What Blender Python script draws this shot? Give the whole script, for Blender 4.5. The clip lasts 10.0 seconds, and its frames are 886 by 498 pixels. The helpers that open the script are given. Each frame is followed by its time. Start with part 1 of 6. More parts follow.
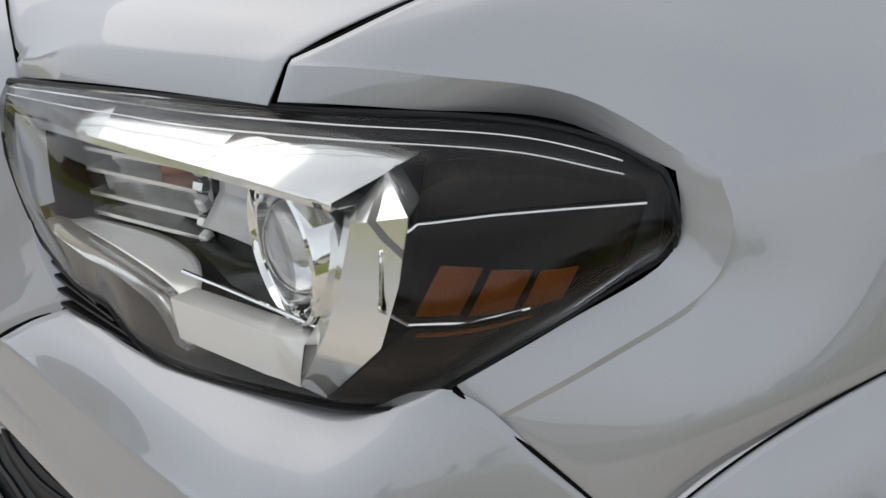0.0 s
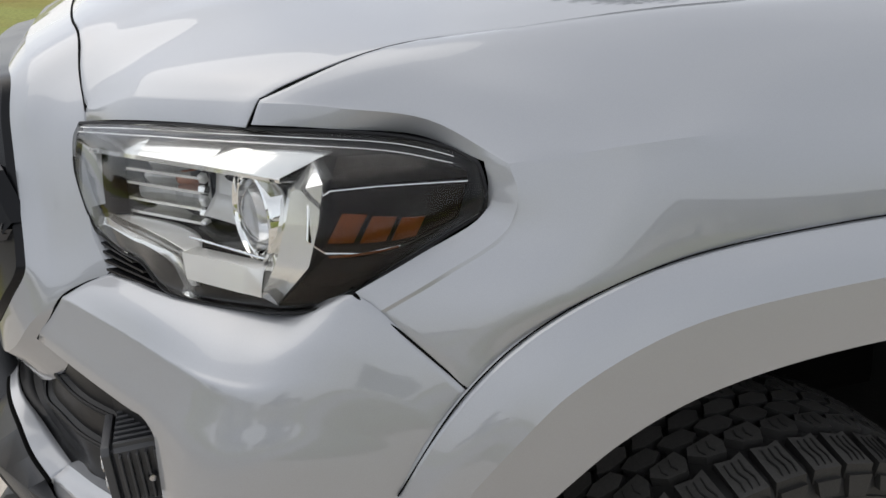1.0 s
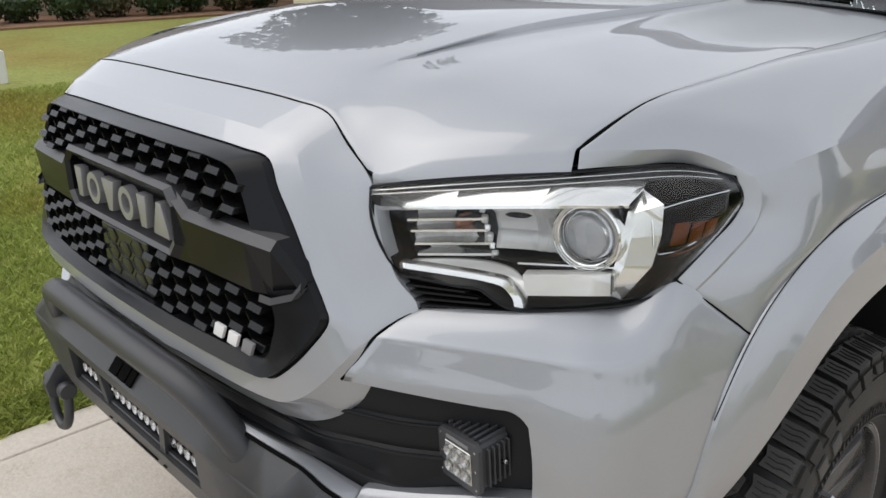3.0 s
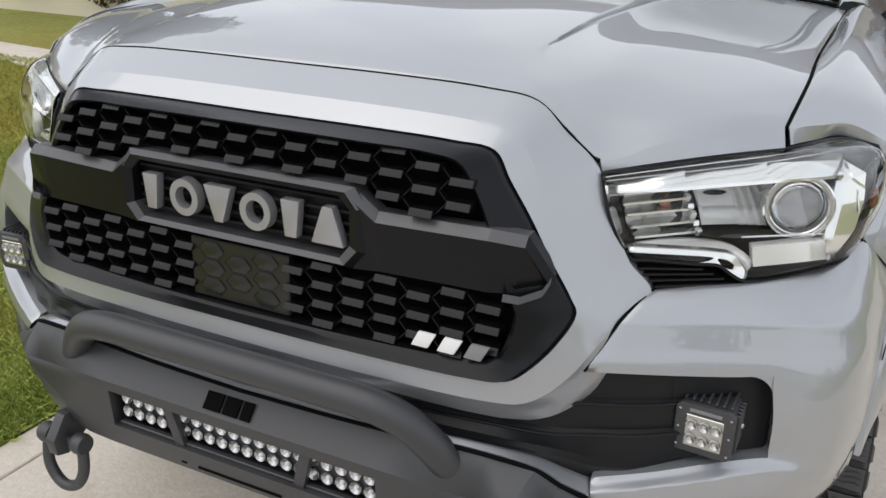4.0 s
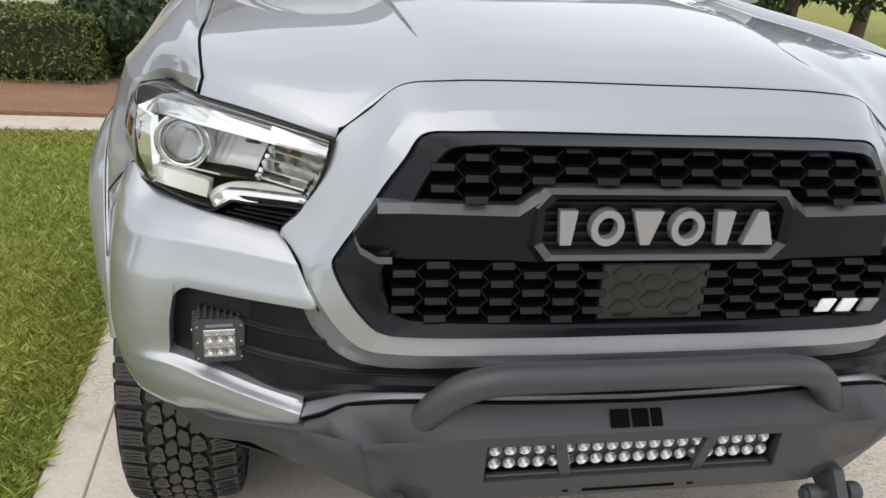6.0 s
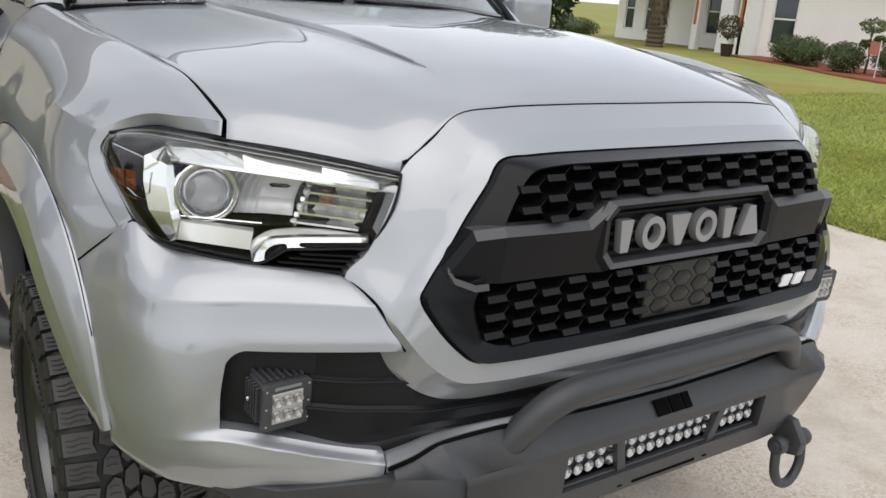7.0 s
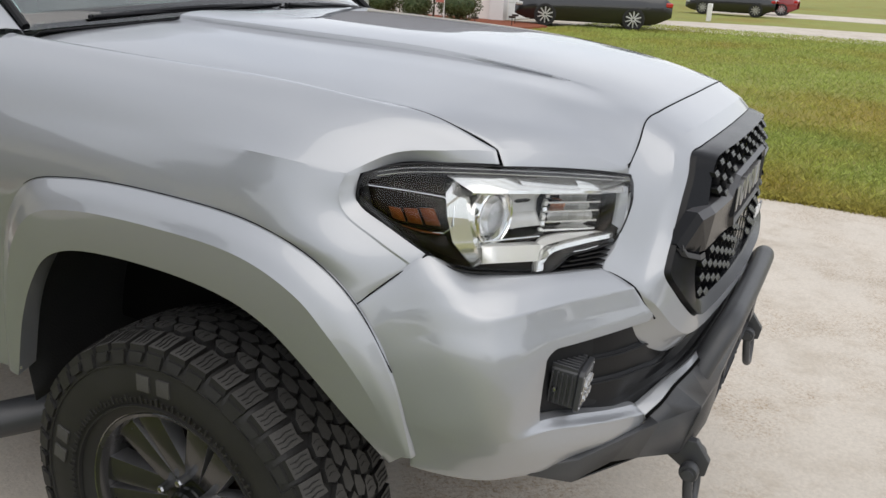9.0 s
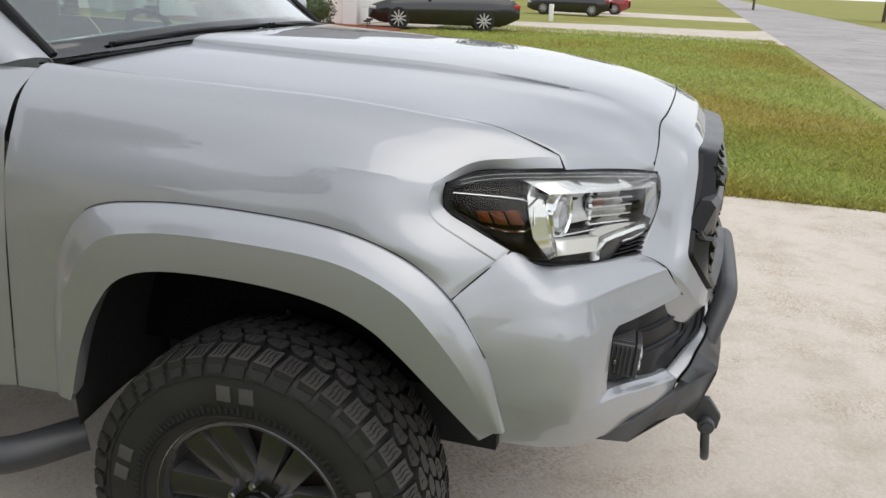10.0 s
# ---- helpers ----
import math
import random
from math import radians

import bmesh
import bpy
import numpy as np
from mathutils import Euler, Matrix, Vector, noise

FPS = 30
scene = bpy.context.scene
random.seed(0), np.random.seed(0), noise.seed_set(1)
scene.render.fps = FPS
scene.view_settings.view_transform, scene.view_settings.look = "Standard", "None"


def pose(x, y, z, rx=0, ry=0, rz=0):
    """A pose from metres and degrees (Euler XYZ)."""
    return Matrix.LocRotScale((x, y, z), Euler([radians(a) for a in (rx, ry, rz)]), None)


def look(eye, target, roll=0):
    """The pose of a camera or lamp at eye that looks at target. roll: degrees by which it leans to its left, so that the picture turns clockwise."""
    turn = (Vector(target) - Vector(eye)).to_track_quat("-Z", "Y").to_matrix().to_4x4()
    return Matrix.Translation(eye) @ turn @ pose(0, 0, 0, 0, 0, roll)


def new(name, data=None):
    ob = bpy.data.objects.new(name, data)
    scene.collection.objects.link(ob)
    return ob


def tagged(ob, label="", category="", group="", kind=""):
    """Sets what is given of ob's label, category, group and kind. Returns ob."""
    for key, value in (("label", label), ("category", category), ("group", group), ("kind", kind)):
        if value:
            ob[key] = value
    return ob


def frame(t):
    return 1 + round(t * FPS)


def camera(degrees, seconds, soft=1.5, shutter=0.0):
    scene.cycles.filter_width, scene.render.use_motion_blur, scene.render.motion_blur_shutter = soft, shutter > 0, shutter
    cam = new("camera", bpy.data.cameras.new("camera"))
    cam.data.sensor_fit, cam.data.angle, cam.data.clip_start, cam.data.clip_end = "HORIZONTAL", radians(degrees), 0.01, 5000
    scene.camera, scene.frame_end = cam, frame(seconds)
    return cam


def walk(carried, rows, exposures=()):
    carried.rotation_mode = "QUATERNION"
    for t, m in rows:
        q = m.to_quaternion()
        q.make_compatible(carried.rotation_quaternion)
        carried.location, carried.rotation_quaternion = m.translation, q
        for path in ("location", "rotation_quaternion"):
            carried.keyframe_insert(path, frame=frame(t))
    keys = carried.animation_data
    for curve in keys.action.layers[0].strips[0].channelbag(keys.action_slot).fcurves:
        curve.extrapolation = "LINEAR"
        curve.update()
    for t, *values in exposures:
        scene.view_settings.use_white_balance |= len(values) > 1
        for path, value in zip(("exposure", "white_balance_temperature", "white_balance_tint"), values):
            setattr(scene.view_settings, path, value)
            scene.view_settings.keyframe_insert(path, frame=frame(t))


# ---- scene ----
cam = camera(56.2, 10.0)
PATH = [
    (0, (1.202, -0.658, 1.344), (-0.44, -0.041, 0.383), 0.4),
    (0.5, (1.358, -0.703, 1.37), (-0.344, -0.079, 0.524), 0.6),
    (1, (1.546, -0.688, 1.377), (-0.192, -0.039, 0.63), 0.3),
    (1.5, (1.651, -0.804, 1.408), (-0.07, -0.034, 0.74), 0.1),
    (2, (1.685, -1.048, 1.434), (0.073, -0.067, 0.771), 0.7),
    (2.5, (1.522, -1.228, 1.477), (0.08, -0.065, 0.723), 0.3),
    (2.7, (1.453, -1.291, 1.466), (0.023, -0.096, 0.74), -0.2),
    (3.8, (0.951, -1.817, 1.453), (0.056, -0.171, 0.754), 1.7),
    (4, (0.766, -1.83, 1.446), (-0.014, -0.131, 0.734), 2.1),
    (4.5, (0.466, -1.891, 1.468), (-0.076, -0.118, 0.72), 2.1),
    (5, (0.122, -2.039, 1.508), (-0.113, -0.215, 0.721), 3.0),
    (5.5, (-0.263, -2.052, 1.463), (-0.203, -0.206, 0.696), 3.4),
    (5.7, (-0.393, -2.044, 1.479), (-0.222, -0.201, 0.72), 3.6),
    (6.8, (-1.043, -1.893, 1.443), (-0.077, -0.255, 0.822), 4.4),
    (7, (-1.145, -1.816, 1.419), (-0.065, -0.24, 0.826), 4.3),
    (7.5, (-1.438, -1.692, 1.414), (-0.115, -0.312, 0.825), 4.6),
    (8, (-1.671, -1.56, 1.487), (-0.192, -0.351, 0.896), 4.0),
    (8.5, (-1.826, -1.268, 1.473), (-0.229, -0.231, 0.861), 2.7),
    (9, (-1.99, -1.115, 1.486), (-0.291, -0.271, 0.852), 3.1),
    (9.5, (-2.232, -0.988, 1.534), (-0.435, -0.373, 0.905), 4.3),
    (10, (-2.291, -0.803, 1.514), (-0.462, -0.276, 0.902), 2.5),
]
walk(cam, [(t, look(eye, target, roll)) for t, eye, target, roll in PATH],
     [(0, -0.03), (1, 0.04), (2.5, 0.14), (4, 0.28), (5.5, 0.46), (7, 0.22), (8.5, 0.15), (10, 0.21)])

# ---- light ----
SUN_EL, SUN_AZ = 56, 222          # height and compass turn of the sun, degrees
world = bpy.data.worlds.new("sky")
scene.world = world
world.use_nodes = True
wn = world.node_tree.nodes
wl = world.node_tree.links
wn.clear()
w_out = wn.new("ShaderNodeOutputWorld")
w_bg = wn.new("ShaderNodeBackground")
w_sky = wn.new("ShaderNodeTexSky")
w_sky.sky_type = "NISHITA"
w_sky.sun_disc = False
w_sky.sun_elevation = radians(SUN_EL)
w_sky.sun_rotation = radians(SUN_AZ)
w_sky.air_density, w_sky.dust_density = 1.0, 2.0
w_geo = wn.new("ShaderNodeTexCoord")
w_noise = wn.new("ShaderNodeTexNoise")
w_noise.inputs["Scale"].default_value = 2.2
w_noise.inputs["Detail"].default_value = 6
w_noise.inputs["Roughness"].default_value = 0.55
w_ramp = wn.new("ShaderNodeValToRGB")
w_ramp.color_ramp.elements[0].position, w_ramp.color_ramp.elements[1].position = 0.30, 0.66
w_ramp.color_ramp.elements[0].color, w_ramp.color_ramp.elements[1].color = (0.48, 0.48, 0.48, 1), (0.78, 0.78, 0.78, 1)
w_mix = wn.new("ShaderNodeMix")
w_mix.data_type = "RGBA"
w_mix.inputs["B"].default_value = (10.3, 10.3, 10.5, 1)      # bright thin cloud
wl.new(w_geo.outputs["Generated"], w_noise.inputs["Vector"])
wl.new(w_noise.outputs["Fac"], w_ramp.inputs["Fac"])
wl.new(w_ramp.outputs["Color"], w_mix.inputs["Factor"])
wl.new(w_sky.outputs["Color"], w_mix.inputs["A"])
w_xyz = wn.new("ShaderNodeSeparateXYZ")
w_rise = wn.new("ShaderNodeMapRange")            # bright haze near the horizon
w_rise.inputs["From Max"].default_value = 0.75
w_rise.inputs["To Min"].default_value, w_rise.inputs["To Max"].default_value = 1.06, 0.88
w_mul = wn.new("ShaderNodeMix")
w_mul.data_type, w_mul.blend_type = "RGBA", "MULTIPLY"
w_mul.inputs["Factor"].default_value = 1
wl.new(w_geo.outputs["Generated"], w_xyz.inputs[0])
wl.new(w_xyz.outputs["Z"], w_rise.inputs["Value"])
wl.new(w_mix.outputs["Result"], w_mul.inputs["A"])
wl.new(w_rise.outputs["Result"], w_mul.inputs["B"])
wl.new(w_mul.outputs["Result"], w_bg.inputs["Color"])
w_bg.inputs["Strength"].default_value = 0.121
wl.new(w_bg.outputs["Background"], w_out.inputs["Surface"])

sun = new("sun", bpy.data.lights.new("sun", "SUN"))
sun.data.energy, sun.data.angle, sun.data.color = 0.8, radians(65), (1.0, 0.95, 0.87)
az = radians(SUN_AZ)
sun_way = Vector((math.sin(az) * math.cos(radians(SUN_EL)), math.cos(az) * math.cos(radians(SUN_EL)), math.sin(radians(SUN_EL))))
sun.matrix_world = look(sun_way * 50, (0, 0, 0))


# ---- materials ----
def material(name, color, rough=0.5, metal=0.0, coat=0.0, coat_rough=0.03, vary=0.06, scale=8.0, bump=0.0, bump_scale=60.0,
             fine=0.0, fine_scale=300.0, trans=0.0, ior=1.45, emit=None, spec=0.5, island=0.0, rand=0.0, rvary=0.0):
    """A surface with large and small variation of colour, roughness and relief, at world size."""
    m = bpy.data.materials.new(name)
    m.use_nodes = True
    n, l = m.node_tree.nodes, m.node_tree.links
    b = n["Principled BSDF"]
    b.inputs["Roughness"].default_value = rough
    b.inputs["Metallic"].default_value = metal
    b.inputs["Coat Weight"].default_value = coat
    b.inputs["Coat Roughness"].default_value = coat_rough
    b.inputs["Transmission Weight"].default_value = trans
    b.inputs["IOR"].default_value = ior
    b.inputs["Specular IOR Level"].default_value = spec
    tc = n.new("ShaderNodeTexCoord")
    big = n.new("ShaderNodeTexNoise")
    big.inputs["Scale"].default_value, big.inputs["Detail"].default_value = scale, 5
    l.new(tc.outputs["Object"], big.inputs["Vector"])
    ramp = n.new("ShaderNodeMix")
    ramp.data_type = "RGBA"
    ramp.inputs["A"].default_value = (*[c * (1 - vary) for c in color], 1)
    ramp.inputs["B"].default_value = (*[min(1, c * (1 + vary)) for c in color], 1)
    l.new(big.outputs["Fac"], ramp.inputs["Factor"])
    out = ramp.outputs["Result"]
    if fine:
        sm = n.new("ShaderNodeTexNoise")
        sm.inputs["Scale"].default_value, sm.inputs["Detail"].default_value = fine_scale, 2
        l.new(tc.outputs["Object"], sm.inputs["Vector"])
        mm = n.new("ShaderNodeMath")
        mm.operation = "MULTIPLY_ADD"
        mm.inputs[1].default_value, mm.inputs[2].default_value = 2 * fine, 1 - fine
        l.new(sm.outputs["Fac"], mm.inputs[0])
        mul = n.new("ShaderNodeMix")
        mul.data_type, mul.blend_type = "RGBA", "MULTIPLY"
        mul.inputs["Factor"].default_value = 1
        l.new(out, mul.inputs["A"])
        l.new(mm.outputs[0], mul.inputs["B"])
        out = mul.outputs["Result"]
    if island or rand:
        src = n.new("ShaderNodeNewGeometry").outputs["Random Per Island"] if island else n.new("ShaderNodeObjectInfo").outputs["Random"]
        k = island or rand
        mm = n.new("ShaderNodeMath")
        mm.operation = "MULTIPLY_ADD"
        mm.inputs[1].default_value, mm.inputs[2].default_value = 2 * k, 1 - k
        l.new(src, mm.inputs[0])
        mul = n.new("ShaderNodeMix")
        mul.data_type, mul.blend_type = "RGBA", "MULTIPLY"
        mul.inputs["Factor"].default_value = 1
        l.new(out, mul.inputs["A"])
        l.new(mm.outputs[0], mul.inputs["B"])
        out = mul.outputs["Result"]
    l.new(out, b.inputs["Base Color"])
    if rvary:
        mr = n.new("ShaderNodeMath")
        mr.operation = "MULTIPLY_ADD"
        mr.inputs[1].default_value, mr.inputs[2].default_value = 2 * rvary, rough - rvary
        l.new(big.outputs["Fac"], mr.inputs[0])
        l.new(mr.outputs[0], b.inputs["Roughness"])
    if bump:
        bn = n.new("ShaderNodeTexNoise")
        bn.inputs["Scale"].default_value, bn.inputs["Detail"].default_value = bump_scale, 4
        l.new(tc.outputs["Object"], bn.inputs["Vector"])
        bp = n.new("ShaderNodeBump")
        bp.inputs["Strength"].default_value, bp.inputs["Distance"].default_value = bump, 0.01
        l.new(bn.outputs["Fac"], bp.inputs["Height"])
        l.new(bp.outputs["Normal"], b.inputs["Normal"])
    if emit:
        b.inputs["Emission Color"].default_value, b.inputs["Emission Strength"].default_value = (*emit[0], 1), emit[1]
    return m


PAINT = material("silver_paint", (0.380, 0.395, 0.42), 0.46, 0.65, 1.0, 0.02, 0.02, 3, fine=0.10, fine_scale=1500, rvary=0.02)
PAINT.node_tree.nodes["Principled BSDF"].inputs["Coat IOR"].default_value = 1.65
BLACK = material("black_plastic", (0.010, 0.0105, 0.012), 0.40, 0, 0, spec=0.28, vary=0.2, scale=20, fine=0.1, fine_scale=500, bump=0.03, bump_scale=400, rvary=0.08)
SATIN = material("satin_black_grille", (0.0065, 0.0070, 0.0085), 0.25, 0, 0.0, spec=0.25, vary=0.15, scale=10, rvary=0.06, bump=0.015, bump_scale=500)
WEB = material("grille_web", (0.0065, 0.0068, 0.0075), 0.26, 0, 0.0, spec=0.27, vary=0.15, scale=10, rvary=0.06, bump=0.015, bump_scale=500)
TRIM = material("grey_grille_edge", (0.085, 0.085, 0.09), 0.38, 0.3, 0, vary=0.08, scale=12)
LETTER = material("grey_emblem", (0.36, 0.36, 0.37), 0.3, 0.5, 0, vary=0.06, scale=30)
STEEL = material("black_powder_coat", (0.047, 0.0485, 0.0525), 0.40, 0.0, 0, spec=0.55, vary=0.15, scale=6, fine=0.2, fine_scale=900, bump=0.10, bump_scale=700, rvary=0.06)
CHROME = material("chrome", (0.86, 0.86, 0.85), 0.06, 1.0, vary=0.02, scale=6)
CLEAR = material("clear_lens", (0.97, 0.98, 0.98), 0.0, 0, trans=1.0, ior=1.22, vary=0.0)
BALL = material("projector_glass", (0.78, 0.79, 0.81), 0.0, 0, 0.6, trans=0.85, ior=1.48, vary=0.0)
BEZEL = material("bright_bezel", (0.80, 0.80, 0.78), 0.16, 0.85, 0.3, vary=0.03, scale=20)
PALE = material("pale_reflector", (0.80, 0.80, 0.79), 0.28, 0.30, 0.3, vary=0.06, scale=40, bump=0.05, bump_scale=80)
MILKY = material("hazy_reflector", (0.70, 0.70, 0.70), 0.36, 0.18, 0.3, vary=0.14, scale=60, bump=0.10, bump_scale=90)
BOWL = material("lamp_bowl", (0.60, 0.60, 0.60), 0.16, 0.92, 0.0, vary=0.08, scale=40, bump=0.04, bump_scale=70)
HEX = material("sensor_hexagon", (0.017, 0.0185, 0.0165), 0.20, 0, 0.0, vary=0.2, scale=15)
CUP = material("led_cup", (0.45, 0.45, 0.45), 0.25, 0.8, vary=0.1, scale=60)
SMOKE = material("smoked_lens", (0.006, 0.004, 0.003), 0.22, 0, 0.0, vary=0.1, scale=15, spec=0.10)
AMBER = material("amber_reflector", (0.105, 0.028, 0.004), 0.5, 0, 0.0, spec=0.1, vary=0.2, scale=200, bump=0.2, bump_scale=500)
AMBERBULB = material("amber_bulb", (0.42, 0.19, 0.12), 0.2, 0, 0.5, vary=0.15, scale=80)
RUBBER = material("tyre_rubber", (0.020, 0.0195, 0.019), 0.55, 0, vary=0.25, scale=14, fine=0.15, fine_scale=260, bump=0.1, bump_scale=300, rvary=0.08)
TREADTOP = material("worn_tread_rubber", (0.062, 0.060, 0.057), 0.6, 0, vary=0.25, scale=14, fine=0.2, fine_scale=260, bump=0.1, bump_scale=300, rvary=0.08, island=0.18)
RIM = material("grey_alloy", (0.095, 0.095, 0.098), 0.26, 0.80, 0.3, vary=0.1, scale=12, rvary=0.05)
MACHINED = material("machined_alloy", (0.32, 0.32, 0.33), 0.30, 0.9, vary=0.06, scale=20)
LUG = material("lug_steel", (0.45, 0.45, 0.46), 0.25, 1.0, vary=0.1, scale=60)
LED = material("led_reflector", (0.50, 0.50, 0.47), 0.22, 0.9, 0.3, vary=0.15, scale=90)
LEDY = material("led_chip", (0.55, 0.53, 0.42), 0.35, 0, 0.3, vary=0.2, scale=200)
GLASS = material("tinted_glass", (0.62, 0.76, 0.73), 0.0, 0, 0.8, 0.0, trans=1.0, ior=1.5, vary=0.0)
GLASS.node_tree.nodes["Principled BSDF"].inputs["Coat IOR"].default_value = 1.9
WHITE = material("white_decal", (0.80, 0.80, 0.80), 0.4, vary=0.03)
GREYD = material("grey_decal", (0.22, 0.22, 0.23), 0.4, vary=0.05)
RED = material("red_decal", (0.45, 0.02, 0.02), 0.35, vary=0.1)
GLOSS = material("gloss_black_panel", (0.008, 0.009, 0.008), 0.18, 0, 0.0, spec=0.35, vary=0.1, scale=10)
# near-black for painted shade in gaps and cavities, and for the louvre insert
VOID = material("cavity_shade_black", (0.004, 0.004, 0.004), 0.9, vary=0.2, spec=0.08)
LINER = material("wheel_liner_felt", (0.012, 0.012, 0.013), 0.8, vary=0.3, scale=15, bump=0.15, bump_scale=200)
RUST = material("brown_suspension", (0.06, 0.04, 0.03), 0.7, vary=0.4, scale=20, bump=0.1)
SEAT = material("grey_cabin", (0.11, 0.11, 0.115), 0.7, vary=0.2)


# ---- shape helpers ----
def glide(a, b, c, d, t):
    """The point at share t between b and c of a smooth curve through a, b, c, d, even where they are unevenly spaced."""
    u, v, w = (max(1e-4, float(np.linalg.norm(q - p))) ** 0.5 for p, q in ((a, b), (b, c), (c, d)))
    m = ((b - a) / u - (c - a) / (u + v) + (c - b) / v) * v
    n = ((c - b) / v - (d - b) / (v + w) + (d - c) / w) * v
    k = t * t
    e = k * t
    return (2 * e - 3 * k + 1) * b + (e - 2 * k + t) * m + (3 * k - 2 * e) * c + (e - k) * n


def crs(pts, n):
    """n points along a smooth curve through pts."""
    p = np.array(pts, float)
    if len(p) == 2:
        return [p[0] + (p[1] - p[0]) * t for t in np.linspace(0, 1, n)]
    e = np.vstack([2 * p[0] - p[1], p, 2 * p[-1] - p[-2]])
    out = []
    for s in np.linspace(0, len(p) - 1, n):
        i = min(int(s), len(p) - 2)
        out.append(glide(e[i], e[i + 1], e[i + 2], e[i + 3], s - i))
    return out


def crk(pts, k):
    """A smooth curve through pts with k steps between each two."""
    return crs(pts, k * (len(pts) - 1) + 1)


def sheet(bm, rows, nu=24, nv=24, s=1):
    """A smooth sheet over rows of control points; s = -1 mirrors it across the truck."""
    along = [crs(r, nu) for r in rows]
    return weave(bm, [crs([r[k] for r in along], nv) for k in range(nu)], s)


def panel(bm, rows, ku=5, kv=5, s=1, trim=(0, 0, 0, 0)):
    """A smooth sheet with ku and kv steps between control points; trim leaves out that many spans at the ends of the rows and of the columns."""
    along = [crk(r, ku) for r in rows]
    cols = [crk([r[i] for r in along], kv) for i in range(len(along[0]))]
    a, b, c, d = trim
    cols = cols[a * ku:len(cols) - b * ku]
    return weave(bm, [x[c * kv:len(x) - d * kv] for x in cols], s)


def weave(bm, cols, s=1):
    g = [[bm.verts.new((p[0] * s, p[1], p[2])) for p in c] for c in cols]
    for u, v in zip(g, g[1:]):
        for j in range(len(u) - 1):
            q = (u[j], v[j], v[j + 1], u[j + 1])
            bm.faces.new(q if s > 0 else q[::-1])
    return g


def strip(bm, rows, s=1):
    """Flat facets between polylines."""
    return weave(bm, [[r[i] for r in rows] for i in range(len(rows[0]))], s)


def box(bm, x0, x1, y0, y1, z0, z1, bevel=0.0, m=None, seg=1):
    vs = [bm.verts.new(v) for v in ((x0, y0, z0), (x1, y0, z0), (x1, y1, z0), (x0, y1, z0), (x0, y0, z1), (x1, y0, z1), (x1, y1, z1), (x0, y1, z1))]
    fs = [bm.faces.new([vs[i] for i in q]) for q in ((3, 2, 1, 0), (4, 5, 6, 7), (0, 1, 5, 4), (1, 2, 6, 5), (2, 3, 7, 6), (3, 0, 4, 7))]
    geo = vs
    if bevel:
        r = bmesh.ops.bevel(bm, geom=list({e for f in fs for e in f.edges}), offset=bevel, segments=seg, profile=0.6, affect="EDGES")
        geo = list({v for f in r["faces"] for v in f.verts} | {v for v in vs if v.is_valid})
    if m is not None:
        bmesh.ops.transform(bm, matrix=m, verts=geo)
    return geo


def prism(bm, outline, way, bevel=0.0):
    """A solid from a flat outline, pushed along way."""
    w = Vector(way)
    a = [bm.verts.new(p) for p in outline]
    b = [bm.verts.new(Vector(p) + w) for p in outline]
    n = len(a)
    fs = [bm.faces.new(a), bm.faces.new(b[::-1])]
    for i in range(n):
        fs.append(bm.faces.new((a[i], b[i], b[(i + 1) % n], a[(i + 1) % n])))
    if bevel:
        bmesh.ops.bevel(bm, geom=list({e for f in fs for e in f.edges}), offset=bevel, segments=2, profile=0.6, affect="EDGES")


def tube(bm, pts, r, n=16, m=48, cap=True):
    """A round bar along a smooth path."""
    path = [Vector(p) for p in crs(pts, m)]
    rings = []
    up = Vector((0, 0, 1))
    for i, p in enumerate(path):
        d = (path[min(i + 1, m - 1)] - path[max(i - 1, 0)]).normalized()
        a = d.cross(up)
        a = a.normalized() if a.length > 1e-4 else Vector((1, 0, 0))
        b = a.cross(d).normalized()
        rr = r(i / (m - 1)) if callable(r) else r
        rings.append([bm.verts.new(p + (a * math.cos(t) + b * math.sin(t)) * rr) for t in np.linspace(0, 2 * math.pi, n, endpoint=False)])
    for u, v in zip(rings, rings[1:]):
        for k in range(n):
            bm.faces.new((u[k], u[(k + 1) % n], v[(k + 1) % n], v[k]))
    if cap:
        bm.faces.new(rings[0][::-1])
        bm.faces.new(rings[-1])


def lathe(bm, prof, n=48, m=None, closed=False, a0=0, a1=2 * math.pi):
    """Turns a profile of (radius, x) round the x axis."""
    full = a1 - a0 > 6.28
    angs = np.linspace(a0, a1, n, endpoint=not full)
    g = [[bm.verts.new((x, r * math.cos(t), r * math.sin(t))) for r, x in prof] for t in angs]
    k = len(prof)
    for i in range(n if full else n - 1):
        u, v = g[i], g[(i + 1) % n]
        for j in range(k if closed else k - 1):
            bm.faces.new((u[j], u[(j + 1) % k], v[(j + 1) % k], v[j]))
    if m is not None:
        bmesh.ops.transform(bm, matrix=m, verts=[v for r in g for v in r])


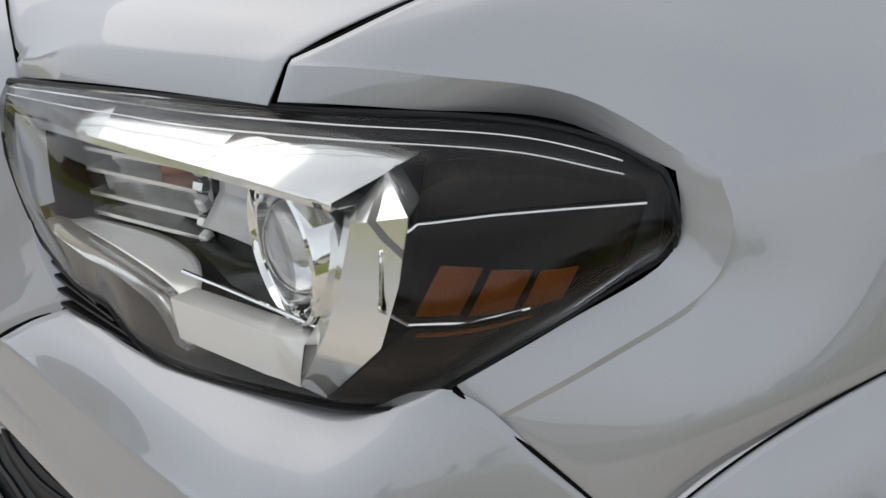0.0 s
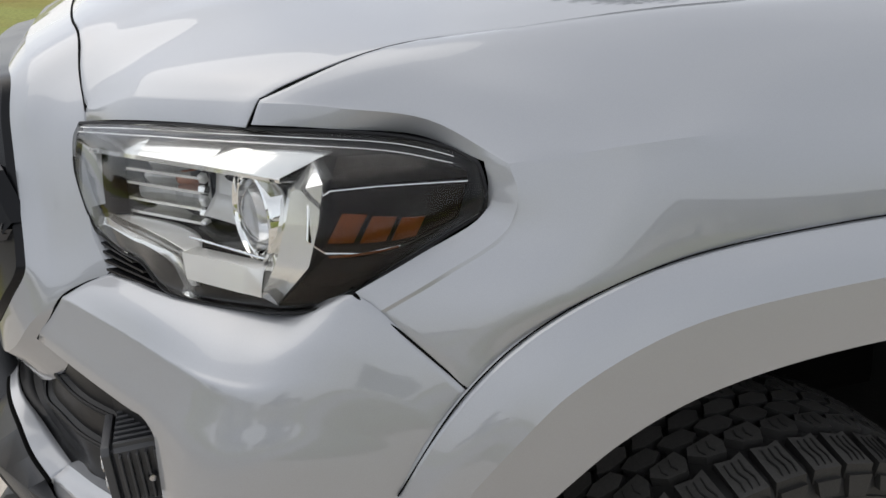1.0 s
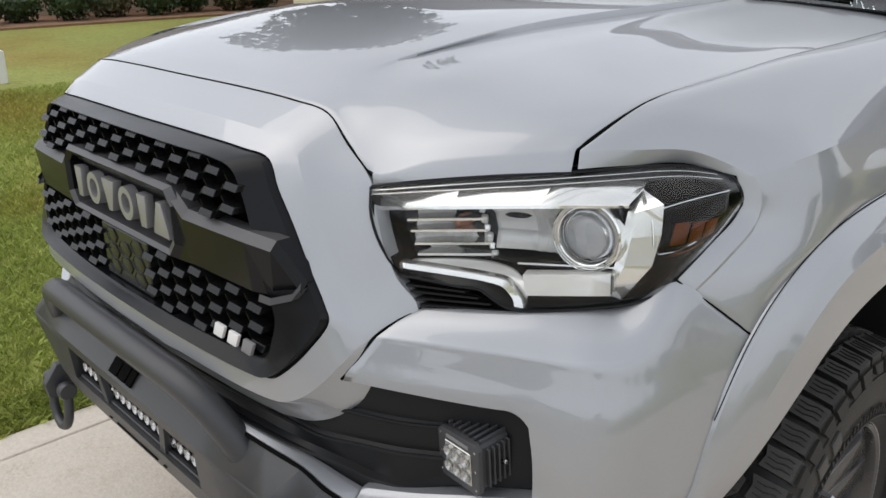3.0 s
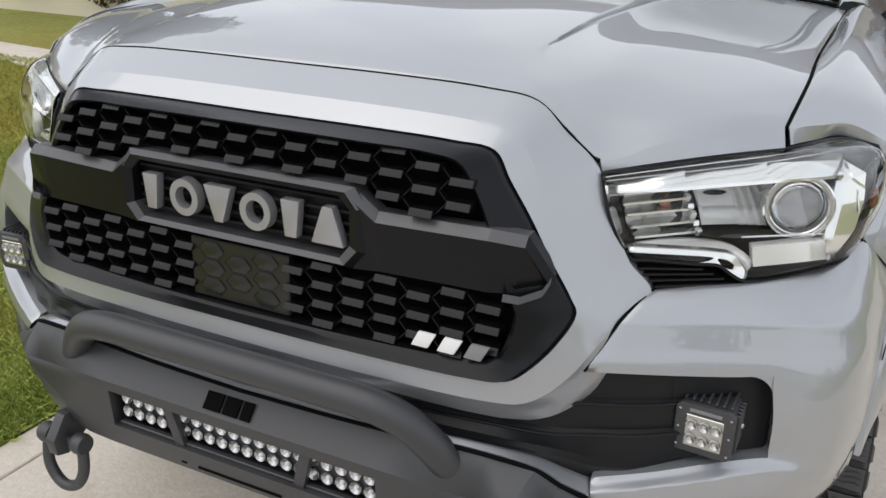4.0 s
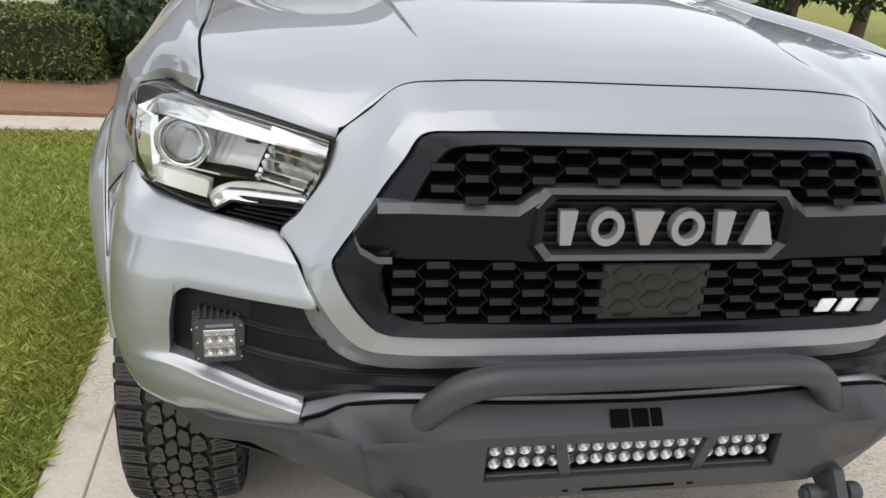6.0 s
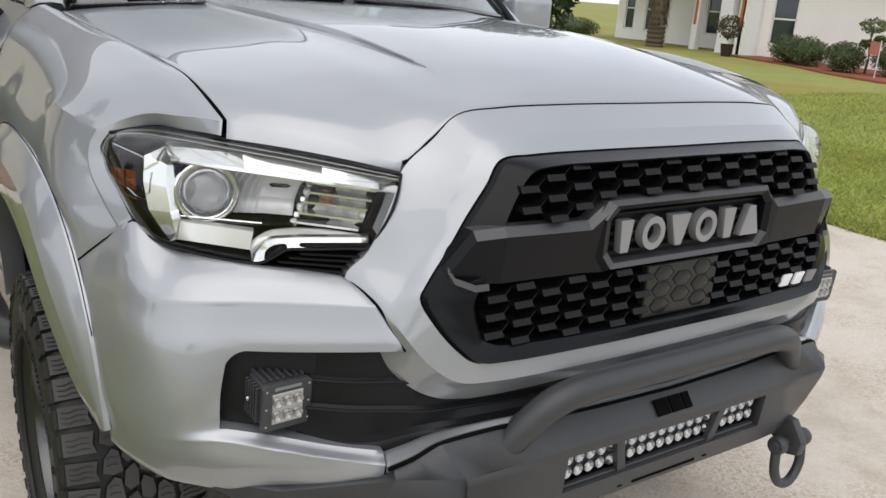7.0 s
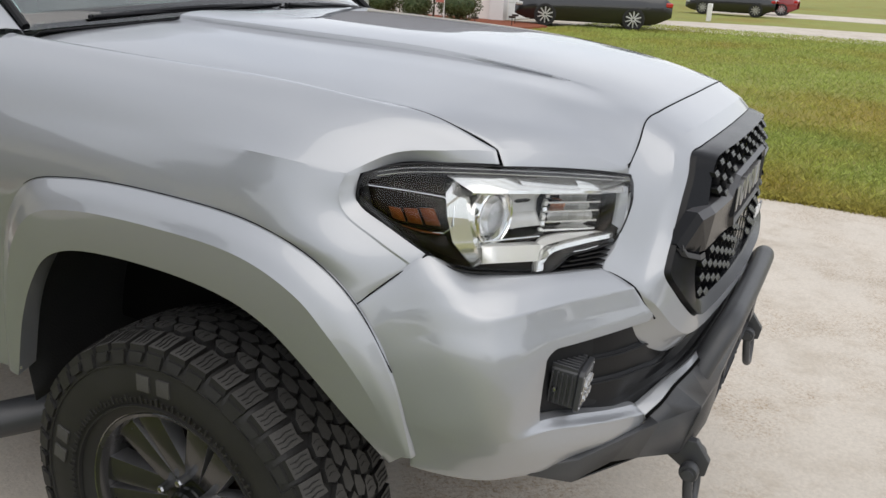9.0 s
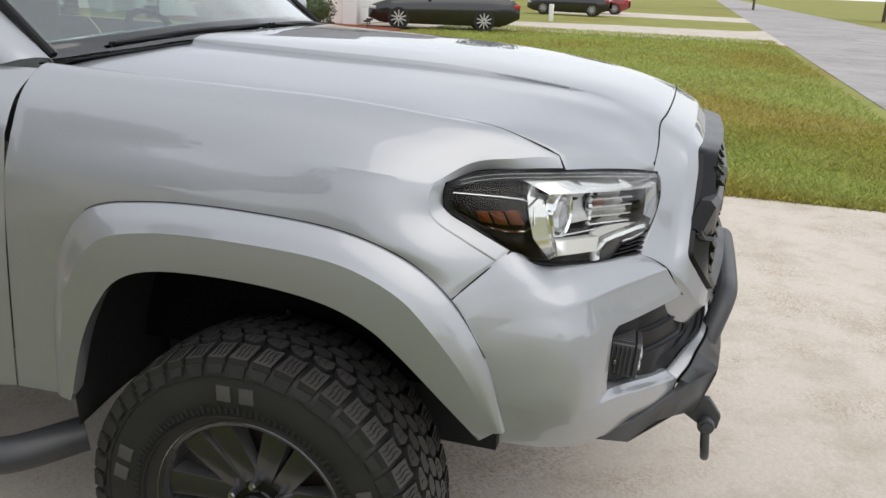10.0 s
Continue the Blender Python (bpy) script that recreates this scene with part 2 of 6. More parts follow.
def fair(bm, keep=(), rounds=60, weld=0.0008, ramp=0, ease=None):
    """Evens out a sheet; its edges and the lines in keep stay where they are, the first points of a line (ramp of them) less and less freely.
    ease(x, y, z), from 0 to 1, says how far it may move there."""
    bmesh.ops.remove_doubles(bm, verts=bm.verts, dist=weld)
    bm.verts.index_update()
    vs = list(bm.verts)
    x = np.array([v.co[:] for v in vs])
    free = np.array([0.0 if v.is_boundary else 1.0 for v in vs])
    for line in keep:
        for k, q in enumerate(line):
            hit = ((x - np.array(q)) ** 2).sum(1) < 4e-6
            free[hit] = np.minimum(free[hit], max(0, 1 - (k + 1) / (ramp + 1)))
    near = np.zeros((len(vs), 6), int)
    w = np.zeros((len(vs), 6))
    for i, v in enumerate(vs):
        for k, e in enumerate(list(v.link_edges)[:6]):
            near[i, k] = e.other_vert(v).index
            w[i, k] = 1 / max(1e-4, e.calc_length())
    w /= w.sum(1, keepdims=True)
    if ease:
        free *= np.array([ease(*q) for q in x])
    for _ in range(rounds):
        for step in (0.5, -0.515):
            x += step * free[:, None] * ((w[:, :, None] * x[near]).sum(1) - x)
    for v, q in zip(vs, x):
        v.co = q


def finish(bm, name, mat, sharp=32, weld=0.0004):
    if weld:
        bmesh.ops.remove_doubles(bm, verts=bm.verts, dist=weld)
    bmesh.ops.recalc_face_normals(bm, faces=bm.faces)
    me = bpy.data.meshes.new(name)
    bm.to_mesh(me)
    bm.free()
    me.materials.append(mat)
    me.shade_smooth()
    me.set_sharp_from_angle(angle=radians(sharp))
    return me


def part(name, bm, mat, parent, label="", sharp=32, thick=0.0, weld=0.0004):
    ob = new(name, finish(bm, name, mat, sharp, weld))
    if sharp < 3:
        ob.data.shade_flat()
    ob.parent = parent
    if thick:
        so = ob.modifiers.new("thickness", "SOLIDIFY")
        so.thickness, so.offset = thick, 0
    if mat is PAINT:
        wnm = ob.modifiers.new("even_shading", "WEIGHTED_NORMAL")
        wnm.keep_sharp = True
    return tagged(ob, label) if label else ob


def empty(name, m=Matrix(), parent=None):
    ob = new(name)
    ob.empty_display_size = 0.1
    ob.matrix_world = m
    ob.parent = parent
    return ob


def B():
    return bmesh.new()


SIDES = (1, -1)

# ================= the pickup truck =================
truck = tagged(empty("pickup_truck"), "silver pickup truck with black off-road bumper parked on concrete", "pickup truck")

# hood: rows from the front seam to the windscreen
HOOD = []
HOOD.append([(0, -.757, 1.252), (.2, -.755, 1.2515), (.33, -.750, 1.247), (.400, -.742, 1.236), (.452, -.745, 1.199), (.497, -.741, 1.166), (.57, -.693, 1.189), (.65, -.633, 1.200), (.713, -.573, 1.206)])
HOOD.append([(0, -.705, 1.276), (.2, -.700, 1.274), (.328, -.690, 1.266), (.394, -.688, 1.255), (.446, -.700, 1.236), (.498, -.694, 1.215), (.568, -.660, 1.218), (.652, -.600, 1.225), (.717, -.545, 1.220)])
HOOD.append([(0, -.585, 1.306), (.2, -.58, 1.303), (.352, -.570, 1.2905), (.357, -.568, 1.2860), (.45, -.57, 1.276), (.51, -.56, 1.266), (.58, -.53, 1.260), (.65, -.49, 1.256), (.727, -.45, 1.251)])
HOOD.append([(0, -.3, 1.341), (.2, -.3, 1.338), (.373, -.3, 1.3255), (.378, -.3, 1.3155), (.46, -.3, 1.304), (.53, -.3, 1.295), (.60, -.3, 1.286), (.67, -.29, 1.276), (.729, -.28, 1.265)])
HOOD.append([(0, .06, 1.358), (.2, .06, 1.355), (.404, .07, 1.343), (.409, .08, 1.3315), (.48, .09, 1.322), (.55, .1, 1.313), (.62, .1, 1.303), (.69, .1, 1.291), (.740, .1, 1.278)])
HOOD.append([(0, .36, 1.366), (.2, .37, 1.364), (.422, .405, 1.354), (.427, .41, 1.343), (.5, .43, 1.336), (.56, .45, 1.330), (.63, .475, 1.322), (.70, .50, 1.311), (.757, .52, 1.299)])
HOOD_LAMP = [(.502, -.745, 1.1505), (.57, -.708, 1.164), (.65, -.650, 1.175), (.719, -.589, 1.180)]
bm = B()
bulge = []
for s in SIDES:
    panel(bm, HOOD, 6, 6, s)
    for i in (2, 3):
        bulge.append([(p[0] * s, p[1], p[2]) for p in crk([r[i] for r in HOOD], 6)[13:]])
fair(bm, bulge, 200)
for s in SIDES:
    crest = crk(HOOD[0], 6)[30:]
    edge = crk(HOOD_LAMP, 6)
    weave(bm, [[e, np.array(e) * .12 + np.array(c) * .88 + (0, -.0015, -.001), c] for e, c in zip(edge, crest)], s)
part("hood", bm, PAINT, truck, "silver metallic hood with raised centre", 28, 0.003)

# fender: top, shoulder and side, round the headlight and the wheel
TOP = []
TOP.append([(.726, -.584, 1.184), (.741, -.547, 1.183), (.757, -.508, 1.181), (.788, -.432, 1.177), (.846, -.385, 1.160)])
TOP.append([(.719, -.572, 1.206), (.738, -.534, 1.206), (.758, -.494, 1.203), (.800, -.423, 1.196), (.862, -.363, 1.160)])
TOP.append([(.733, -.445, 1.253), (.757, -.417, 1.250), (.783, -.385, 1.240), (.838, -.31, 1.218), (.893, -.25, 1.176)])
TOP.append([(.735, -.2, 1.267), (.766, -.19, 1.283), (.803, -.165, 1.273), (.850, -.13, 1.238), (.891, -.08, 1.180)])
TOP.append([(.746, .1, 1.279), (.778, .11, 1.296), (.815, .12, 1.284), (.858, .14, 1.247), (.892, .16, 1.182)])
TOP.append([(.752, .32, 1.289), (.785, .325, 1.304), (.822, .33, 1.291), (.862, .34, 1.252), (.895, .36, 1.182)])
TOP.append([(.763, .523, 1.300), (.795, .526, 1.314), (.83, .53, 1.299), (.872, .535, 1.255), (.906, .54, 1.178)])
SHOULDER = [r[-1] for r in TOP]
R1 = [(.853, -.383, 1.138), (.874, -.357, 1.134), (.907, -.26, 1.130), (.913, -.08, 1.128), (.917, .15, 1.128), (.919, .36, 1.118), (.925, .546, 1.11)]
R2 = [(.857, -.389, 1.112), (.878, -.368, 1.100), (.915, -.30, 1.082), (.926, -.10, 1.072), (.930, .15, 1.070), (.931, .345, 1.04), (.932, .551, 1.03)]
R3F = [(.852, -.452, 1.076), (.872, -.434, 1.058), (.912, -.38, 1.036), (.925, -.29, 1.040), (.930, -.1, 1.04)]
R4F = [(.846, -.515, 1.044), (.860, -.497, 1.022), (.897, -.446, .979), (.915, -.420, .956), (.93, -.33, .95)]
R3R = [(.930, .1, 1.04), (.931, .41, .96), (.933, .558, .93)]
R4R = [(.926, .3, .85), (.928, .455, .80), (.932, .568, .78)]
R5R = [(.92, .35, .60), (.924, .47, .60), (.928, .58, .60)]
for s in SIDES:
    bm = B()
    panel(bm, TOP[1:], 6, 6, s)
    panel(bm, [SHOULDER[1:], R1[1:], R2[1:], [*R3F[1:4], *R3R]], 6, 6, s, (0, 0, 0, 1))
    panel(bm, [R1[1:5], R2[1:5], R3F[1:], R4F[1:]], 6, 6, s, (0, 1, 1, 0))
    panel(bm, [R1[4:], R2[4:], R3R, R4R, R5R], 6, 6, s, (1, 0, 1, 0))
    crease = [(p[0] * s, p[1], p[2]) for p in crk(SHOULDER[1:], 6)]
    fair(bm, [crease], 200, 0.0025)
    # rolled flange round the lamp
    lamp = crk(TOP[0], 6) + crk([SHOULDER[0], R1[0], R2[0], R3F[0], R4F[0]], 6)[1:]
    rim = crk(TOP[1], 6) + crk([SHOULDER[1], R1[1], R2[1], R3F[1], R4F[1]], 6)[1:]
    weave(bm, [[a, np.array(a) * .12 + np.array(b) * .88 + (.001, -.0015, 0), b] for a, b in zip(lamp, rim)], s)
    part("fender", bm, PAINT, truck, "silver front fender", 18, 0.003, 0.0012)

# wheel-arch flare: outer line, crest and inner edge as (y, z), front to rear
OUT = [(-.541, .70), (-.496, .849), (-.432, .951), (-.360, 1.014), (-.235, 1.062), (-.03, 1.081), (.208, 1.075), (.345, 1.045), (.415, .965), (.455, .83), (.475, .61)]
MID = [(-.520, .695), (-.462, .82), (-.392, .915), (-.34, .965), (-.23, 1.012), (-.03, 1.029), (.19, 1.022), (.30, .993), (.37, .92), (.42, .79), (.45, .605)]
INN = [(-.492, .672), (-.426, .757), (-.335, .855), (-.283, .897), (-.20, .932), (-.04, .953), (.187, .944), (.265, .912), (.32, .85), (.372, .757), (.425, .60)]
OX = [.902, .910, .917, .923, .928, .930, .931, .931, .930, .928, .925]
MX = [.908, .938, .957, .963, .966, .967, .967, .966, .961, .953, .944]
IX = [.904, .937, .959, .965, .968, .969, .969, .968, .963, .955, .944]
for s in SIDES:
    bm = B()
    o0 = [(x - .004, y, z) for x, (y, z) in zip(OX, OUT)]
    o1 = [(x + .004, y * .994, z - .003) for x, (y, z) in zip(OX, OUT)]
    o2 = [(m * .5 + x * .5 + .004, o[0] * .5 + c[0] * .5, o[1] * .5 + c[1] * .5) for x, m, o, c in zip(OX, MX, OUT, MID)]
    c0 = [(x, y, z) for x, (y, z) in zip(MX, MID)]
    c1 = [(m * .5 + i * .5 + .001, (c[0] + e[0]) / 2, (c[1] + e[1]) / 2) for m, i, c, e in zip(MX, IX, MID, INN)]
    e0 = [(x, y, z) for x, (y, z) in zip(IX, INN)]
    e1 = [(x - .05, y * 1.02, z + .012) for x, (y, z) in zip(IX, INN)]
    sheet(bm, [o0, o1], 61, 3, s)
    sheet(bm, [o1, o2, c0], 61, 9, s)
    sheet(bm, [c0, c1, e0], 61, 9, s)
    sheet(bm, [e0, e1], 61, 4, s)
    part("wheel_arch_flare", bm, PAINT, truck, "silver wheel-arch flare", 12, 0.002)
    # near-black line along the flare's joint, painted shade of the gap
    bm = B()
    tube(bm, [((x + .0008) * s, y * 1.001, z + .0008) for x, (y, z) in zip(OX[1:-1], OUT[1:-1])], .0009, 6, 90)
    part("gap_shade", bm, VOID, truck)

def at_share(a, b, t):
    return np.array(a, float) + (np.array(b, float) - np.array(a, float)) * t


# bumper cover: upright profiles from the wheel arch round the corner to the tip of the wing; each from the lamp's edge
# over the crease and the lamp opening down to the foot
COVER = []
COVER.append([(.9135, -.4235, .952), (.912, -.440, .927), (.912, -.450, .912), (.910, -.482, .855), (.907, -.503, .81), (.905, -.515, .78), (.904, -.521, .76), (.900, -.530, .73), (.895, -.530, .674)])
COVER.append([(.880, -.4685, .9985), (.885, -.486, .974), (.889, -.503, .948), (.894, -.545, .875), (.896, -.561, .81), (.896, -.568, .775), (.895, -.570, .755), (.890, -.571, .725), (.882, -.566, .667)])
COVER.append([(.846, -.5175, 1.041), (.859, -.545, 1.003), (.868, -.568, .960), (.879, -.597, .89), (.883, -.608, .81), (.883, -.612, .77), (.881, -.613, .745), (.877, -.613, .715), (.865, -.606, .661)])
COVER.append([(.800, -.577, 1.008), (.825, -.603, .983), (.844, -.622, .953), (.856, -.647, .885), (.861, -.656, .81), (.861, -.659, .765), (.859, -.660, .74), (.854, -.660, .710), (.838, -.652, .656)])
COVER.append([(.768, -.613, 1.006), (.793, -.637, .983), (.812, -.656, .954), (.820, -.681, .886), (.827, -.691, .81), (.826, -.694, .76), (.825, -.698, .744), (.820, -.698, .708), (.804, -.687, .655)])
COVER.append([(.742, -.641, 1.005), (.757, -.665, .984), (.767, -.685, .956), (.764, -.711, .888), (.775, -.713, .82), (.777, -.715, .760), (.779, -.728, .746), (.778, -.733, .708), (.763, -.723, .655)])
COVER.append([(.699, -.680, 1.002), (.708, -.699, .984), (.714, -.715, .958), (.704, -.744, .888), (.705, -.73, .82), (.70, -.753, .747), (.705, -.774, .735), (.705, -.776, .70), (.695, -.76, .66)])
COVER.append([(.640, -.713, .997), (.641, -.736, .981), (.640, -.755, .958), (.626, -.786, .890), (.63, -.77, .82), (.63, -.790, .733), (.635, -.811, .722), (.635, -.812, .69), (.63, -.795, .645)])
COVER.append([(.593, -.738, .992), (.576, -.769, .976), (.562, -.797, .957), (.532, -.835, .894), (.55, -.82, .82), (.553, -.828, .722), (.558, -.846, .709), (.563, -.846, .685), (.585, -.822, .632)])
CRISP = (0, 0, .1, .45, .8, 1, 1, 1, 1)            # how sharp the crease is at each profile


def profile(p, sharp):
    """A profile with two more points beside its crease and two beside the ledge, close to them where it is sharp."""
    a, u, c, o, w, f, l, g, b = [np.array(q, float) for q in p]

    def beside(q, r):
        return q + (r - q) * (.42 - .30 * sharp)

    return [a, u, beside(c, u), c, beside(c, o), at_share(c, o, .5), o, w, f, beside(l, f), l, beside(l, g), g, b]


STEP = 6
rows = [profile(p, k) for p, k in zip(COVER, CRISP)]
lines = [crk([r[i] for r in rows], STEP) for i in range(14)]           # along the cover, one line for each point of the profile
columns = [crk([ln[k] for ln in lines], 4) for k in range(len(lines[0]))]
OPEN_TOP, OPEN_FOOT, OPEN_SIDE = 6 * 4, 8 * 4, 5 * STEP
for s in SIDES:
    bm = B()
    weave(bm, columns[:OPEN_SIDE + 1], s)
    weave(bm, [c[:OPEN_TOP + 1] for c in columns[OPEN_SIDE:]], s)
    weave(bm, [c[OPEN_FOOT:] for c in columns[OPEN_SIDE:]], s)
    fair(bm, (), 90, 0.0012, 0, lambda x, y, z: min(1, max(0, (abs(x) - .835) / .03)))
    # rolled edge round the lamp opening, with a rounded outer corner
    edge = [c[OPEN_TOP] for c in columns[OPEN_SIDE:]][::-1] + columns[OPEN_SIDE][OPEN_TOP + 1:OPEN_FOOT] + [c[OPEN_FOOT] for c in columns[OPEN_SIDE:]]
    strip(bm, [edge, [np.array(p) + (-.006 if p[0] > .7 else -.003, .035, -.002 if p[2] > .82 else .003) for p in edge]], s)
    p = np.array(COVER[5][3])
    a, c = at_share(p, COVER[6][3], .5), at_share(p, COVER[5][4], .48)
    arc = [p + (a - p) * (1 - math.sin(t)) + (c - p) * (1 - math.cos(t)) for t in np.linspace(0, math.pi / 2, 8)]
    strip(bm, [[p + (0, .0015, 0)] * 8, [q + np.array((0, .0012, 0)) for q in arc], [q + np.array((-.004, .03, 0)) for q in arc]], s)
    part("bumper_cover", bm, PAINT, truck, "silver bumper corner with lamp opening", 24, 0.003, 0.0012)

# strip of the cover above the steel bumper
bm = B()
LIP_B = [(.549, -.822, .716), (.520, -.838, .731), (.485, -.857, .750), (.417, -.886, .768), (.2, -.900, .763), (0, -.904, .760)]
LIP_F = [(.556, -.848, .707), (.522, -.868, .729), (.489, -.880, .750), (.417, -.898, .765), (.2, -.907, .759), (0, -.910, .756)]
for s in SIDES:
    sheet(bm, [LIP_B, LIP_F], 37, 4, s)
    sheet(bm, [LIP_F, [(x, y + .004, z - .02) for x, y, z in LIP_F]], 37, 3, s)
part("bumper_lip", bm, PAINT, truck, "thin silver lip above the steel bumper", 40, 0.004)
for s in SIDES:
    # near-black tube below the lip, shade of the gap given as colour
    bm = B()
    tube(bm, [(x * s, y - .004, z - .003) for x, y, z in LIP_F], .0032, 6, 60)
    part("gap_shade", bm, VOID, truck)

# grille surround: outer seam, crease, inner edge
SUR_O = [(0, -.761, 1.250), (.2, -.759, 1.2495), (.33, -.754, 1.245), (.404, -.746, 1.234), (.449, -.748, 1.197), (.496, -.747, 1.156), (.527, -.756, 1.09), (.555, -.755, 1.031), (.588, -.745, .990),
         (.565, -.785, .940), (.554, -.798, .882), (.518, -.824, .832), (.462, -.856, .808), (.2, -.905, .823), (0, -.912, .826)]
SUR_C = [(0, -.822, 1.218), (.2, -.820, 1.217), (.33, -.813, 1.212), (.394, -.802, 1.202), (.428, -.812, 1.160), (.458, -.808, 1.11), (.490, -.806, 1.05), (.522, -.806, .995), (.545, -.812, .953),
         (.528, -.844, .912), (.496, -.868, .872), (.461, -.886, .850), (.41, -.899, .846), (.2, -.920, .850), (0, -.927, .853)]
SUR_I = [(0, -.845, 1.192), (.2, -.843, 1.192), (.32, -.838, 1.189), (.379, -.831, 1.181), (.405, -.836, 1.145), (.436, -.836, 1.10), (.469, -.836, 1.045), (.500, -.836, .998), (.511, -.838, .976),
         (.495, -.860, .937), (.466, -.880, .900), (.440, -.891, .880), (.40, -.897, .876), (.2, -.916, .880), (0, -.923, .884)]
bm = B()
for s in SIDES:
    ro = [(x, y + .02, z) for x, y, z in SUR_O]
    ri = [(x * .985, y + .035, z) for x, y, z in SUR_I]
    sheet(bm, [SUR_O, SUR_C], 71, 5, s)
    sheet(bm, [SUR_C, SUR_I], 71, 5, s)
    sheet(bm, [SUR_I, ri], 71, 3, s)
    sheet(bm, [SUR_O, ro], 71, 3, s)
part("grille_surround", bm, PAINT, truck, "silver grille surround", 14, 0.002, 0.0008)

# near-black tubes along the panel gaps; the gaps' shade is put into their colour
SEAMS = [
    [at_share(p, q, .5) + np.array((0, -.0005, .0005)) for p, q in zip(HOOD[0][:6], SUR_O[:6])],
    [np.array(p, float) + (-.0035, -.0015, -.001) for p in (COVER[8][0], COVER[8][1], COVER[8][2], at_share(COVER[8][2], COVER[8][3], .5), COVER[8][3])],
    [at_share(p, q, .5) for p, q in zip([r[0] for r in TOP[1:4]], [HOOD[0][8], HOOD[2][8], HOOD[3][8]])],
    [(.8475, -.5175, 1.0425), (.8645, -.4930, 1.021), (.8815, -.4695, .9995), (.8985, -.4460, .977), (.9150, -.4225, .954)],
]
for line, r in zip(SEAMS, (.0016, .0022, .0018, .0014)):
    for s in SIDES:
        bm = B()
        tube(bm, [(p[0] * s, p[1], p[2]) for p in line], r, 8, 60)
        part("gap_shade", bm, VOID, truck)

# dark core behind the panels: added filler boxes, shade put into their near-black colour
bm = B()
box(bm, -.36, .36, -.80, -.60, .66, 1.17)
part("nose_shade_block", bm, VOID, truck)
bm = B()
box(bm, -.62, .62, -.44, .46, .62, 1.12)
part("bay_shade_block", bm, VOID, truck)
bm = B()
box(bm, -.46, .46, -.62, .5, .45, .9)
part("low_shade_block", bm, VOID, truck)
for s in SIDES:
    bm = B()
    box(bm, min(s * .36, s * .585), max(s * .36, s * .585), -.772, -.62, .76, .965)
    part("wing_shade_block", bm, VOID, truck)

# ---- grille ----
OPEN = [(0, -.889, 1.179), (.2, -.884, 1.177), (.30, -.876, 1.174), (.343, -.872, 1.165), (.366, -.872, 1.135), (.388, -.876, 1.095), (.407, -.880, 1.045), (.426, -.878, .998), (.436, -.878, .975),
        (.431, -.882, .940), (.420, -.886, .914), (.402, -.890, .903), (.37, -.893, .898), (.2, -.908, .897), (0, -.914, .897)]
bm = B()
for s in SIDES:
    rim = [(x * .996, y + .006, 1.035 + (z - 1.035) * .99) for x, y, z in SUR_I]
    shelf = [(x * .985, y - .012, 1.035 + (z - 1.035) * .975) for x, y, z in SUR_I]
    back = [(x * .985, y + .06, 1.035 + (z - 1.035) * .99) for x, y, z in OPEN]
    lip = [(x * 1.012, y - .004, 1.035 + (z - 1.035) * 1.03) for x, y, z in OPEN]
    sheet(bm, [rim, shelf], 71, 3, s)
    sheet(bm, [shelf, lip], 71, 4, s)
    sheet(bm, [lip, OPEN], 71, 2, s)
    sheet(bm, [OPEN, back], 71, 3, s)
grille = part("grille", bm, SATIN, truck, "satin black honeycomb grille with grey emblem pieces", 18, 0.0, 0.0008)

# near-black sheet behind the honeycomb; the depth's shade is in its colour
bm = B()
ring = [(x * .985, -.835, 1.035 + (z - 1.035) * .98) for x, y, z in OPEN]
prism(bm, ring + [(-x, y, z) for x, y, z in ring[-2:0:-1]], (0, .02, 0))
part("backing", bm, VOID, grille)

# centre bar: top edge, bottom edge and depth, from the middle outwards
BT = [(.20, 1.117), (.238, 1.089), (.32, 1.090), (.40, 1.091), (.447, 1.086), (.479, 1.028)]
BB = [(.20, .999), (.24, 1.002), (.32, 1.003), (.40, 1.003), (.434, 1.003), (.472, 1.012)]
BY = [-.902, -.900, -.897, -.893, -.880, -.856]
for s in SIDES:
    a = [(x, y + .03, z) for (x, z), y in zip(BT, BY)]
    b = [(x, y + .008, z) for (x, z), y in zip(BT, BY)]
    c = [(x, y - .004, z - .013) for (x, z), y in zip(BT, BY)]
    d = [(x, y + .004, z) for (x, z), y in zip(BB, BY)]
    e = [(x, y + .05, z) for (x, z), y in zip(BB, BY)]
    bm = B()
    strip(bm, [c, d, e], s)
    bar = part("centre_bar", bm, SATIN, grille, "", 2)
    bm = B()
    strip(bm, [a[:5], b[:5], c[:5]], s)
    part("bar_edge", bm, TRIM, bar, "grey upper edge", 2)
    bm = B()
    strip(bm, [a[4:], b[4:], c[4:]], s)
    part("bar_end", bm, SATIN, bar, "", 2)
    bm = B()
    low = [(.424, -.892, 1.003), (.446, -.888, 1.002), (.470, -.868, 1.010), (.478, -.858, 1.026)]
    strip(bm, [[(x, y, z + .004) for x, y, z in low], [(x, y - .003, z - .006) for x, y, z in low], [(x, y + .03, z - .006) for x, y, z in low]], s)
    part("bar_notch", bm, TRIM, bar, "grey end notch", 2)

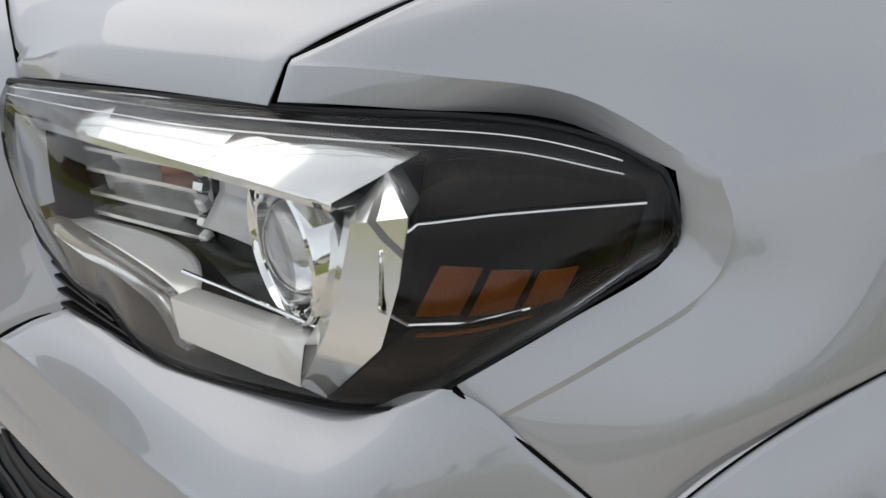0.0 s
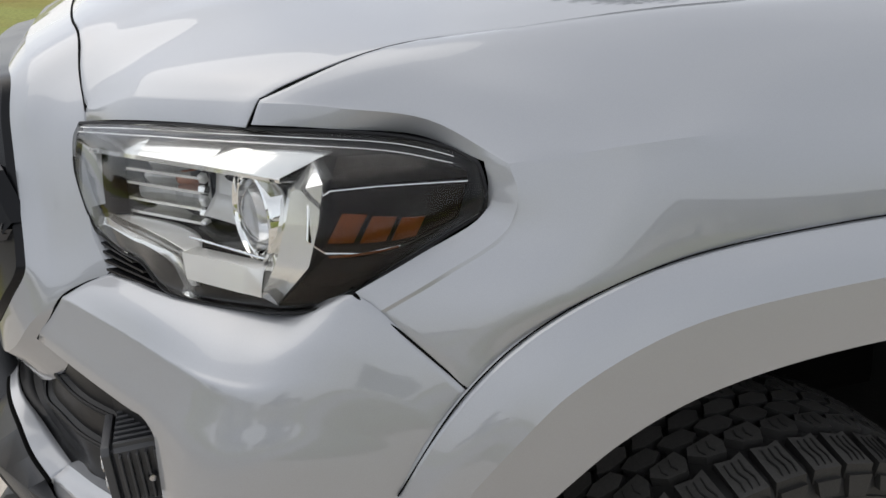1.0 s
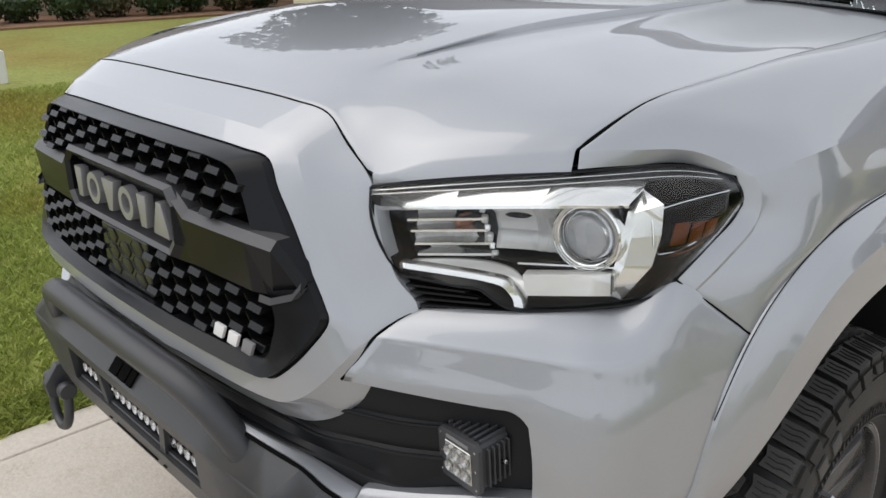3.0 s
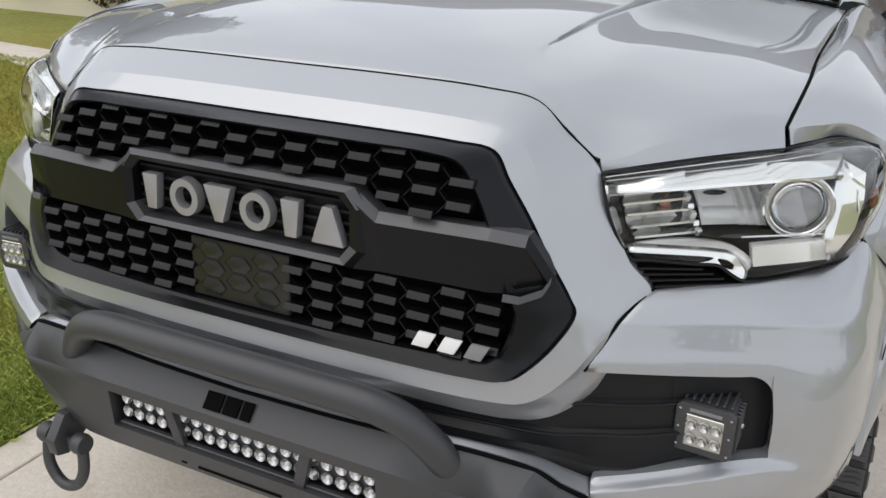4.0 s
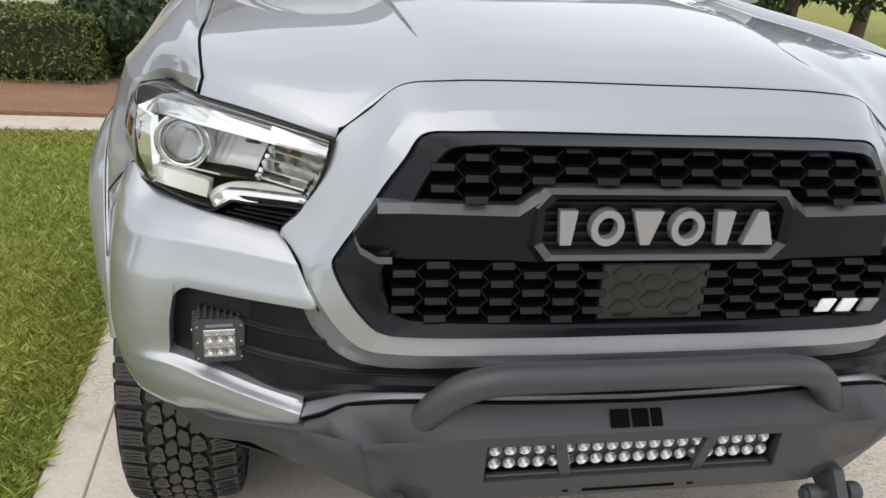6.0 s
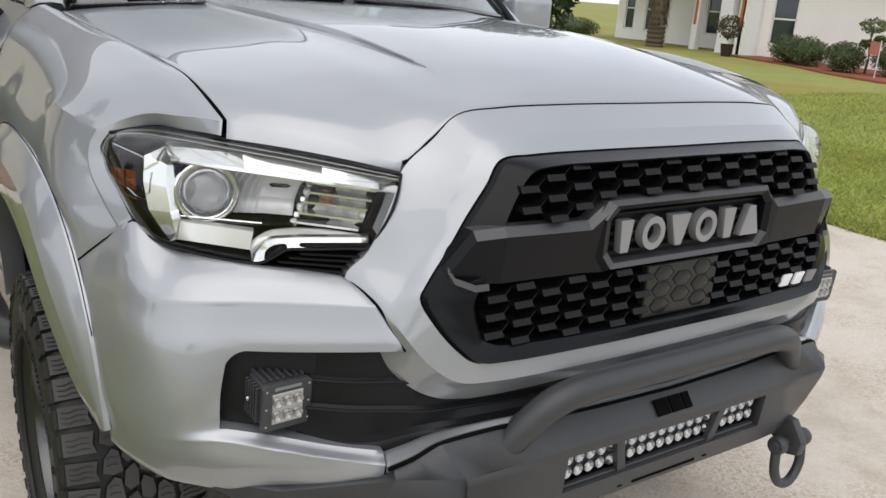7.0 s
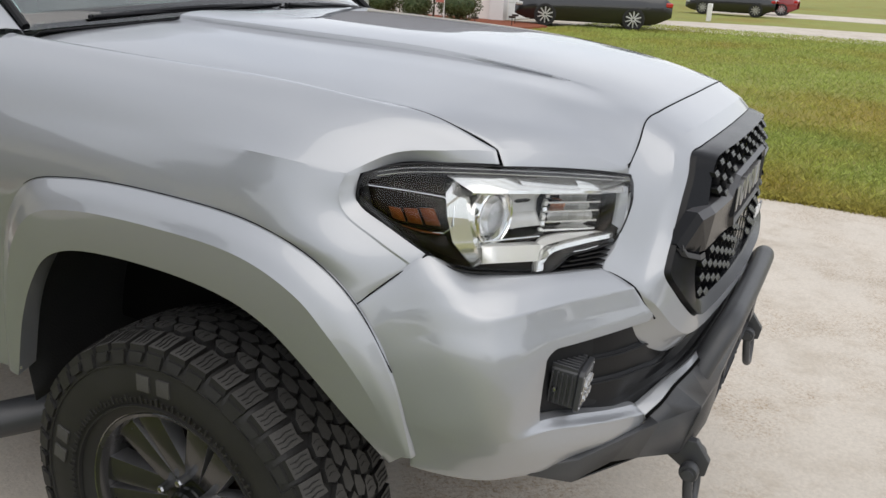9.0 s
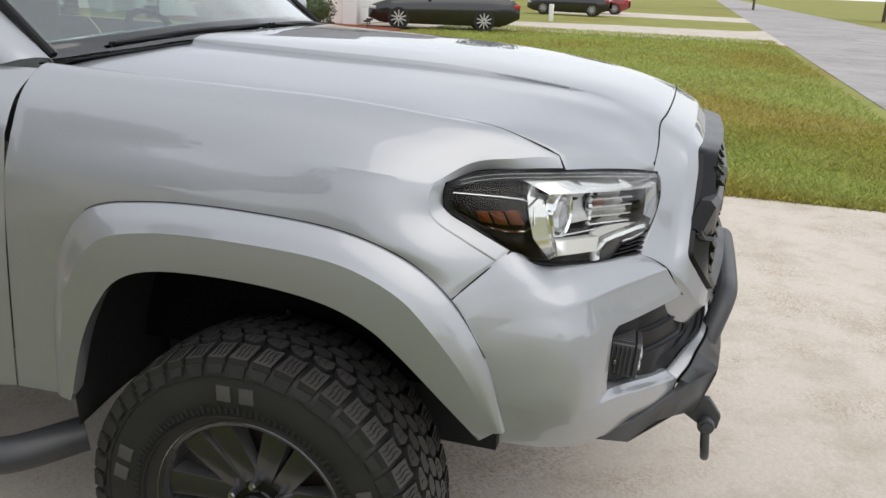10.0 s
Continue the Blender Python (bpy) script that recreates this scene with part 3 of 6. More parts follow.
# emblem frame, recess, slats
inner = [(-.180, 1.104), (.180, 1.104), (.197, 1.087), (.197, 1.034), (.180, 1.013), (-.180, 1.013), (-.197, 1.034), (-.197, 1.087)]
outer = [(-.202, 1.119), (.202, 1.119), (.222, 1.092), (.222, 1.026), (.198, .999), (-.198, .999), (-.222, 1.026), (-.222, 1.092)]
for i in range(8):
    j = (i + 1) % 8
    k = .45
    ridge = [(o[0] + (n[0] - o[0]) * k, o[1] + (n[1] - o[1]) * k) for o, n in zip(outer, inner)]
    face = [p for p in ((*outer[i], -.900), (*outer[j], -.900), (*ridge[j], -.910), (*ridge[i], -.910))]
    back = [(*outer[i], -.87), (*outer[j], -.87)]
    deep = [(*inner[i], -.905), (*inner[j], -.905), (*inner[i], -.875), (*inner[j], -.875)]
    bm = B()
    v = [bm.verts.new((x, y + .01 * abs(x), z)) for x, z, y in (*face, *back)]
    bm.faces.new(v[:4])
    bm.faces.new((v[1], v[0], v[4], v[5]))
    part("emblem_frame", bm, TRIM if i in (7, 0, 1) else SATIN, grille, "", 2)
    bm = B()
    v = [bm.verts.new((x, y + .01 * abs(x), z)) for x, z, y in (face[3], face[2], *deep)]
    bm.faces.new((v[0], v[1], v[3], v[2]))
    bm.faces.new((v[2], v[3], v[5], v[4]))
    part("emblem_frame", bm, TRIM if i in (3, 4, 5) else SATIN, grille, "", 2)
bm = B()
box(bm, -.20, .20, -.878, -.868, 1.005, 1.11)
recess = part("emblem_panel", bm, BLACK, grille)
me = None
for k in range(5):
    bm = B()
    box(bm, -.196, .196, -.889, -.876, 1.024 + .0165 * k, 1.029 + .0165 * k, .0012)
    part("slat", bm, BLACK, recess)

# emblem: six plain raised grey pieces
def piece(outline, mat=LETTER, y=-.889, deep=-.016, parent=None, name="emblem_piece"):
    bm = B()
    prism(bm, [(x, y, z) for x, z in outline], (0, deep, 0), 0.0018)
    return part(name, bm, mat, parent or grille)


Z0, Z1 = 1.029, 1.085
for x0, x1, kind in ((-.183, -.137, "top"), (-.123, -.067, "ring"), (-.058, -.003, "down"), (.009, .066, "ring"), (.074, .124, "top"), (.132, .191, "up")):
    c = (x0 + x1) / 2
    w = x1 - x0
    if kind == "ring":
        bm = B()
        n = 28
        r = [[bm.verts.new((c + rx * math.cos(t), y, (Z0 + Z1) / 2 + rz * math.sin(t))) for t in np.linspace(0, 2 * math.pi, n, endpoint=False)]
             for rx, rz, y in ((w / 2, .030, -.889), (w / 2 - .001, .029, -.905), (w / 2 - .012, .0175, -.905), (w / 2 - .013, .0165, -.889))]
        for u, v in zip(r, r[1:] + r[:1]):
            for k in range(n):
                bm.faces.new((u[k], u[(k + 1) % n], v[(k + 1) % n], v[k]))
        part("emblem_piece", bm, LETTER, grille, "", 40)
    elif kind == "top":
        piece([(c - w * .20, Z0), (c + w * .20, Z0), (c + w * .32, Z1), (c - w * .32, Z1)])
    elif kind == "down":
        piece([(c - w * .14, Z0), (c + w * .14, Z0), (c + w * .46, Z1), (c - w * .46, Z1)])
    else:
        piece([(c - w * .46, Z0), (c + w * .46, Z0), (c + w * .14, Z1), (c - w * .14, Z1)])

# honeycomb: shared cells of a level web and up to two slanting ones
def cell_mesh(ups):
    bm = B()
    box(bm, -.0175, .0175, -.014, .014, -.0052, .0046, .0008)
    for v in bm.verts:
        if v.co.y < 0 and v.co.z > 0:
            v.co.y += .005
    for up in ups:
        m = Matrix.Translation((.0255, 0, .0075 * up)) @ Matrix.Rotation(-math.atan2(.015 * up, .0135), 4, "Y")
        box(bm, -.0115, .0115, -.004, .014, -.0009, .0009, 0, m)
    return finish(bm, "grille_cell", WEB, 30, 0)


CELLS = {ups: cell_mesh(ups) for ups in ((1, -1), (-1,), (1,), ())}


def mesh_y(x, z):
    return -.897 + .10 * x * x + .30 * max(0, z - 1.10)


def in_mesh(x, z):
    if 1.095 < z < 1.178:
        return abs(x) < .395 - .62 * max(0, z - 1.095) and not (abs(x) < .235 and z < 1.122 and abs(x) - .205 < (1.119 - z))
    return .900 < z < 1.0 and abs(x) < .424 - .9 * max(0, .935 - z) and abs(x) > .098


for i in range(-8, 9):
    for k in range(-5, 6):
        x, z = i * .0505, 1.0395 + k * .030 + (.015 if i % 2 else 0)
        if in_mesh(x, z):
            ob = new("hex_cell", CELLS[tuple(u for u in (1, -1) if in_mesh(x + .0505, z + .015 * u))])
            ob.parent = grille
            ob.location = (x, mesh_y(x, z), z)
bm = B()
box(bm, -.091, .091, -.9015, -.885, .899, .997, .002)
part("sensor_cover", bm, HEX, grille, "glossy dark sensor cover")
for i in (-1, 0, 1):
    for k in range(-5, 0):
        x, z = i * .0505, 1.0545 + k * .030 + (.015 if i % 2 else 0)
        if .912 < z < .985:
            piece([(x - .0245, z), (x - .012, z - .0135), (x + .012, z - .0135), (x + .0245, z), (x + .012, z + .0135), (x - .012, z + .0135)], HEX, -.9016, -.0012, None, "hex_panel")
for k, mat in enumerate((WHITE, WHITE, GREYD)):
    x = .296 + .040 * k
    piece([(x, .906), (x + .026, .906), (x + .038, .929), (x + .011, .929)], mat, -.898, -.006, None, "badge_stripe")

# ---- headlights ----
LENS = [
    [(.505, -.753, 1.1490), (.511, -.761, 1.135), (.524, -.764, 1.09), (.556, -.751, 1.035)],
    [(.60, -.689, 1.1650), (.609, -.716, 1.149), (.614, -.738, 1.095), (.640, -.722, 1.034)],
    [(.645, -.654, 1.1710), (.661, -.684, 1.156), (.667, -.710, 1.098), (.668, -.704, 1.031)],
    [(.69, -.619, 1.1760), (.711, -.649, 1.162), (.717, -.680, 1.10), (.698, -.685, 1.009)],
    [(.745, -.546, 1.1790), (.776, -.570, 1.166), (.796, -.610, 1.10), (.775, -.612, 1.010)],
    [(.785, -.453, 1.1750), (.822, -.474, 1.162), (.851, -.531, 1.105), (.831, -.547, 1.025)],
    [(.815, -.412, 1.1680), (.848, -.430, 1.156), (.864, -.447, 1.11), (.849, -.473, 1.068)],
    [(.843, -.392, 1.1590), (.853, -.392, 1.150), (.861, -.389, 1.133), (.856, -.390, 1.113)],
]


def at(pts, t):
    """The point at share t of a smooth curve through pts."""
    n = len(pts) - 1
    i = min(n - 1, int(t * n))
    p = [np.array(pts[k], float) if 0 <= k <= n else None for k in (i - 1, i, i + 1, i + 2)]
    a = p[0] if p[0] is not None else 2 * p[1] - p[2]
    d = p[3] if p[3] is not None else 2 * p[2] - p[1]
    return glide(a, p[1], p[2], d, t * n - i)


def inside(u, v, deep):
    """A point behind the lens: u along it, v from its top to its foot, so many metres deep."""
    k = u * 6 if u < 1 / 6 else 1 + (u - 1 / 6) * 12 if u < 2 / 6 else 3 + (u - 2 / 6) * 6
    v = np.interp(v, [0, .12, .5, 1], [0, 1 / 3, 2 / 3, 1])
    p = at([at(c, v) for c in LENS], min(1, k / 7))
    w = radians(22 + 50 * u)
    return p + np.array((-math.sin(w), math.cos(w), 0)) * deep


def band(bm, lines, s, n=0):
    """Facets between lines of (u, v, depth)."""
    rows = []
    for ln in lines:
        q = [np.array(p, float) for p in ln]
        if n:
            q = [a + (b - a) * t for a, b in zip(q, q[1:]) for t in np.linspace(0, 1, n, endpoint=False)] + [q[-1]]
        rows.append([inside(*p) for p in q])
    strip(bm, rows, s)


BUCKET = material("lamp_housing", (0.010, 0.010, 0.011), 0.35, 0, 0.0, spec=0.25, vary=0.1, scale=20)


def shifted(line, dx=0.0, dy=0.0, dz=0.0):
    return [np.array(p, float) + (dx, dy, dz) for p in line]


def between(p, q, n):
    return [at_share(p, q, t) for t in np.linspace(0, 1, n)]


def headlight(s):
    us = [i / 24 for i in range(25)]
    deep = [.024 + .085 * max(0, min(1, u * 12, (1 - u) * 3.0)) for u in us]
    bm = B()
    band(bm, [[(u, 0, .002) for u in us], [(u, .03, d * .5) for u, d in zip(us, deep)], [(u, .25, d) for u, d in zip(us, deep)], [(u, .75, d) for u, d in zip(us, deep)],
              [(u, .97, d * .7) for u, d in zip(us, deep)], [(u, 1, .002) for u in us]], s)
    band(bm, [[(0, v, .002) for v in (0, .25, .5, .75, 1)], [(0, v, .014) for v in (0, .25, .5, .75, 1)]], s)
    body = part("headlight", bm, BUCKET, truck, "clear headlight with chrome bezel and smoked side marker", 40, 0.002)
    bm = B()
    sheet(bm, LENS, 19, 57, s)
    lens = part("lens", bm, CLEAR, body, "clear outer lens", 60, 0.0025)
    lens.visible_shadow = False
    bm = B()
    rim = [inside(u, 0, .001) for u in us] + [inside(1, v, .001) for v in (.33, .66)] + [inside(u, 1, .001) for u in us[::-1]] + [inside(0, v, .001) for v in (.66, .33, 0)]
    tube(bm, [(p[0] * s, p[1], p[2]) for p in rim], .0028, 6, 160)
    part("seal", bm, BLACK, body, "black rubber seal")
    # thin inner lip that follows the rim of the lens
    for v, r in ((.05, .0008), (.09, .0006)):
        bm = B()
        tube(bm, [(p[0] * s, p[1], p[2]) for p in (inside(u, v, .005) for u in us[:22])], r, 5, 70)
        part("lens_lip", bm, BUCKET if v < .05 else BEZEL, body)

    # chrome bezel: along the top, down the outer side, back under the lamp
    top = [(.500, -.742, 1.139), (.60, -.676, 1.150), (.70, -.606, 1.159), (.799, -.540, 1.162)]
    low = [(.510, -.748, 1.121), (.606, -.692, 1.131), (.706, -.632, 1.141), (.800, -.572, 1.149)]
    bm = B()
    strip(bm, [shifted(top, -.010, .022, .004), top, low, shifted(low, .001, -.001, -.004), shifted(low, -.012, .030, -.008)], s)
    part("bezel", bm, BEZEL, body, "bright chrome bezel along the top", 3, 0.0012)
    outer = [(.829, -.538, 1.148), (.833, -.545, 1.110), (.829, -.555, 1.069), (.806, -.584, 1.024)]
    ridge = [(.803, -.562, 1.136), (.806, -.570, 1.105), (.804, -.580, 1.069), (.799, -.597, 1.031)]
    inner = [(.793, -.562, 1.137), (.793, -.570, 1.105), (.792, -.580, 1.072), (.792, -.590, 1.057)]
    bm = B()
    strip(bm, [shifted(outer, -.024, .012, 0), outer, ridge, inner, shifted(inner, -.014, .030, 0)], s)
    strip(bm, [[(.799, -.540, 1.162), (.829, -.538, 1.148)], [(.793, -.562, 1.137), (.803, -.562, 1.136)]], s)
    strip(bm, [[(.799, -.540, 1.162), (.829, -.538, 1.148)], [(.783, -.528, 1.160), (.806, -.523, 1.146)]], s)
    part("bezel_side", bm, BEZEL, body, "faceted chrome bezel round the projector", 3, 0.0012)
    # light guide bar under the projector
    bm = B()
    a, b = (.704, -.662, 1.051), (.793, -.592, 1.056)
    c, d = (.709, -.660, 1.023), (.799, -.598, 1.031)
    strip(bm, [shifted(between(a, b, 5), -.006, .016, .001), between(a, b, 5), between(c, d, 5), shifted(between(c, d, 5), -.004, .02, -.006)], s)
    strip(bm, [[a, c], shifted([a, c], -.006, .016, 0)], s)
    part("light_guide", bm, PALE, body, "white light guide bar", 6, 0.0012)
    bm = B()
    tube(bm, [(p[0] * s, p[1], p[2]) for p in shifted(between((.690, -.664, 1.054), b, 4), -.004, .012, .006)], .0014, 6, 12)
    part("guide_trim", bm, CHROME, body)
    # lower chrome strip, stepping down beside the insert
    edge = [(.551, -.744, 1.049), (.61, -.708, 1.045), (.658, -.680, 1.041), (.682, -.667, 1.036), (.694, -.661, 1.021), (.704, -.657, 1.007)]
    foot = [(.555, -.746, 1.039), (.612, -.712, 1.035), (.656, -.686, 1.031), (.676, -.675, 1.025), (.688, -.668, 1.011), (.698, -.664, 1.000)]
    foot = [at_share(p, q, .62) for p, q in zip(edge, foot)]
    bm = B()
    strip(bm, [crs(shifted(edge, -.004, .010, .002), 33), crs(edge, 33), crs(foot, 33), crs(shifted(foot, -.003, .008, -.001), 33)], s)
    part("lower_strip", bm, BEZEL, body, "chrome lower strip", 20, 0.0012)
    bm = B()
    back = [(.552, -.712, 1.047), (.60, -.66, 1.046), (.645, -.640, 1.045), (.672, -.640, 1.043), (.694, -.646, 1.036), (.706, -.648, 1.028)]
    sheet(bm, [shifted(edge, -.004, .010, .001), at_share(edge, back, .5), back], 25, 7, s)
    part("lamp_shelf", bm, PALE, body, "curved bright shelf", 30, 0.001)
    # dark end panel
    bm = B()
    strip(bm, [[(.508, -.754, 1.140), (.512, -.706, 1.125)], [(.523, -.757, 1.090), (.528, -.710, 1.085)], [(.552, -.747, 1.040), (.550, -.708, 1.045)]], s)
    part("end_panel", bm, SMOKE, body, "dark end panel", 6, 0.0012)
    # turn lamp: reflector, ledges, a column of cut facets
    tl, tr, bl, br = (.512, -.704, 1.124), (.588, -.626, 1.126), (.549, -.705, 1.047), (.626, -.630, 1.047)
    bm = B()
    cols = [[at_share(at_share(tl, tr, t), at_share(bl, br, t), v) + np.array((-.6, .8, 0)) * (.010 + .003 * (k % 2) + .012 * math.sin(math.pi * t)) for v in (0, .25, .5, .75, 1)] for k, t in enumerate(np.linspace(0, 1, 9))]
    weave(bm, cols, s)
    cup = part("turn_reflector", bm, MILKY, body, "bright turn-lamp reflector", 4, 0.001)
    for v in (.14, .33, .52, .74, .92):
        p, q = at_share(tl, bl, v), at_share(tr, br, v)
        bm = B()
        line = shifted(between(p, q, 6), .004, -.004, 0)
        strip(bm, [shifted(line, -.016, .020, .001), line, shifted(line, 0, 0, -.0035), shifted(line, -.016, .020, -.005)], s)
        part("ledge", bm, BEZEL, cup, "", 6)
    for k in range(7):
        p = at_share(tr, br, .06 + .15 * k)
        bm = B()
        m = Matrix.Translation((p[0] * s, p[1], p[2])) @ Matrix.Rotation(radians(40 * s), 4, "Z") @ Matrix.Rotation(radians(20 + 50 * (k % 2)), 4, "X")
        box(bm, -.0048, .0048, -.0048, .0048, -.0058, .0058, .0018, m)
        part("cut_facet", bm, BEZEL if k % 2 else PALE, cup)
    p = at_share(at_share(tl, tr, .60), at_share(bl, br, .60), .42)
    mt = Matrix.Translation((p[0] * s, p[1] + .012, p[2])) @ Matrix.Rotation(radians(-90), 4, "Z")
    bm = B()
    lathe(bm, [(.0001, .010), (.006, .008), (.009, 0), (.009, -.02)], 16, mt)
    part("turn_bulb", bm, AMBERBULB, cup, "amber turn bulb")
    # fluted bowl between the turn lamp and the projector
    bm = B()
    cols = []
    for k, t in enumerate(np.linspace(0, 1, 25)):
        x, y = .592 + .140 * t, -.628 + .056 * math.sin(math.pi * min(1, t * .58)) - .004 * (k % 2) * (.3 < t < .85)
        cols.append([(x + .036 * v, y - .004 + .02 * math.sin(math.pi * v), 1.136 - .074 * v) for v in (0, .2, .45, .7, 1)])
    weave(bm, cols, s)
    part("back_reflector", bm, MILKY, body, "fluted silvered bowl", 8, 0.001)
    bm = B()
    strip(bm, [[(.628, -.640, 1.048), (.70, -.622, 1.050), (.790, -.574, 1.056)], [(.628, -.610, 1.056), (.70, -.575, 1.058), (.785, -.545, 1.064)], [(.628, -.59, 1.064), (.70, -.550, 1.068), (.780, -.53, 1.078)]], s)
    part("floor", bm, GLOSS, body, "black floor panel", 6, 0.0012)
    # projector
    mt = Matrix.Translation((.751 * s, -.590, 1.099)) @ Matrix.Rotation(radians(-90 + 14 * s), 4, "Z")
    bm = B()
    lathe(bm, [(.049, -.030), (.0495, .000), (.0485, .005), (.0465, .0065), (.0445, .004), (.0435, -.002), (.042, -.001), (.0405, .004), (.039, .003), (.0365, -.010)], 56, mt)
    part("projector_ring", bm, CHROME, body, "chrome projector ring", 30)
    bm = B()
    lathe(bm, [(.0001, .012), (.009, .0112), (.018, .0088), (.026, .004), (.033, -.004), (.036, -.012), (.030, -.018), (.0001, -.020)], 44, mt)
    part("projector_lens", bm, BALL, body, "", 60)
    bm = B()
    lathe(bm, [(.0001, -.050), (.012, -.048), (.024, -.040), (.032, -.028), (.037, -.014)], 36, mt)
    part("projector_cup", bm, BOWL, body, "", 60)
    # dark upper panel and side marker
    head = [(.818, -.529, 1.137), (.826, -.487, 1.1395), (.835, -.448, 1.141), (.846, -.402, 1.1425)]
    chin = [(.828, -.538, 1.080), (.834, -.503, 1.077), (.840, -.468, 1.083), (.848, -.412, 1.108)]
    bm = B()
    strip(bm, [[(.790, -.514, 1.161), (.798, -.470, 1.162), (.811, -.433, 1.159), (.836, -.400, 1.150)], shifted(head, 0, 0, .0035)], s)
    part("upper_panel", bm, SMOKE, body, "glossy dark upper panel", 40, 0.001)
    bm = B()
    nose = [(.822, -.551, 1.126), (.830, -.555, 1.095)]
    sheet(bm, [head, at_share(head, chin, .5), chin], 13, 7, s)
    strip(bm, [[head[0], nose[0]], [at_share(head[0], chin[0], .5), at_share(nose[0], nose[1], .5)], [chin[0], nose[1]]], s)
    mark = part("side_marker", bm, SMOKE, body, "smoked amber side marker", 50, 0.001)
    bm = B()
    strip(bm, [shifted(chin, 0, 0, -.003), [(.806, -.582, 1.023), (.822, -.540, 1.030), (.832, -.506, 1.048), (.848, -.440, 1.085)]], s)
    part("lower_panel", bm, SMOKE, body, "dark lower panel", 40, 0.001)
    bm = B()
    pts = [np.array(p, float) for p in (*head[::-1], *nose, *chin[:3])]
    pts = [a + (b - a) * t for a, b in zip(pts, pts[1:]) for t in (0, .12, .5, .88)] + [pts[-1]]
    tube(bm, [(p[0] * s, p[1], p[2]) for p in pts], .0011, 6, 90)
    part("marker_edge", bm, CHROME, mark, "thin chrome edge", 50)
    for k in range(3):
        u0 = .652 + .058 * k
        bm = B()
        band(bm, [[(u0, .405 + .012 * k, .0055), (u0 + .046, .41 + .012 * k, .0055)], [(u0, .56 + .016 * k, .0055), (u0 + .046, .568 + .016 * k, .0055)]], s, 2)
        part("marker_bar", bm, AMBER, mark, "plain amber bar", 30, 0.002)
    bm = B()
    band(bm, [[(.66, .645, .006), (.79, .675, .006)], [(.662, .66, .006), (.79, .69, .006)]], s, 4)
    part("marker_line", bm, AMBER, mark, "thin amber line", 30, 0.001)
    # louvred insert below
    bm = B()
    prism(bm, [(.560 * s, -.740, 1.028), (.640 * s, -.712, 1.027), (.694 * s, -.675, 1.003), (.688 * s, -.66, .998), (.593 * s, -.712, .990)], (0, .02, -.002))
    ins = part("louvre_insert", bm, VOID, body, "black louvred insert")
    for k in range(4):
        z = .996 + .0078 * k
        bm = B()
        prism(bm, [((.592 - .009 * k) * s, -.744 - .001 * k, z), ((.690 - .014 * k) * s, -.684 - .010 * k, z + .004), ((.69 - .014 * k) * s, -.665, z + .004), ((.592 - .009 * k) * s, -.722, z)], (0, 0, .0028))
        part("fin", bm, BLACK, ins)


for s in SIDES:
    headlight(s)

# ---- lower front: black valance, lamp plates, pod lamps ----
VAL = []
VAL.append([(.665, -0.695, 0.900), (.600, -.740, .900), (.530, -.770, .900), (.470, -.785, .880), (.400, -.790, .850), (.2, -.80, .850), (0, -.81, .850)])
VAL.append([(.665, -0.735, 0.880), (.600, -.780, .880), (.530, -.808, .880), (.470, -.822, .850), (.400, -.830, .830), (.2, -.842, .825), (0, -.85, .825)])
VAL.append([(.665, -0.739, 0.841), (.600, -.784, .841), (.530, -.814, .840), (.470, -.826, .828), (.400, -.834, .815), (.2, -.846, .810), (0, -.855, .810)])
VAL.append([(.665, -0.747, 0.836), (.600, -.792, .836), (.530, -.822, .835), (.470, -.832, .822), (.400, -.840, .812), (.2, -.852, .806), (0, -.86, .806)])
VAL.append([(.665, -0.745, 0.796), (.600, -.790, .796), (.540, -.818, .795), (.490, -.836, .793), (.400, -.843, .788), (.2, -.858, .783), (0, -.866, .782)])
VAL.append([(.665, -0.754, 0.790), (.600, -.799, .790), (.540, -.826, .789), (.490, -.845, .786), (.400, -.851, .780), (.2, -.866, .776), (0, -.873, .775)])
VAL.append([(.665, -0.747, 0.745), (.600, -.792, .745), (.556, -.806, .742), (.515, -.830, .757), (.420, -.858, .766), (.2, -.874, .762), (0, -.88, .760)])
VAL.append([(.665, -0.748, 0.732), (.600, -.793, .732), (.553, -.809, .730), (.512, -.834, .746), (.420, -.868, .762), (.2, -.884, .757), (0, -.89, .754)])
VAL.append([(.665, -0.755, 0.722), (.600, -.800, .722), (.550, -.822, .716), (.512, -.842, .734), (.420, -.884, .765), (.2, -.898, .760), (0, -.902, .757)])
bm = B()
for s in SIDES:
    strip(bm, [crs(row, 41) for row in VAL], s)
val = part("valance", bm, BLACK, truck, "black plastic valance with two long ridges", 14, 0.002)
for s in SIDES:
    for row in (3, 5):
        bm = B()
        tube(bm, [(x * s, y - .001, z + .001) for x, y, z in VAL[row]], .0028, 8, 60)
        part("ridge", bm, BLACK, val)
PLATE = [(.768, -.684, .874), (.616, -.768, .880), (.590, -.783, .858), (.590, -.788, .782), (.638, -.772, .744), (.768, -.696, .764)]


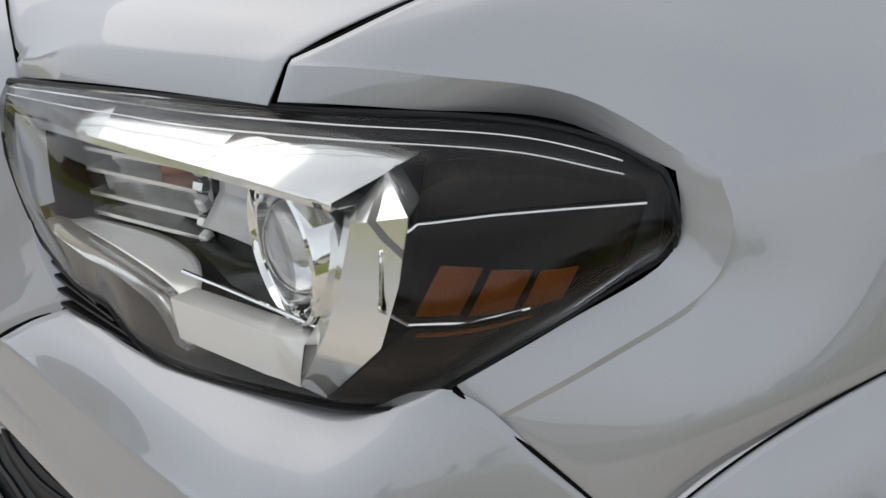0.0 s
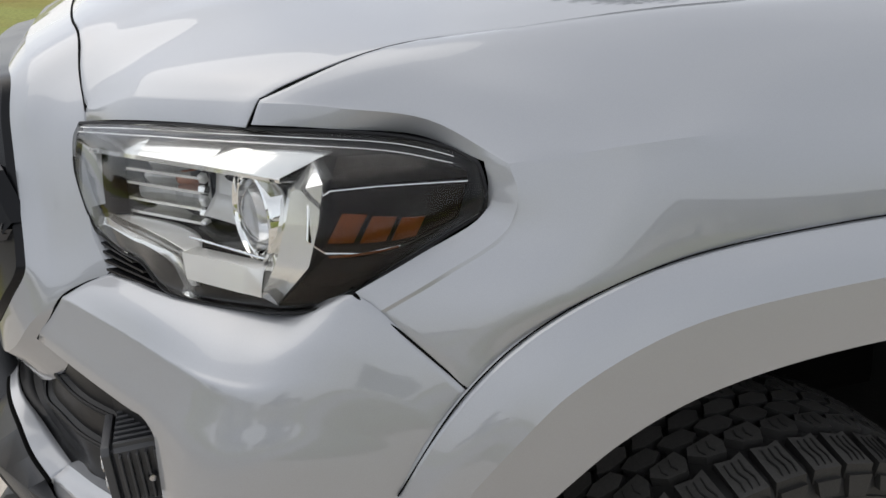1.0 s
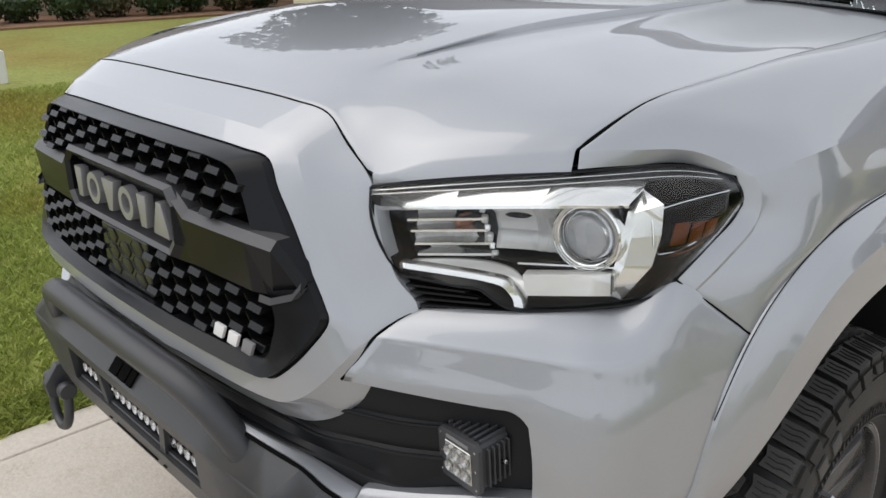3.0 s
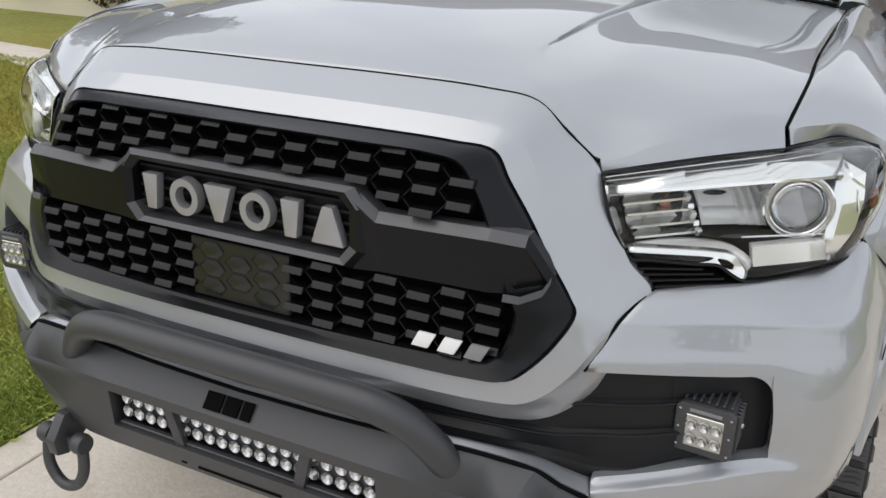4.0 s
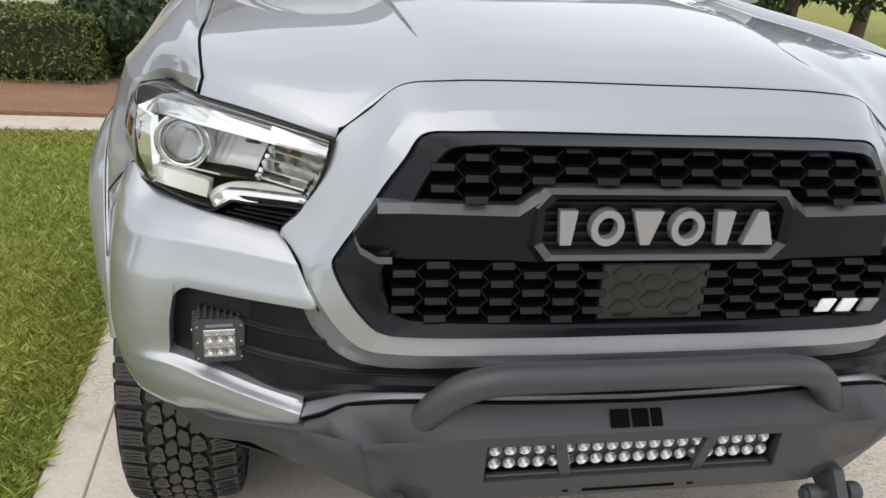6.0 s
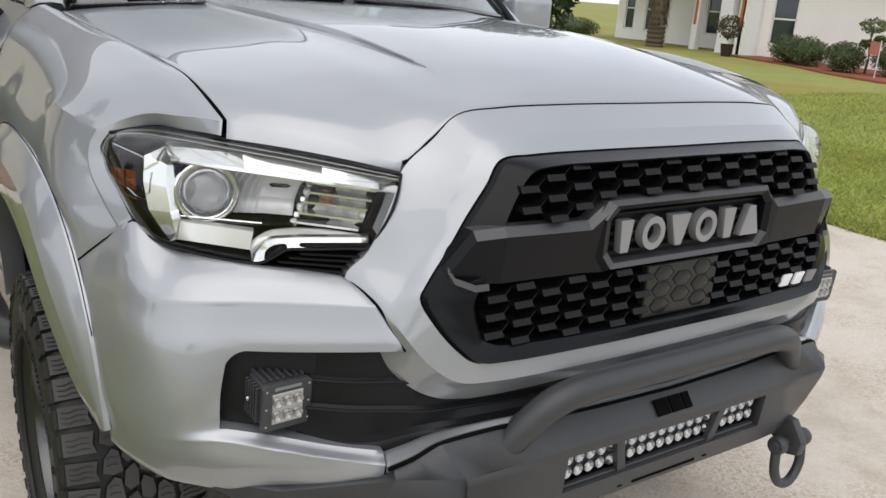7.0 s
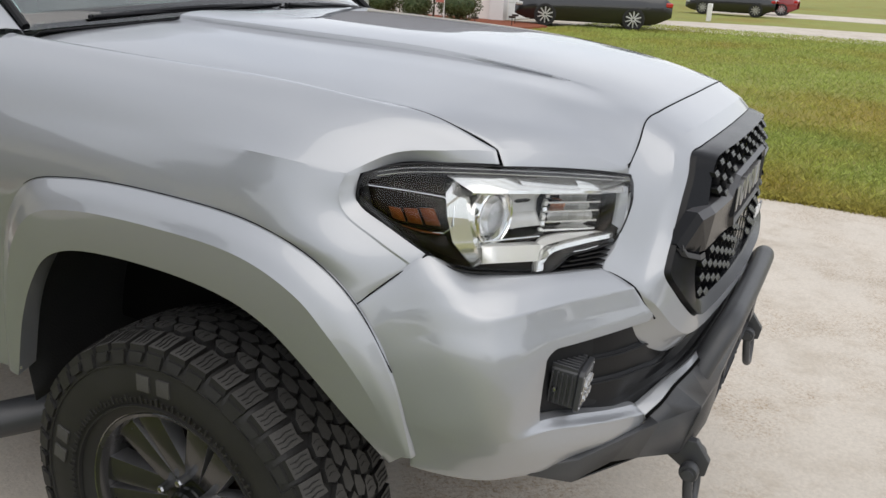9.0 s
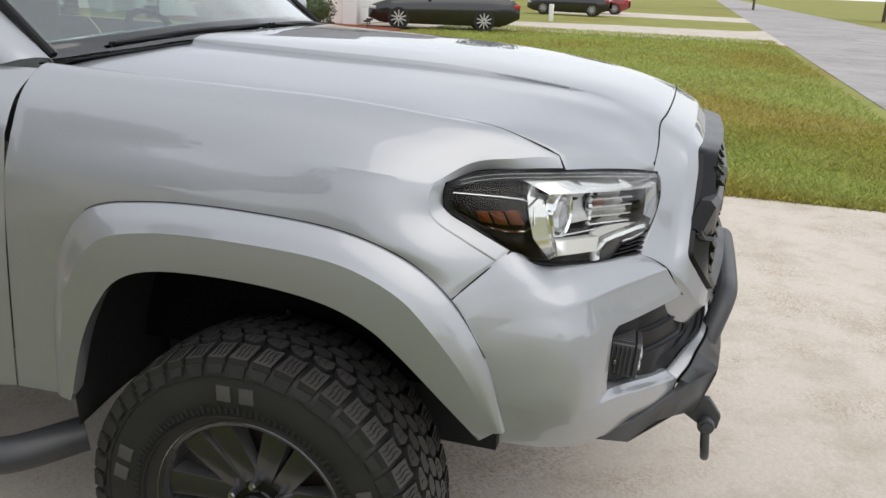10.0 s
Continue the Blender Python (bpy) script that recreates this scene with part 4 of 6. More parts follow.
def pod(s):
    bm = B()
    prism(bm, [(x * s, y, z) for x, y, z in PLATE], (.004 * s, .014, 0), .003)
    part("lamp_plate", bm, BLACK, truck, "flat black lamp mounting plate", 20)
    m = Matrix.Translation((.690 * s, -.745, .807)) @ Matrix.Rotation(radians(-4 * s), 4, "Z") @ Matrix.Rotation(radians(4), 4, "X")
    bm = B()
    box(bm, -.037, .037, -.012, .040, -.036, .036, .004, m)
    body = part("pod_lamp", bm, STEEL, truck, "square black pod lamp with six lenses")
    bm = B()
    prism(bm, [m @ Vector(p) for p in ((-.041, -.012, -.033), (-.034, -.012, -.040), (.034, -.012, -.040), (.041, -.012, -.033), (.041, -.012, .033), (.034, -.012, .040), (-.034, -.012, .040), (-.041, -.012, .033))], m.to_3x3() @ Vector((0, -.009, 0)), .0015)
    face = part("face_plate", bm, STEEL, body)
    bm = B()
    box(bm, -.026, .026, -.0222, -.018, -.029, .023, .001, m)
    part("lens_plate", bm, LED, body, "bright lens plate")
    for i in range(3):
        for k in range(2):
            mc = m @ Matrix.Translation((-.017 + .017 * i, -.0222, -.015 + .024 * k)) @ Matrix.Rotation(radians(-90), 4, "Z")
            bm = B()
            lathe(bm, [(.0001, .0004), (.0030, .0006), (.0078, .0040), (.0086, .0036), (.0090, 0)], 8, mc)
            cup = part("lens", bm, CUP, body, "faceted silver reflector cup", 12)
            bm = B()
            lathe(bm, [(.0001, .0024), (.0018, .0020), (.0026, .0008)], 8, mc)
            part("led_chip", bm, LEDY, cup)
    for x in (-.035, .035):
        for z in (-.030, 0, .030):
            bm = B()
            lathe(bm, [(.0001, .0015), (.002, .0012), (.0022, 0)], 10, m @ Matrix.Translation((x, -.021, z)) @ Matrix.Rotation(radians(-90), 4, "Z"))
            part("screw", bm, LUG, face)
    bm = B()
    box(bm, -.022, .022, -.0222, -.0205, .0285, .0335, 0, m)
    part("marking_bar", bm, GREYD, face)
    for k in range(7):
        bm = B()
        box(bm, -.034 + .0105 * k, -.030 + .0105 * k, -.008, .038, .033, .042, .001, m)
        part("cooling_fin", bm, STEEL, body)
    for k in range(5):
        bm = B()
        box(bm, (.034 if s > 0 else -.044), (.044 if s > 0 else -.034), -.004 + .009 * k, -.001 + .009 * k, -.030, .030, .0008, m)
        part("cooling_fin", bm, STEEL, body)
    bm = B()
    lathe(bm, [(.0001, .004), (.004, .003), (.005, 0), (.005, -.006)], 12, Matrix.Translation((.735 * s, -.722, .806)) @ (Matrix.Identity(4) if s > 0 else Matrix.Rotation(math.pi, 4, "Z")))
    part("side_bolt", bm, LUG, body)


for s in SIDES:
    pod(s)

# ---- steel bumper ----
bm = B()
TA = [(0, -.912, .752), (.27, -.909, .755), (.34, -.906, .757), (.420, -.901, .757), (.486, -.886, .748), (.518, -.872, .724), (.548, -.858, .702)]
TB = [(0, -.945, .713), (.27, -.944, .713), (.34, -.943, .712), (.420, -.939, .711), (.466, -.936, .709), (.512, -.906, .704), (.556, -.877, .699)]
for s in SIDES:
    strip(bm, [[(x, y + .03, z - .03) for x, y, z in TA], TA, TB], s)
    # brow above the lamp opening, jaw below it, cheeks and wings
    strip(bm, [[(0, -.945, .713), (.27, -.944, .713), (.34, -.943, .712)], [(0, -.944, .695), (.263, -.942, .695), (.315, -.942, .695)]], s)
    strip(bm, [[(.263, -.942, .695), (.263, -.936, .622)], [(.315, -.942, .695), (.345, -.936, .615)]], s)
    strip(bm, [[(.263, -.942, .695), (.263, -.936, .622), (0, -.937, .622)], [(.263, -.885, .690), (.263, -.885, .626), (0, -.885, .626)]], s)
    strip(bm, [[(0, -.944, .695), (.263, -.942, .695)], [(0, -.885, .690), (.263, -.885, .690)]], s)
    strip(bm, [[(0, -.937, .622), (.263, -.936, .622), (.345, -.936, .615)], [(0, -.928, .580), (.285, -.926, .578), (.345, -.922, .577)], [(0, -.86, .572), (.285, -.86, .570), (.345, -.86, .570)]], s)
    strip(bm, [[(.34, -.943, .712), (.315, -.942, .695), (.345, -.936, .615), (.345, -.922, .577)], [(.466, -.936, .709), (.462, -.934, .69), (.448, -.918, .63), (.435, -.902, .578)]], s)
    strip(bm, [[(.466, -.936, .709), (.435, -.902, .578)], [(.556, -.877, .699), (.578, -.850, .628)]], s)
    strip(bm, [[(.548, -.858, .702), (.556, -.877, .699), (.578, -.850, .628)], [(.570, -.848, .690), (.585, -.848, .686), (.640, -.815, .640)], [(.695, -.765, .668), (.70, -.77, .660), (.715, -.765, .622)], [(.80, -.69, .670), (.80, -.695, .668), (.785, -.705, .655)]], s)
    strip(bm, [[(.345, -.922, .577), (.435, -.902, .578), (.578, -.850, .628), (.715, -.765, .622), (.785, -.705, .655)], [(.345, -.86, .570), (.42, -.84, .571), (.54, -.79, .60), (.68, -.72, .612), (.77, -.69, .648)]], s)
bumper = part("steel_bumper", bm, STEEL, truck, "black powder-coated steel bumper with faceted wings", 8, 0.004, 0.001)
# near-black sheet that paints the shade at the back of the lamp opening
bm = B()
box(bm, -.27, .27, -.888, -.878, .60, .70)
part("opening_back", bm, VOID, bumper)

bm = B()
HOOP = [(.377, -.900, .702), (.366, -.908, .728), (.340, -.922, .768), (.308, -.935, .800), (.272, -.943, .816), (.235, -.946, .822), (.18, -.947, .823)]
tube(bm, [(-x, y, z) for x, y, z in HOOP] + [(0, -.948, .824)] + HOOP[::-1], .0255, 24, 120)
part("hoop_bar", bm, STEEL, bumper, "bent black tube hoop", 50)
# plain plates on the upper face, near-black as painted shade of cut marks
for x0, x1 in ((-.054, -.022), (-.016, .012), (.018, .036)):
    bm = B()
    prism(bm, [(x0, -.9425, .7200), (x1, -.9425, .7200), (x1, -.9235, .7435), (x0, -.9235, .7435)], (0, -.003, .0025))
    part("cut_shade", bm, VOID, bumper)
# near-black bars on the lower face, painted shade of narrow slots
bm = B()
box(bm, -.085, .085, -.9335, -.928, .588, .594, .001)
part("slot_shade", bm, VOID, bumper)
for x in (-.115, .115):
    bm = B()
    box(bm, x - .006, x + .006, -.9335, -.928, .589, .592, .001)
    part("slot_shade", bm, VOID, bumper)

# light bar in the opening
bm = B()
box(bm, -.258, .258, -.918, -.888, .634, .688, .004)
ledbar = part("light_bar", bm, STEEL, truck, "long black light bar with two rows of round lenses")
bm = B()
lathe(bm, [(.0001, -.004), (.004, -.002), (.0085, .003), (.0105, .0045), (.0112, .003)], 16, Matrix.Rotation(radians(-90), 4, "Z"))
cup = finish(bm, "led_cup", CUP, 40, 0)
bm = B()
lathe(bm, [(.0001, .003), (.003, .002), (.0042, -.002)], 10, Matrix.Rotation(radians(-90), 4, "Z"))
chip = finish(bm, "led_dome", WHITE, 50, 0)
for i in range(20):
    for k in range(2):
        o = new("round_lens", cup)
        o.parent, o.location = ledbar, (-.2425 + .02553 * i, -.9195, .6485 + .0255 * k)
        d = new("dome", chip)
        d.parent, d.location = o, (0, -.001, 0)
for s in SIDES:
    bm = B()
    prism(bm, [(s * .148, -.940, .697), (s * .128, -.940, .697), (s * .108, -.934, .620), (s * .128, -.934, .620)], (0, .012, 0), .001)
    part("strut", bm, STEEL, bumper)
bm = B()
box(bm, -.258, .258, -.930, -.92, .6235, .629, .0015)
part("ledge", bm, STEEL, bumper)


def shackle(s):
    bm = B()
    prism(bm, [(s * .392, -.87, .60), (s * .392, -.935, .60), (s * .392, -.965, .560), (s * .392, -.960, .528), (s * .392, -.935, .520), (s * .392, -.87, .560)], (s * .022, 0, 0), .003)
    tab = part("tow_tab", bm, STEEL, bumper, "steel recovery tab")
    bm = B()
    tube(bm, [(s * .362, -.932, .545), (s * .358, -.934, .52), (s * .360, -.938, .485), (s * .378, -.940, .458), (s * .403, -.942, .450), (s * .428, -.940, .458), (s * .446, -.938, .485), (s * .448, -.934, .52), (s * .444, -.932, .545)], .0105, 12, 50)
    ring = part("bow_shackle", bm, STEEL, tab, "black bow shackle", 50)
    for x in (.362, .444):
        bm = B()
        lathe(bm, [(.0001, -.013), (.018, -.012), (.020, -.006), (.020, .006), (.018, .012), (.0001, .013)], 18, Matrix.Translation((s * x, -.932, .548)))
        part("shackle_ear", bm, STEEL, tab, "", 40)
    bm = B()
    lathe(bm, [(.0001, -.062), (.012, -.060), (.012, -.05), (.009, -.048), (.009, .05), (.0001, .051)], 14, Matrix.Translation((s * .403, -.932, .548)))
    part("shackle_pin", bm, STEEL, tab, "", 30)


for s in SIDES:
    shackle(s)

# ---- wheels ----
R, HALF = .395, .128


def tyre_meshes():
    bm = B()
    prof = [(.222, -.10), (.232, -.112), (.262, -.128), (.305, -.134), (.345, -.130), (.368, -.122), (.378, -.108), (.383, -.06), (.384, 0),
            (.383, .06), (.378, .108), (.368, .122), (.345, .130), (.305, .134), (.262, .128), (.232, .112), (.222, .10)]
    lathe(bm, prof, 90)
    # raised rings and plain bars on the side wall
    for r0 in (.250, .338):
        lathe(bm, [(r0, .126 if r0 < .3 else .1305), (r0 + .001, .1335), (r0 + .004, .1335), (r0 + .005, .127)], 90)
    for k in range(120):
        a = k * 2 * math.pi / 120
        w = .010 if k % 3 else .016
        q = [(.1338, .262, a), (.1338, .262, a + .018), (.1345, .262 + w, a + .018), (.1345, .262 + w, a)]
        v = [bm.verts.new((x - .002 + (.0035 if i > 3 else 0), r * math.cos(t), r * math.sin(t))) for i, (x, r, t) in enumerate(q + q)]
        bm.faces.new(v[4:])
        for u in range(4):
            bm.faces.new((v[u], v[(u + 1) % 4], v[4 + (u + 1) % 4], v[4 + u]))
    carcass = finish(bm, "tyre", RUBBER, 40, 0)
    bm = B()
    rng = random.Random(4)
    N = 46

    def block(pts, r_top, r_base, worn=1, grow=1.0):
        """A tread block from corners (x, turn)."""
        n = len(pts)
        cx, ca = sum(p[0] for p in pts) / n, sum(p[1] for p in pts) / n
        pts = [(cx + (x - cx) * grow, ca + (a - ca) * grow) for x, a in pts]
        lo, hi = [], []
        for x, a in pts:
            d = .012 * (abs(x) / HALF) ** 3
            lo.append(bm.verts.new((x, (r_base - d) * math.cos(a), (r_base - d) * math.sin(a))))
            x2, a2 = x + (cx - x) * .05, a + (ca - a) * .05
            hi.append(bm.verts.new((x2, (r_top - d) * math.cos(a2), (r_top - d) * math.sin(a2))))
        bm.faces.new(hi).material_index = worn
        for i in range(n):
            j = (i + 1) % n
            bm.faces.new((lo[i], lo[j], hi[j], hi[i]))

    P = 2 * math.pi / N
    for i in range(N):
        a = i * P
        for side in (1, -1):
            o = 0 if side > 0 else P * .5
            b = a + o
            # shoulder lug, running onto the side wall
            w = .95 if i % 2 else .90
            block([(side * .068, b + P * .06), (side * .074, b + P * .40), (side * .069, b + P * (w - .1)), (side * .126, b + P * w), (side * .127, b + P * .10)], R, .376)
            for k in range(3):
                q = b + P * (.24 + .19 * k)
                block([(side * .078, q), (side * .094, q + P * .05), (side * .108, q - P * .01), (side * .120, q + P * .04), (side * .120, q + P * .065), (side * .108, q + P * .02), (side * .094, q + P * .08), (side * .078, q + P * .03)], R + .0009, .39, 0)
            # side-wall biter
            lo = []
            r0, r1 = (.372, .345) if i % 2 else (.370, .352)
            pts = [(.127, r0, b + P * .14), (.127, r0, b + P * (w - .05)), (.1325, r1, b + P * (w - .12)), (.1325, r1, b + P * .22)]
            base = [bm.verts.new((side * (x - .004), r * math.cos(t), r * math.sin(t))) for x, r, t in pts]
            cap = [bm.verts.new((side * (x + .004), r * math.cos(t), r * math.sin(t))) for x, r, t in pts]
            bm.faces.new(cap)
            for u in range(4):
                bm.faces.new((base[u], base[(u + 1) % 4], cap[(u + 1) % 4], cap[u]))
            # middle blocks: two uneven rows with stepped edges
            c = b + P * .25
            j = rng.uniform(-.03, .03) * P
            block([(side * .030, c + P * .05), (side * .046, c - P * .02), (side * .062, c + P * .12 + j), (side * .058, c + P * .55 + j), (side * .044, c + P * .82), (side * .034, c + P * .70)], R + .002, .377, 1, 1.16)
            for k in range(2):
                q = c + P * (.26 + .26 * k)
                block([(side * .036, q), (side * .047, q + P * .06), (side * .056, q), (side * .056, q + P * .03), (side * .047, q + P * .09), (side * .036, q + P * .03)], R + .0028, .39, 0)
            c = b + P * .62
            block([(side * .003, c + P * .10), (side * .018, c - P * .04), (side * .027, c + P * .18), (side * .023, c + P * .62), (side * .008, c + P * .80), (side * .002, c + P * .55)], R + .0025, .377, 1, 1.16)
    tread = finish(bm, "tread", RUBBER, 30, 0)
    tread.materials.append(TREADTOP)
    return carcass, tread


def rim_mesh():
    bm = B()
    lathe(bm, [(.224, .098), (.230, .100), (.232, .106), (.226, .110), (.218, .106), (.212, .094), (.208, .06), (.200, .02), (.20, -.10)], 72)
    return finish(bm, "rim_barrel", RIM, 35, 0)


def spoke_mesh():
    bm = B()
    # twin blades from the hub to the lip
    for sgn in (1, -1):
        root, tip = .021 * sgn, .041 * sgn
        out = [(root - .0215, .055), (root + .0215, .055), (tip + .031, .213), (tip - .031, .217)]
        top = [bm.verts.new((.090 - .02 * (1 - r / .215) - .012 * (i in (0, 1)), r, t)) for i, (t, r) in enumerate(out)]
        shr = [(root - .024, .05), (root + .024, .05), (tip + .036, .214), (tip - .036, .218)]
        low = [bm.verts.new((.045, r, t)) for t, r in shr]
        bm.faces.new(top)
        for i in range(4):
            bm.faces.new((low[i], low[(i + 1) % 4], top[(i + 1) % 4], top[i]))
    bmesh.ops.bevel(bm, geom=[e for e in bm.edges if len(e.link_faces) == 2], offset=.0025, segments=2, profile=.6, affect="EDGES")
    me = finish(bm, "spoke", RIM, 40, 0)
    me.materials.append(MACHINED)
    for f in me.polygons:
        f.material_index = int(abs(f.normal.x) < .45)
    return me


CARCASS, TREAD = tyre_meshes()
BARREL, SPOKE = rim_mesh(), spoke_mesh()
bm = B()
lathe(bm, [(.0001, .078), (.030, .077), (.034, .072), (.040, .066), (.080, .062), (.086, .056), (.084, .03)], 48)
HUB = finish(bm, "hub", GLOSS, 30, 0)
bm = B()
lathe(bm, [(.0001, .090), (.030, .088), (.036, .083), (.037, .06)], 36)
CAP = finish(bm, "cap", GLOSS, 30, 0)
bm = B()
lathe(bm, [(.0001, .030), (.007, .029), (.0095, .025), (.0105, .0), (.0105, -.01)], 6)
NUT = finish(bm, "lug_nut", LUG, 20, 0)
bm = B()
lathe(bm, [(.04, .0), (.165, .0), (.165, -.02), (.04, -.02)], 40)
DISC = finish(bm, "brake_disc", RUST, 30, 0)
bm = B()
box(bm, .0895, .0915, -.016, .016, -.004, .004)
MARK = finish(bm, "cap_mark", RED, 30, 0)
bm = B()
for sx in (-.5, .5):
    prism(bm, [(.1325, .288, sx * .052 - .016), (.1325, .288, sx * .052 + .016), (.132, .322, sx * .052 + .016), (.132, .322, sx * .052 - .016)], (.0045, 0, 0), .001)
SIDEMARK = finish(bm, "side_wall_mark", TREADTOP, 30, 0)
bm = B()
lathe(bm, [(.2285, .1085), (.2300, .1095), (.2315, .1085)], 72)
EDGE = finish(bm, "lip_edge", LUG, 30, 0)


def wheel(x, y, turn):
    s = 1 if x > 0 else -1
    hub = new("wheel", BARREL)
    hub.parent = truck
    hub.matrix_basis = Matrix.Translation((x, y, R - .003)) @ (Matrix.Identity(4) if s > 0 else Matrix.Rotation(math.pi, 4, "Z")) @ Matrix.Rotation(turn, 4, "X")
    tagged(hub, "grey alloy wheel with black all-terrain tyre")
    for name, me in (("tyre", CARCASS), ("tread", TREAD), ("hub", HUB), ("cap", CAP), ("brake_disc", DISC), ("cap_mark", MARK), ("lip_edge", EDGE)):
        o = new(name, me)
        o.parent = hub
        if name == "tread":
            tagged(o, kind="stuff")
    for k in range(6):
        o = new("spoke", SPOKE)
        o.parent, o.rotation_euler = hub, (k * math.pi / 3, 0, 0)
        o = new("lug_nut", NUT)
        t = (k + .5) * math.pi / 3
        o.parent, o.location = hub, (.064, .062 * math.cos(t), .062 * math.sin(t))
    for k in range(5):
        o = new("side_wall_mark", SIDEMARK)
        o.parent, o.rotation_euler = hub, (k * 2 * math.pi / 5 + .5, 0, 0)


for x, y, turn in ((.82, 0, .35), (-.82, 0, 1.1), (.80, 3.236, .2), (-.80, 3.236, .9)):
    wheel(x, y, turn)

# wheel wells, suspension
for s in SIDES:
    bm = B()
    prof = [(-.455, .705), (-.415, .80), (-.335, .895), (-.20, .965), (0, .985), (.20, .975), (.32, .92), (.40, .80), (.445, .66), (.46, .50)]
    sheet(bm, [[(.905 if 0 < i < 9 else .885, y, z) for i, (y, z) in enumerate(prof)], [(.70, y * 1.02, z + .02) for y, z in prof], [(.50, y * 1.02, z + .02) for y, z in prof]], 37, 7, s)
    liner = part("wheel_liner", bm, LINER, truck, "black wheel-arch liner", 50, 0.003)
    for y, z in ((.405, .70), (.425, .62), (.375, .83), (-.30, .90)):
        bm = B()
        lathe(bm, [(.0001, .004), (.006, .003), (.008, 0)], 12, Matrix.Translation((s * .94, y, z)) @ (Matrix.Identity(4) if s > 0 else Matrix.Rotation(math.pi, 4, "Z")))
        part("clip", bm, LUG, liner)
    bm = B()
    tube(bm, [(s * .42, .02, .42), (s * .60, .0, .36), (s * .70, 0, .33)], .03, 10, 12)
    part("control_arm", bm, RUST, truck)
    bm = B()
    tube(bm, [(s * .62, .06, .40), (s * .55, .05, .95)], .045, 12, 10)
    part("shock_absorber", bm, RUST, truck)
    bm = B()
    box(bm, s * .50 - .02, s * .50 + .02, -.45, .5, .42, .98)
    part("inner_well", bm, LINER, truck)

# ---- cab, glass, doors, bed ----
WB = [(0, .425, 1.352), (.3, .445, 1.346), (.55, .50, 1.330), (.735, .575, 1.312)]
WT = [(0, 1.17, 1.755), (.25, 1.18, 1.752), (.48, 1.205, 1.742), (.63, 1.25, 1.725)]
bm = B()
for s in SIDES:
    sheet(bm, [WB, [(a[0] * .5 + b[0] * .5, (a[1] + b[1]) / 2 - .03, (a[2] + b[2]) / 2 + .015) for a, b in zip(WB, WT)], WT], 19, 13, s)
wind = part("windscreen", bm, GLASS, truck, "green-tinted windscreen", 60, 0.004)
wind.visible_shadow = False
bm = B()
for s in SIDES:
    sheet(bm, [[(x, y - .055 - .01 * (x > .5), z + .006) for x, y, z in WB], [(x, y - .02, z - .012) for x, y, z in WB], [(x, y + .03, z - .008) for x, y, z in WB]], 19, 7, s)
part("cowl", bm, BLACK, truck, "black plastic cowl below the windscreen", 40, 0.003)
for x0, x1 in ((-.60, -.02), (.02, .62)):
    bm = B()
    ends = [(x, .518, 1.343) if abs(x) > .3 else (x, .432, 1.371) for x in (x0, x1)]
    tube(bm, [ends[0], ((x0 + x1) / 2, .462, 1.366), ends[1]], .006, 8, 24)
    arm = part("wiper", bm, BLACK, truck, "black wiper lying on the cowl")
    bm = B()
    tube(bm, [(p[0], p[1] - .012, p[2] + .003) for p in ends], .0045, 6, 12)
    part("wiper_blade", bm, BLACK, arm)
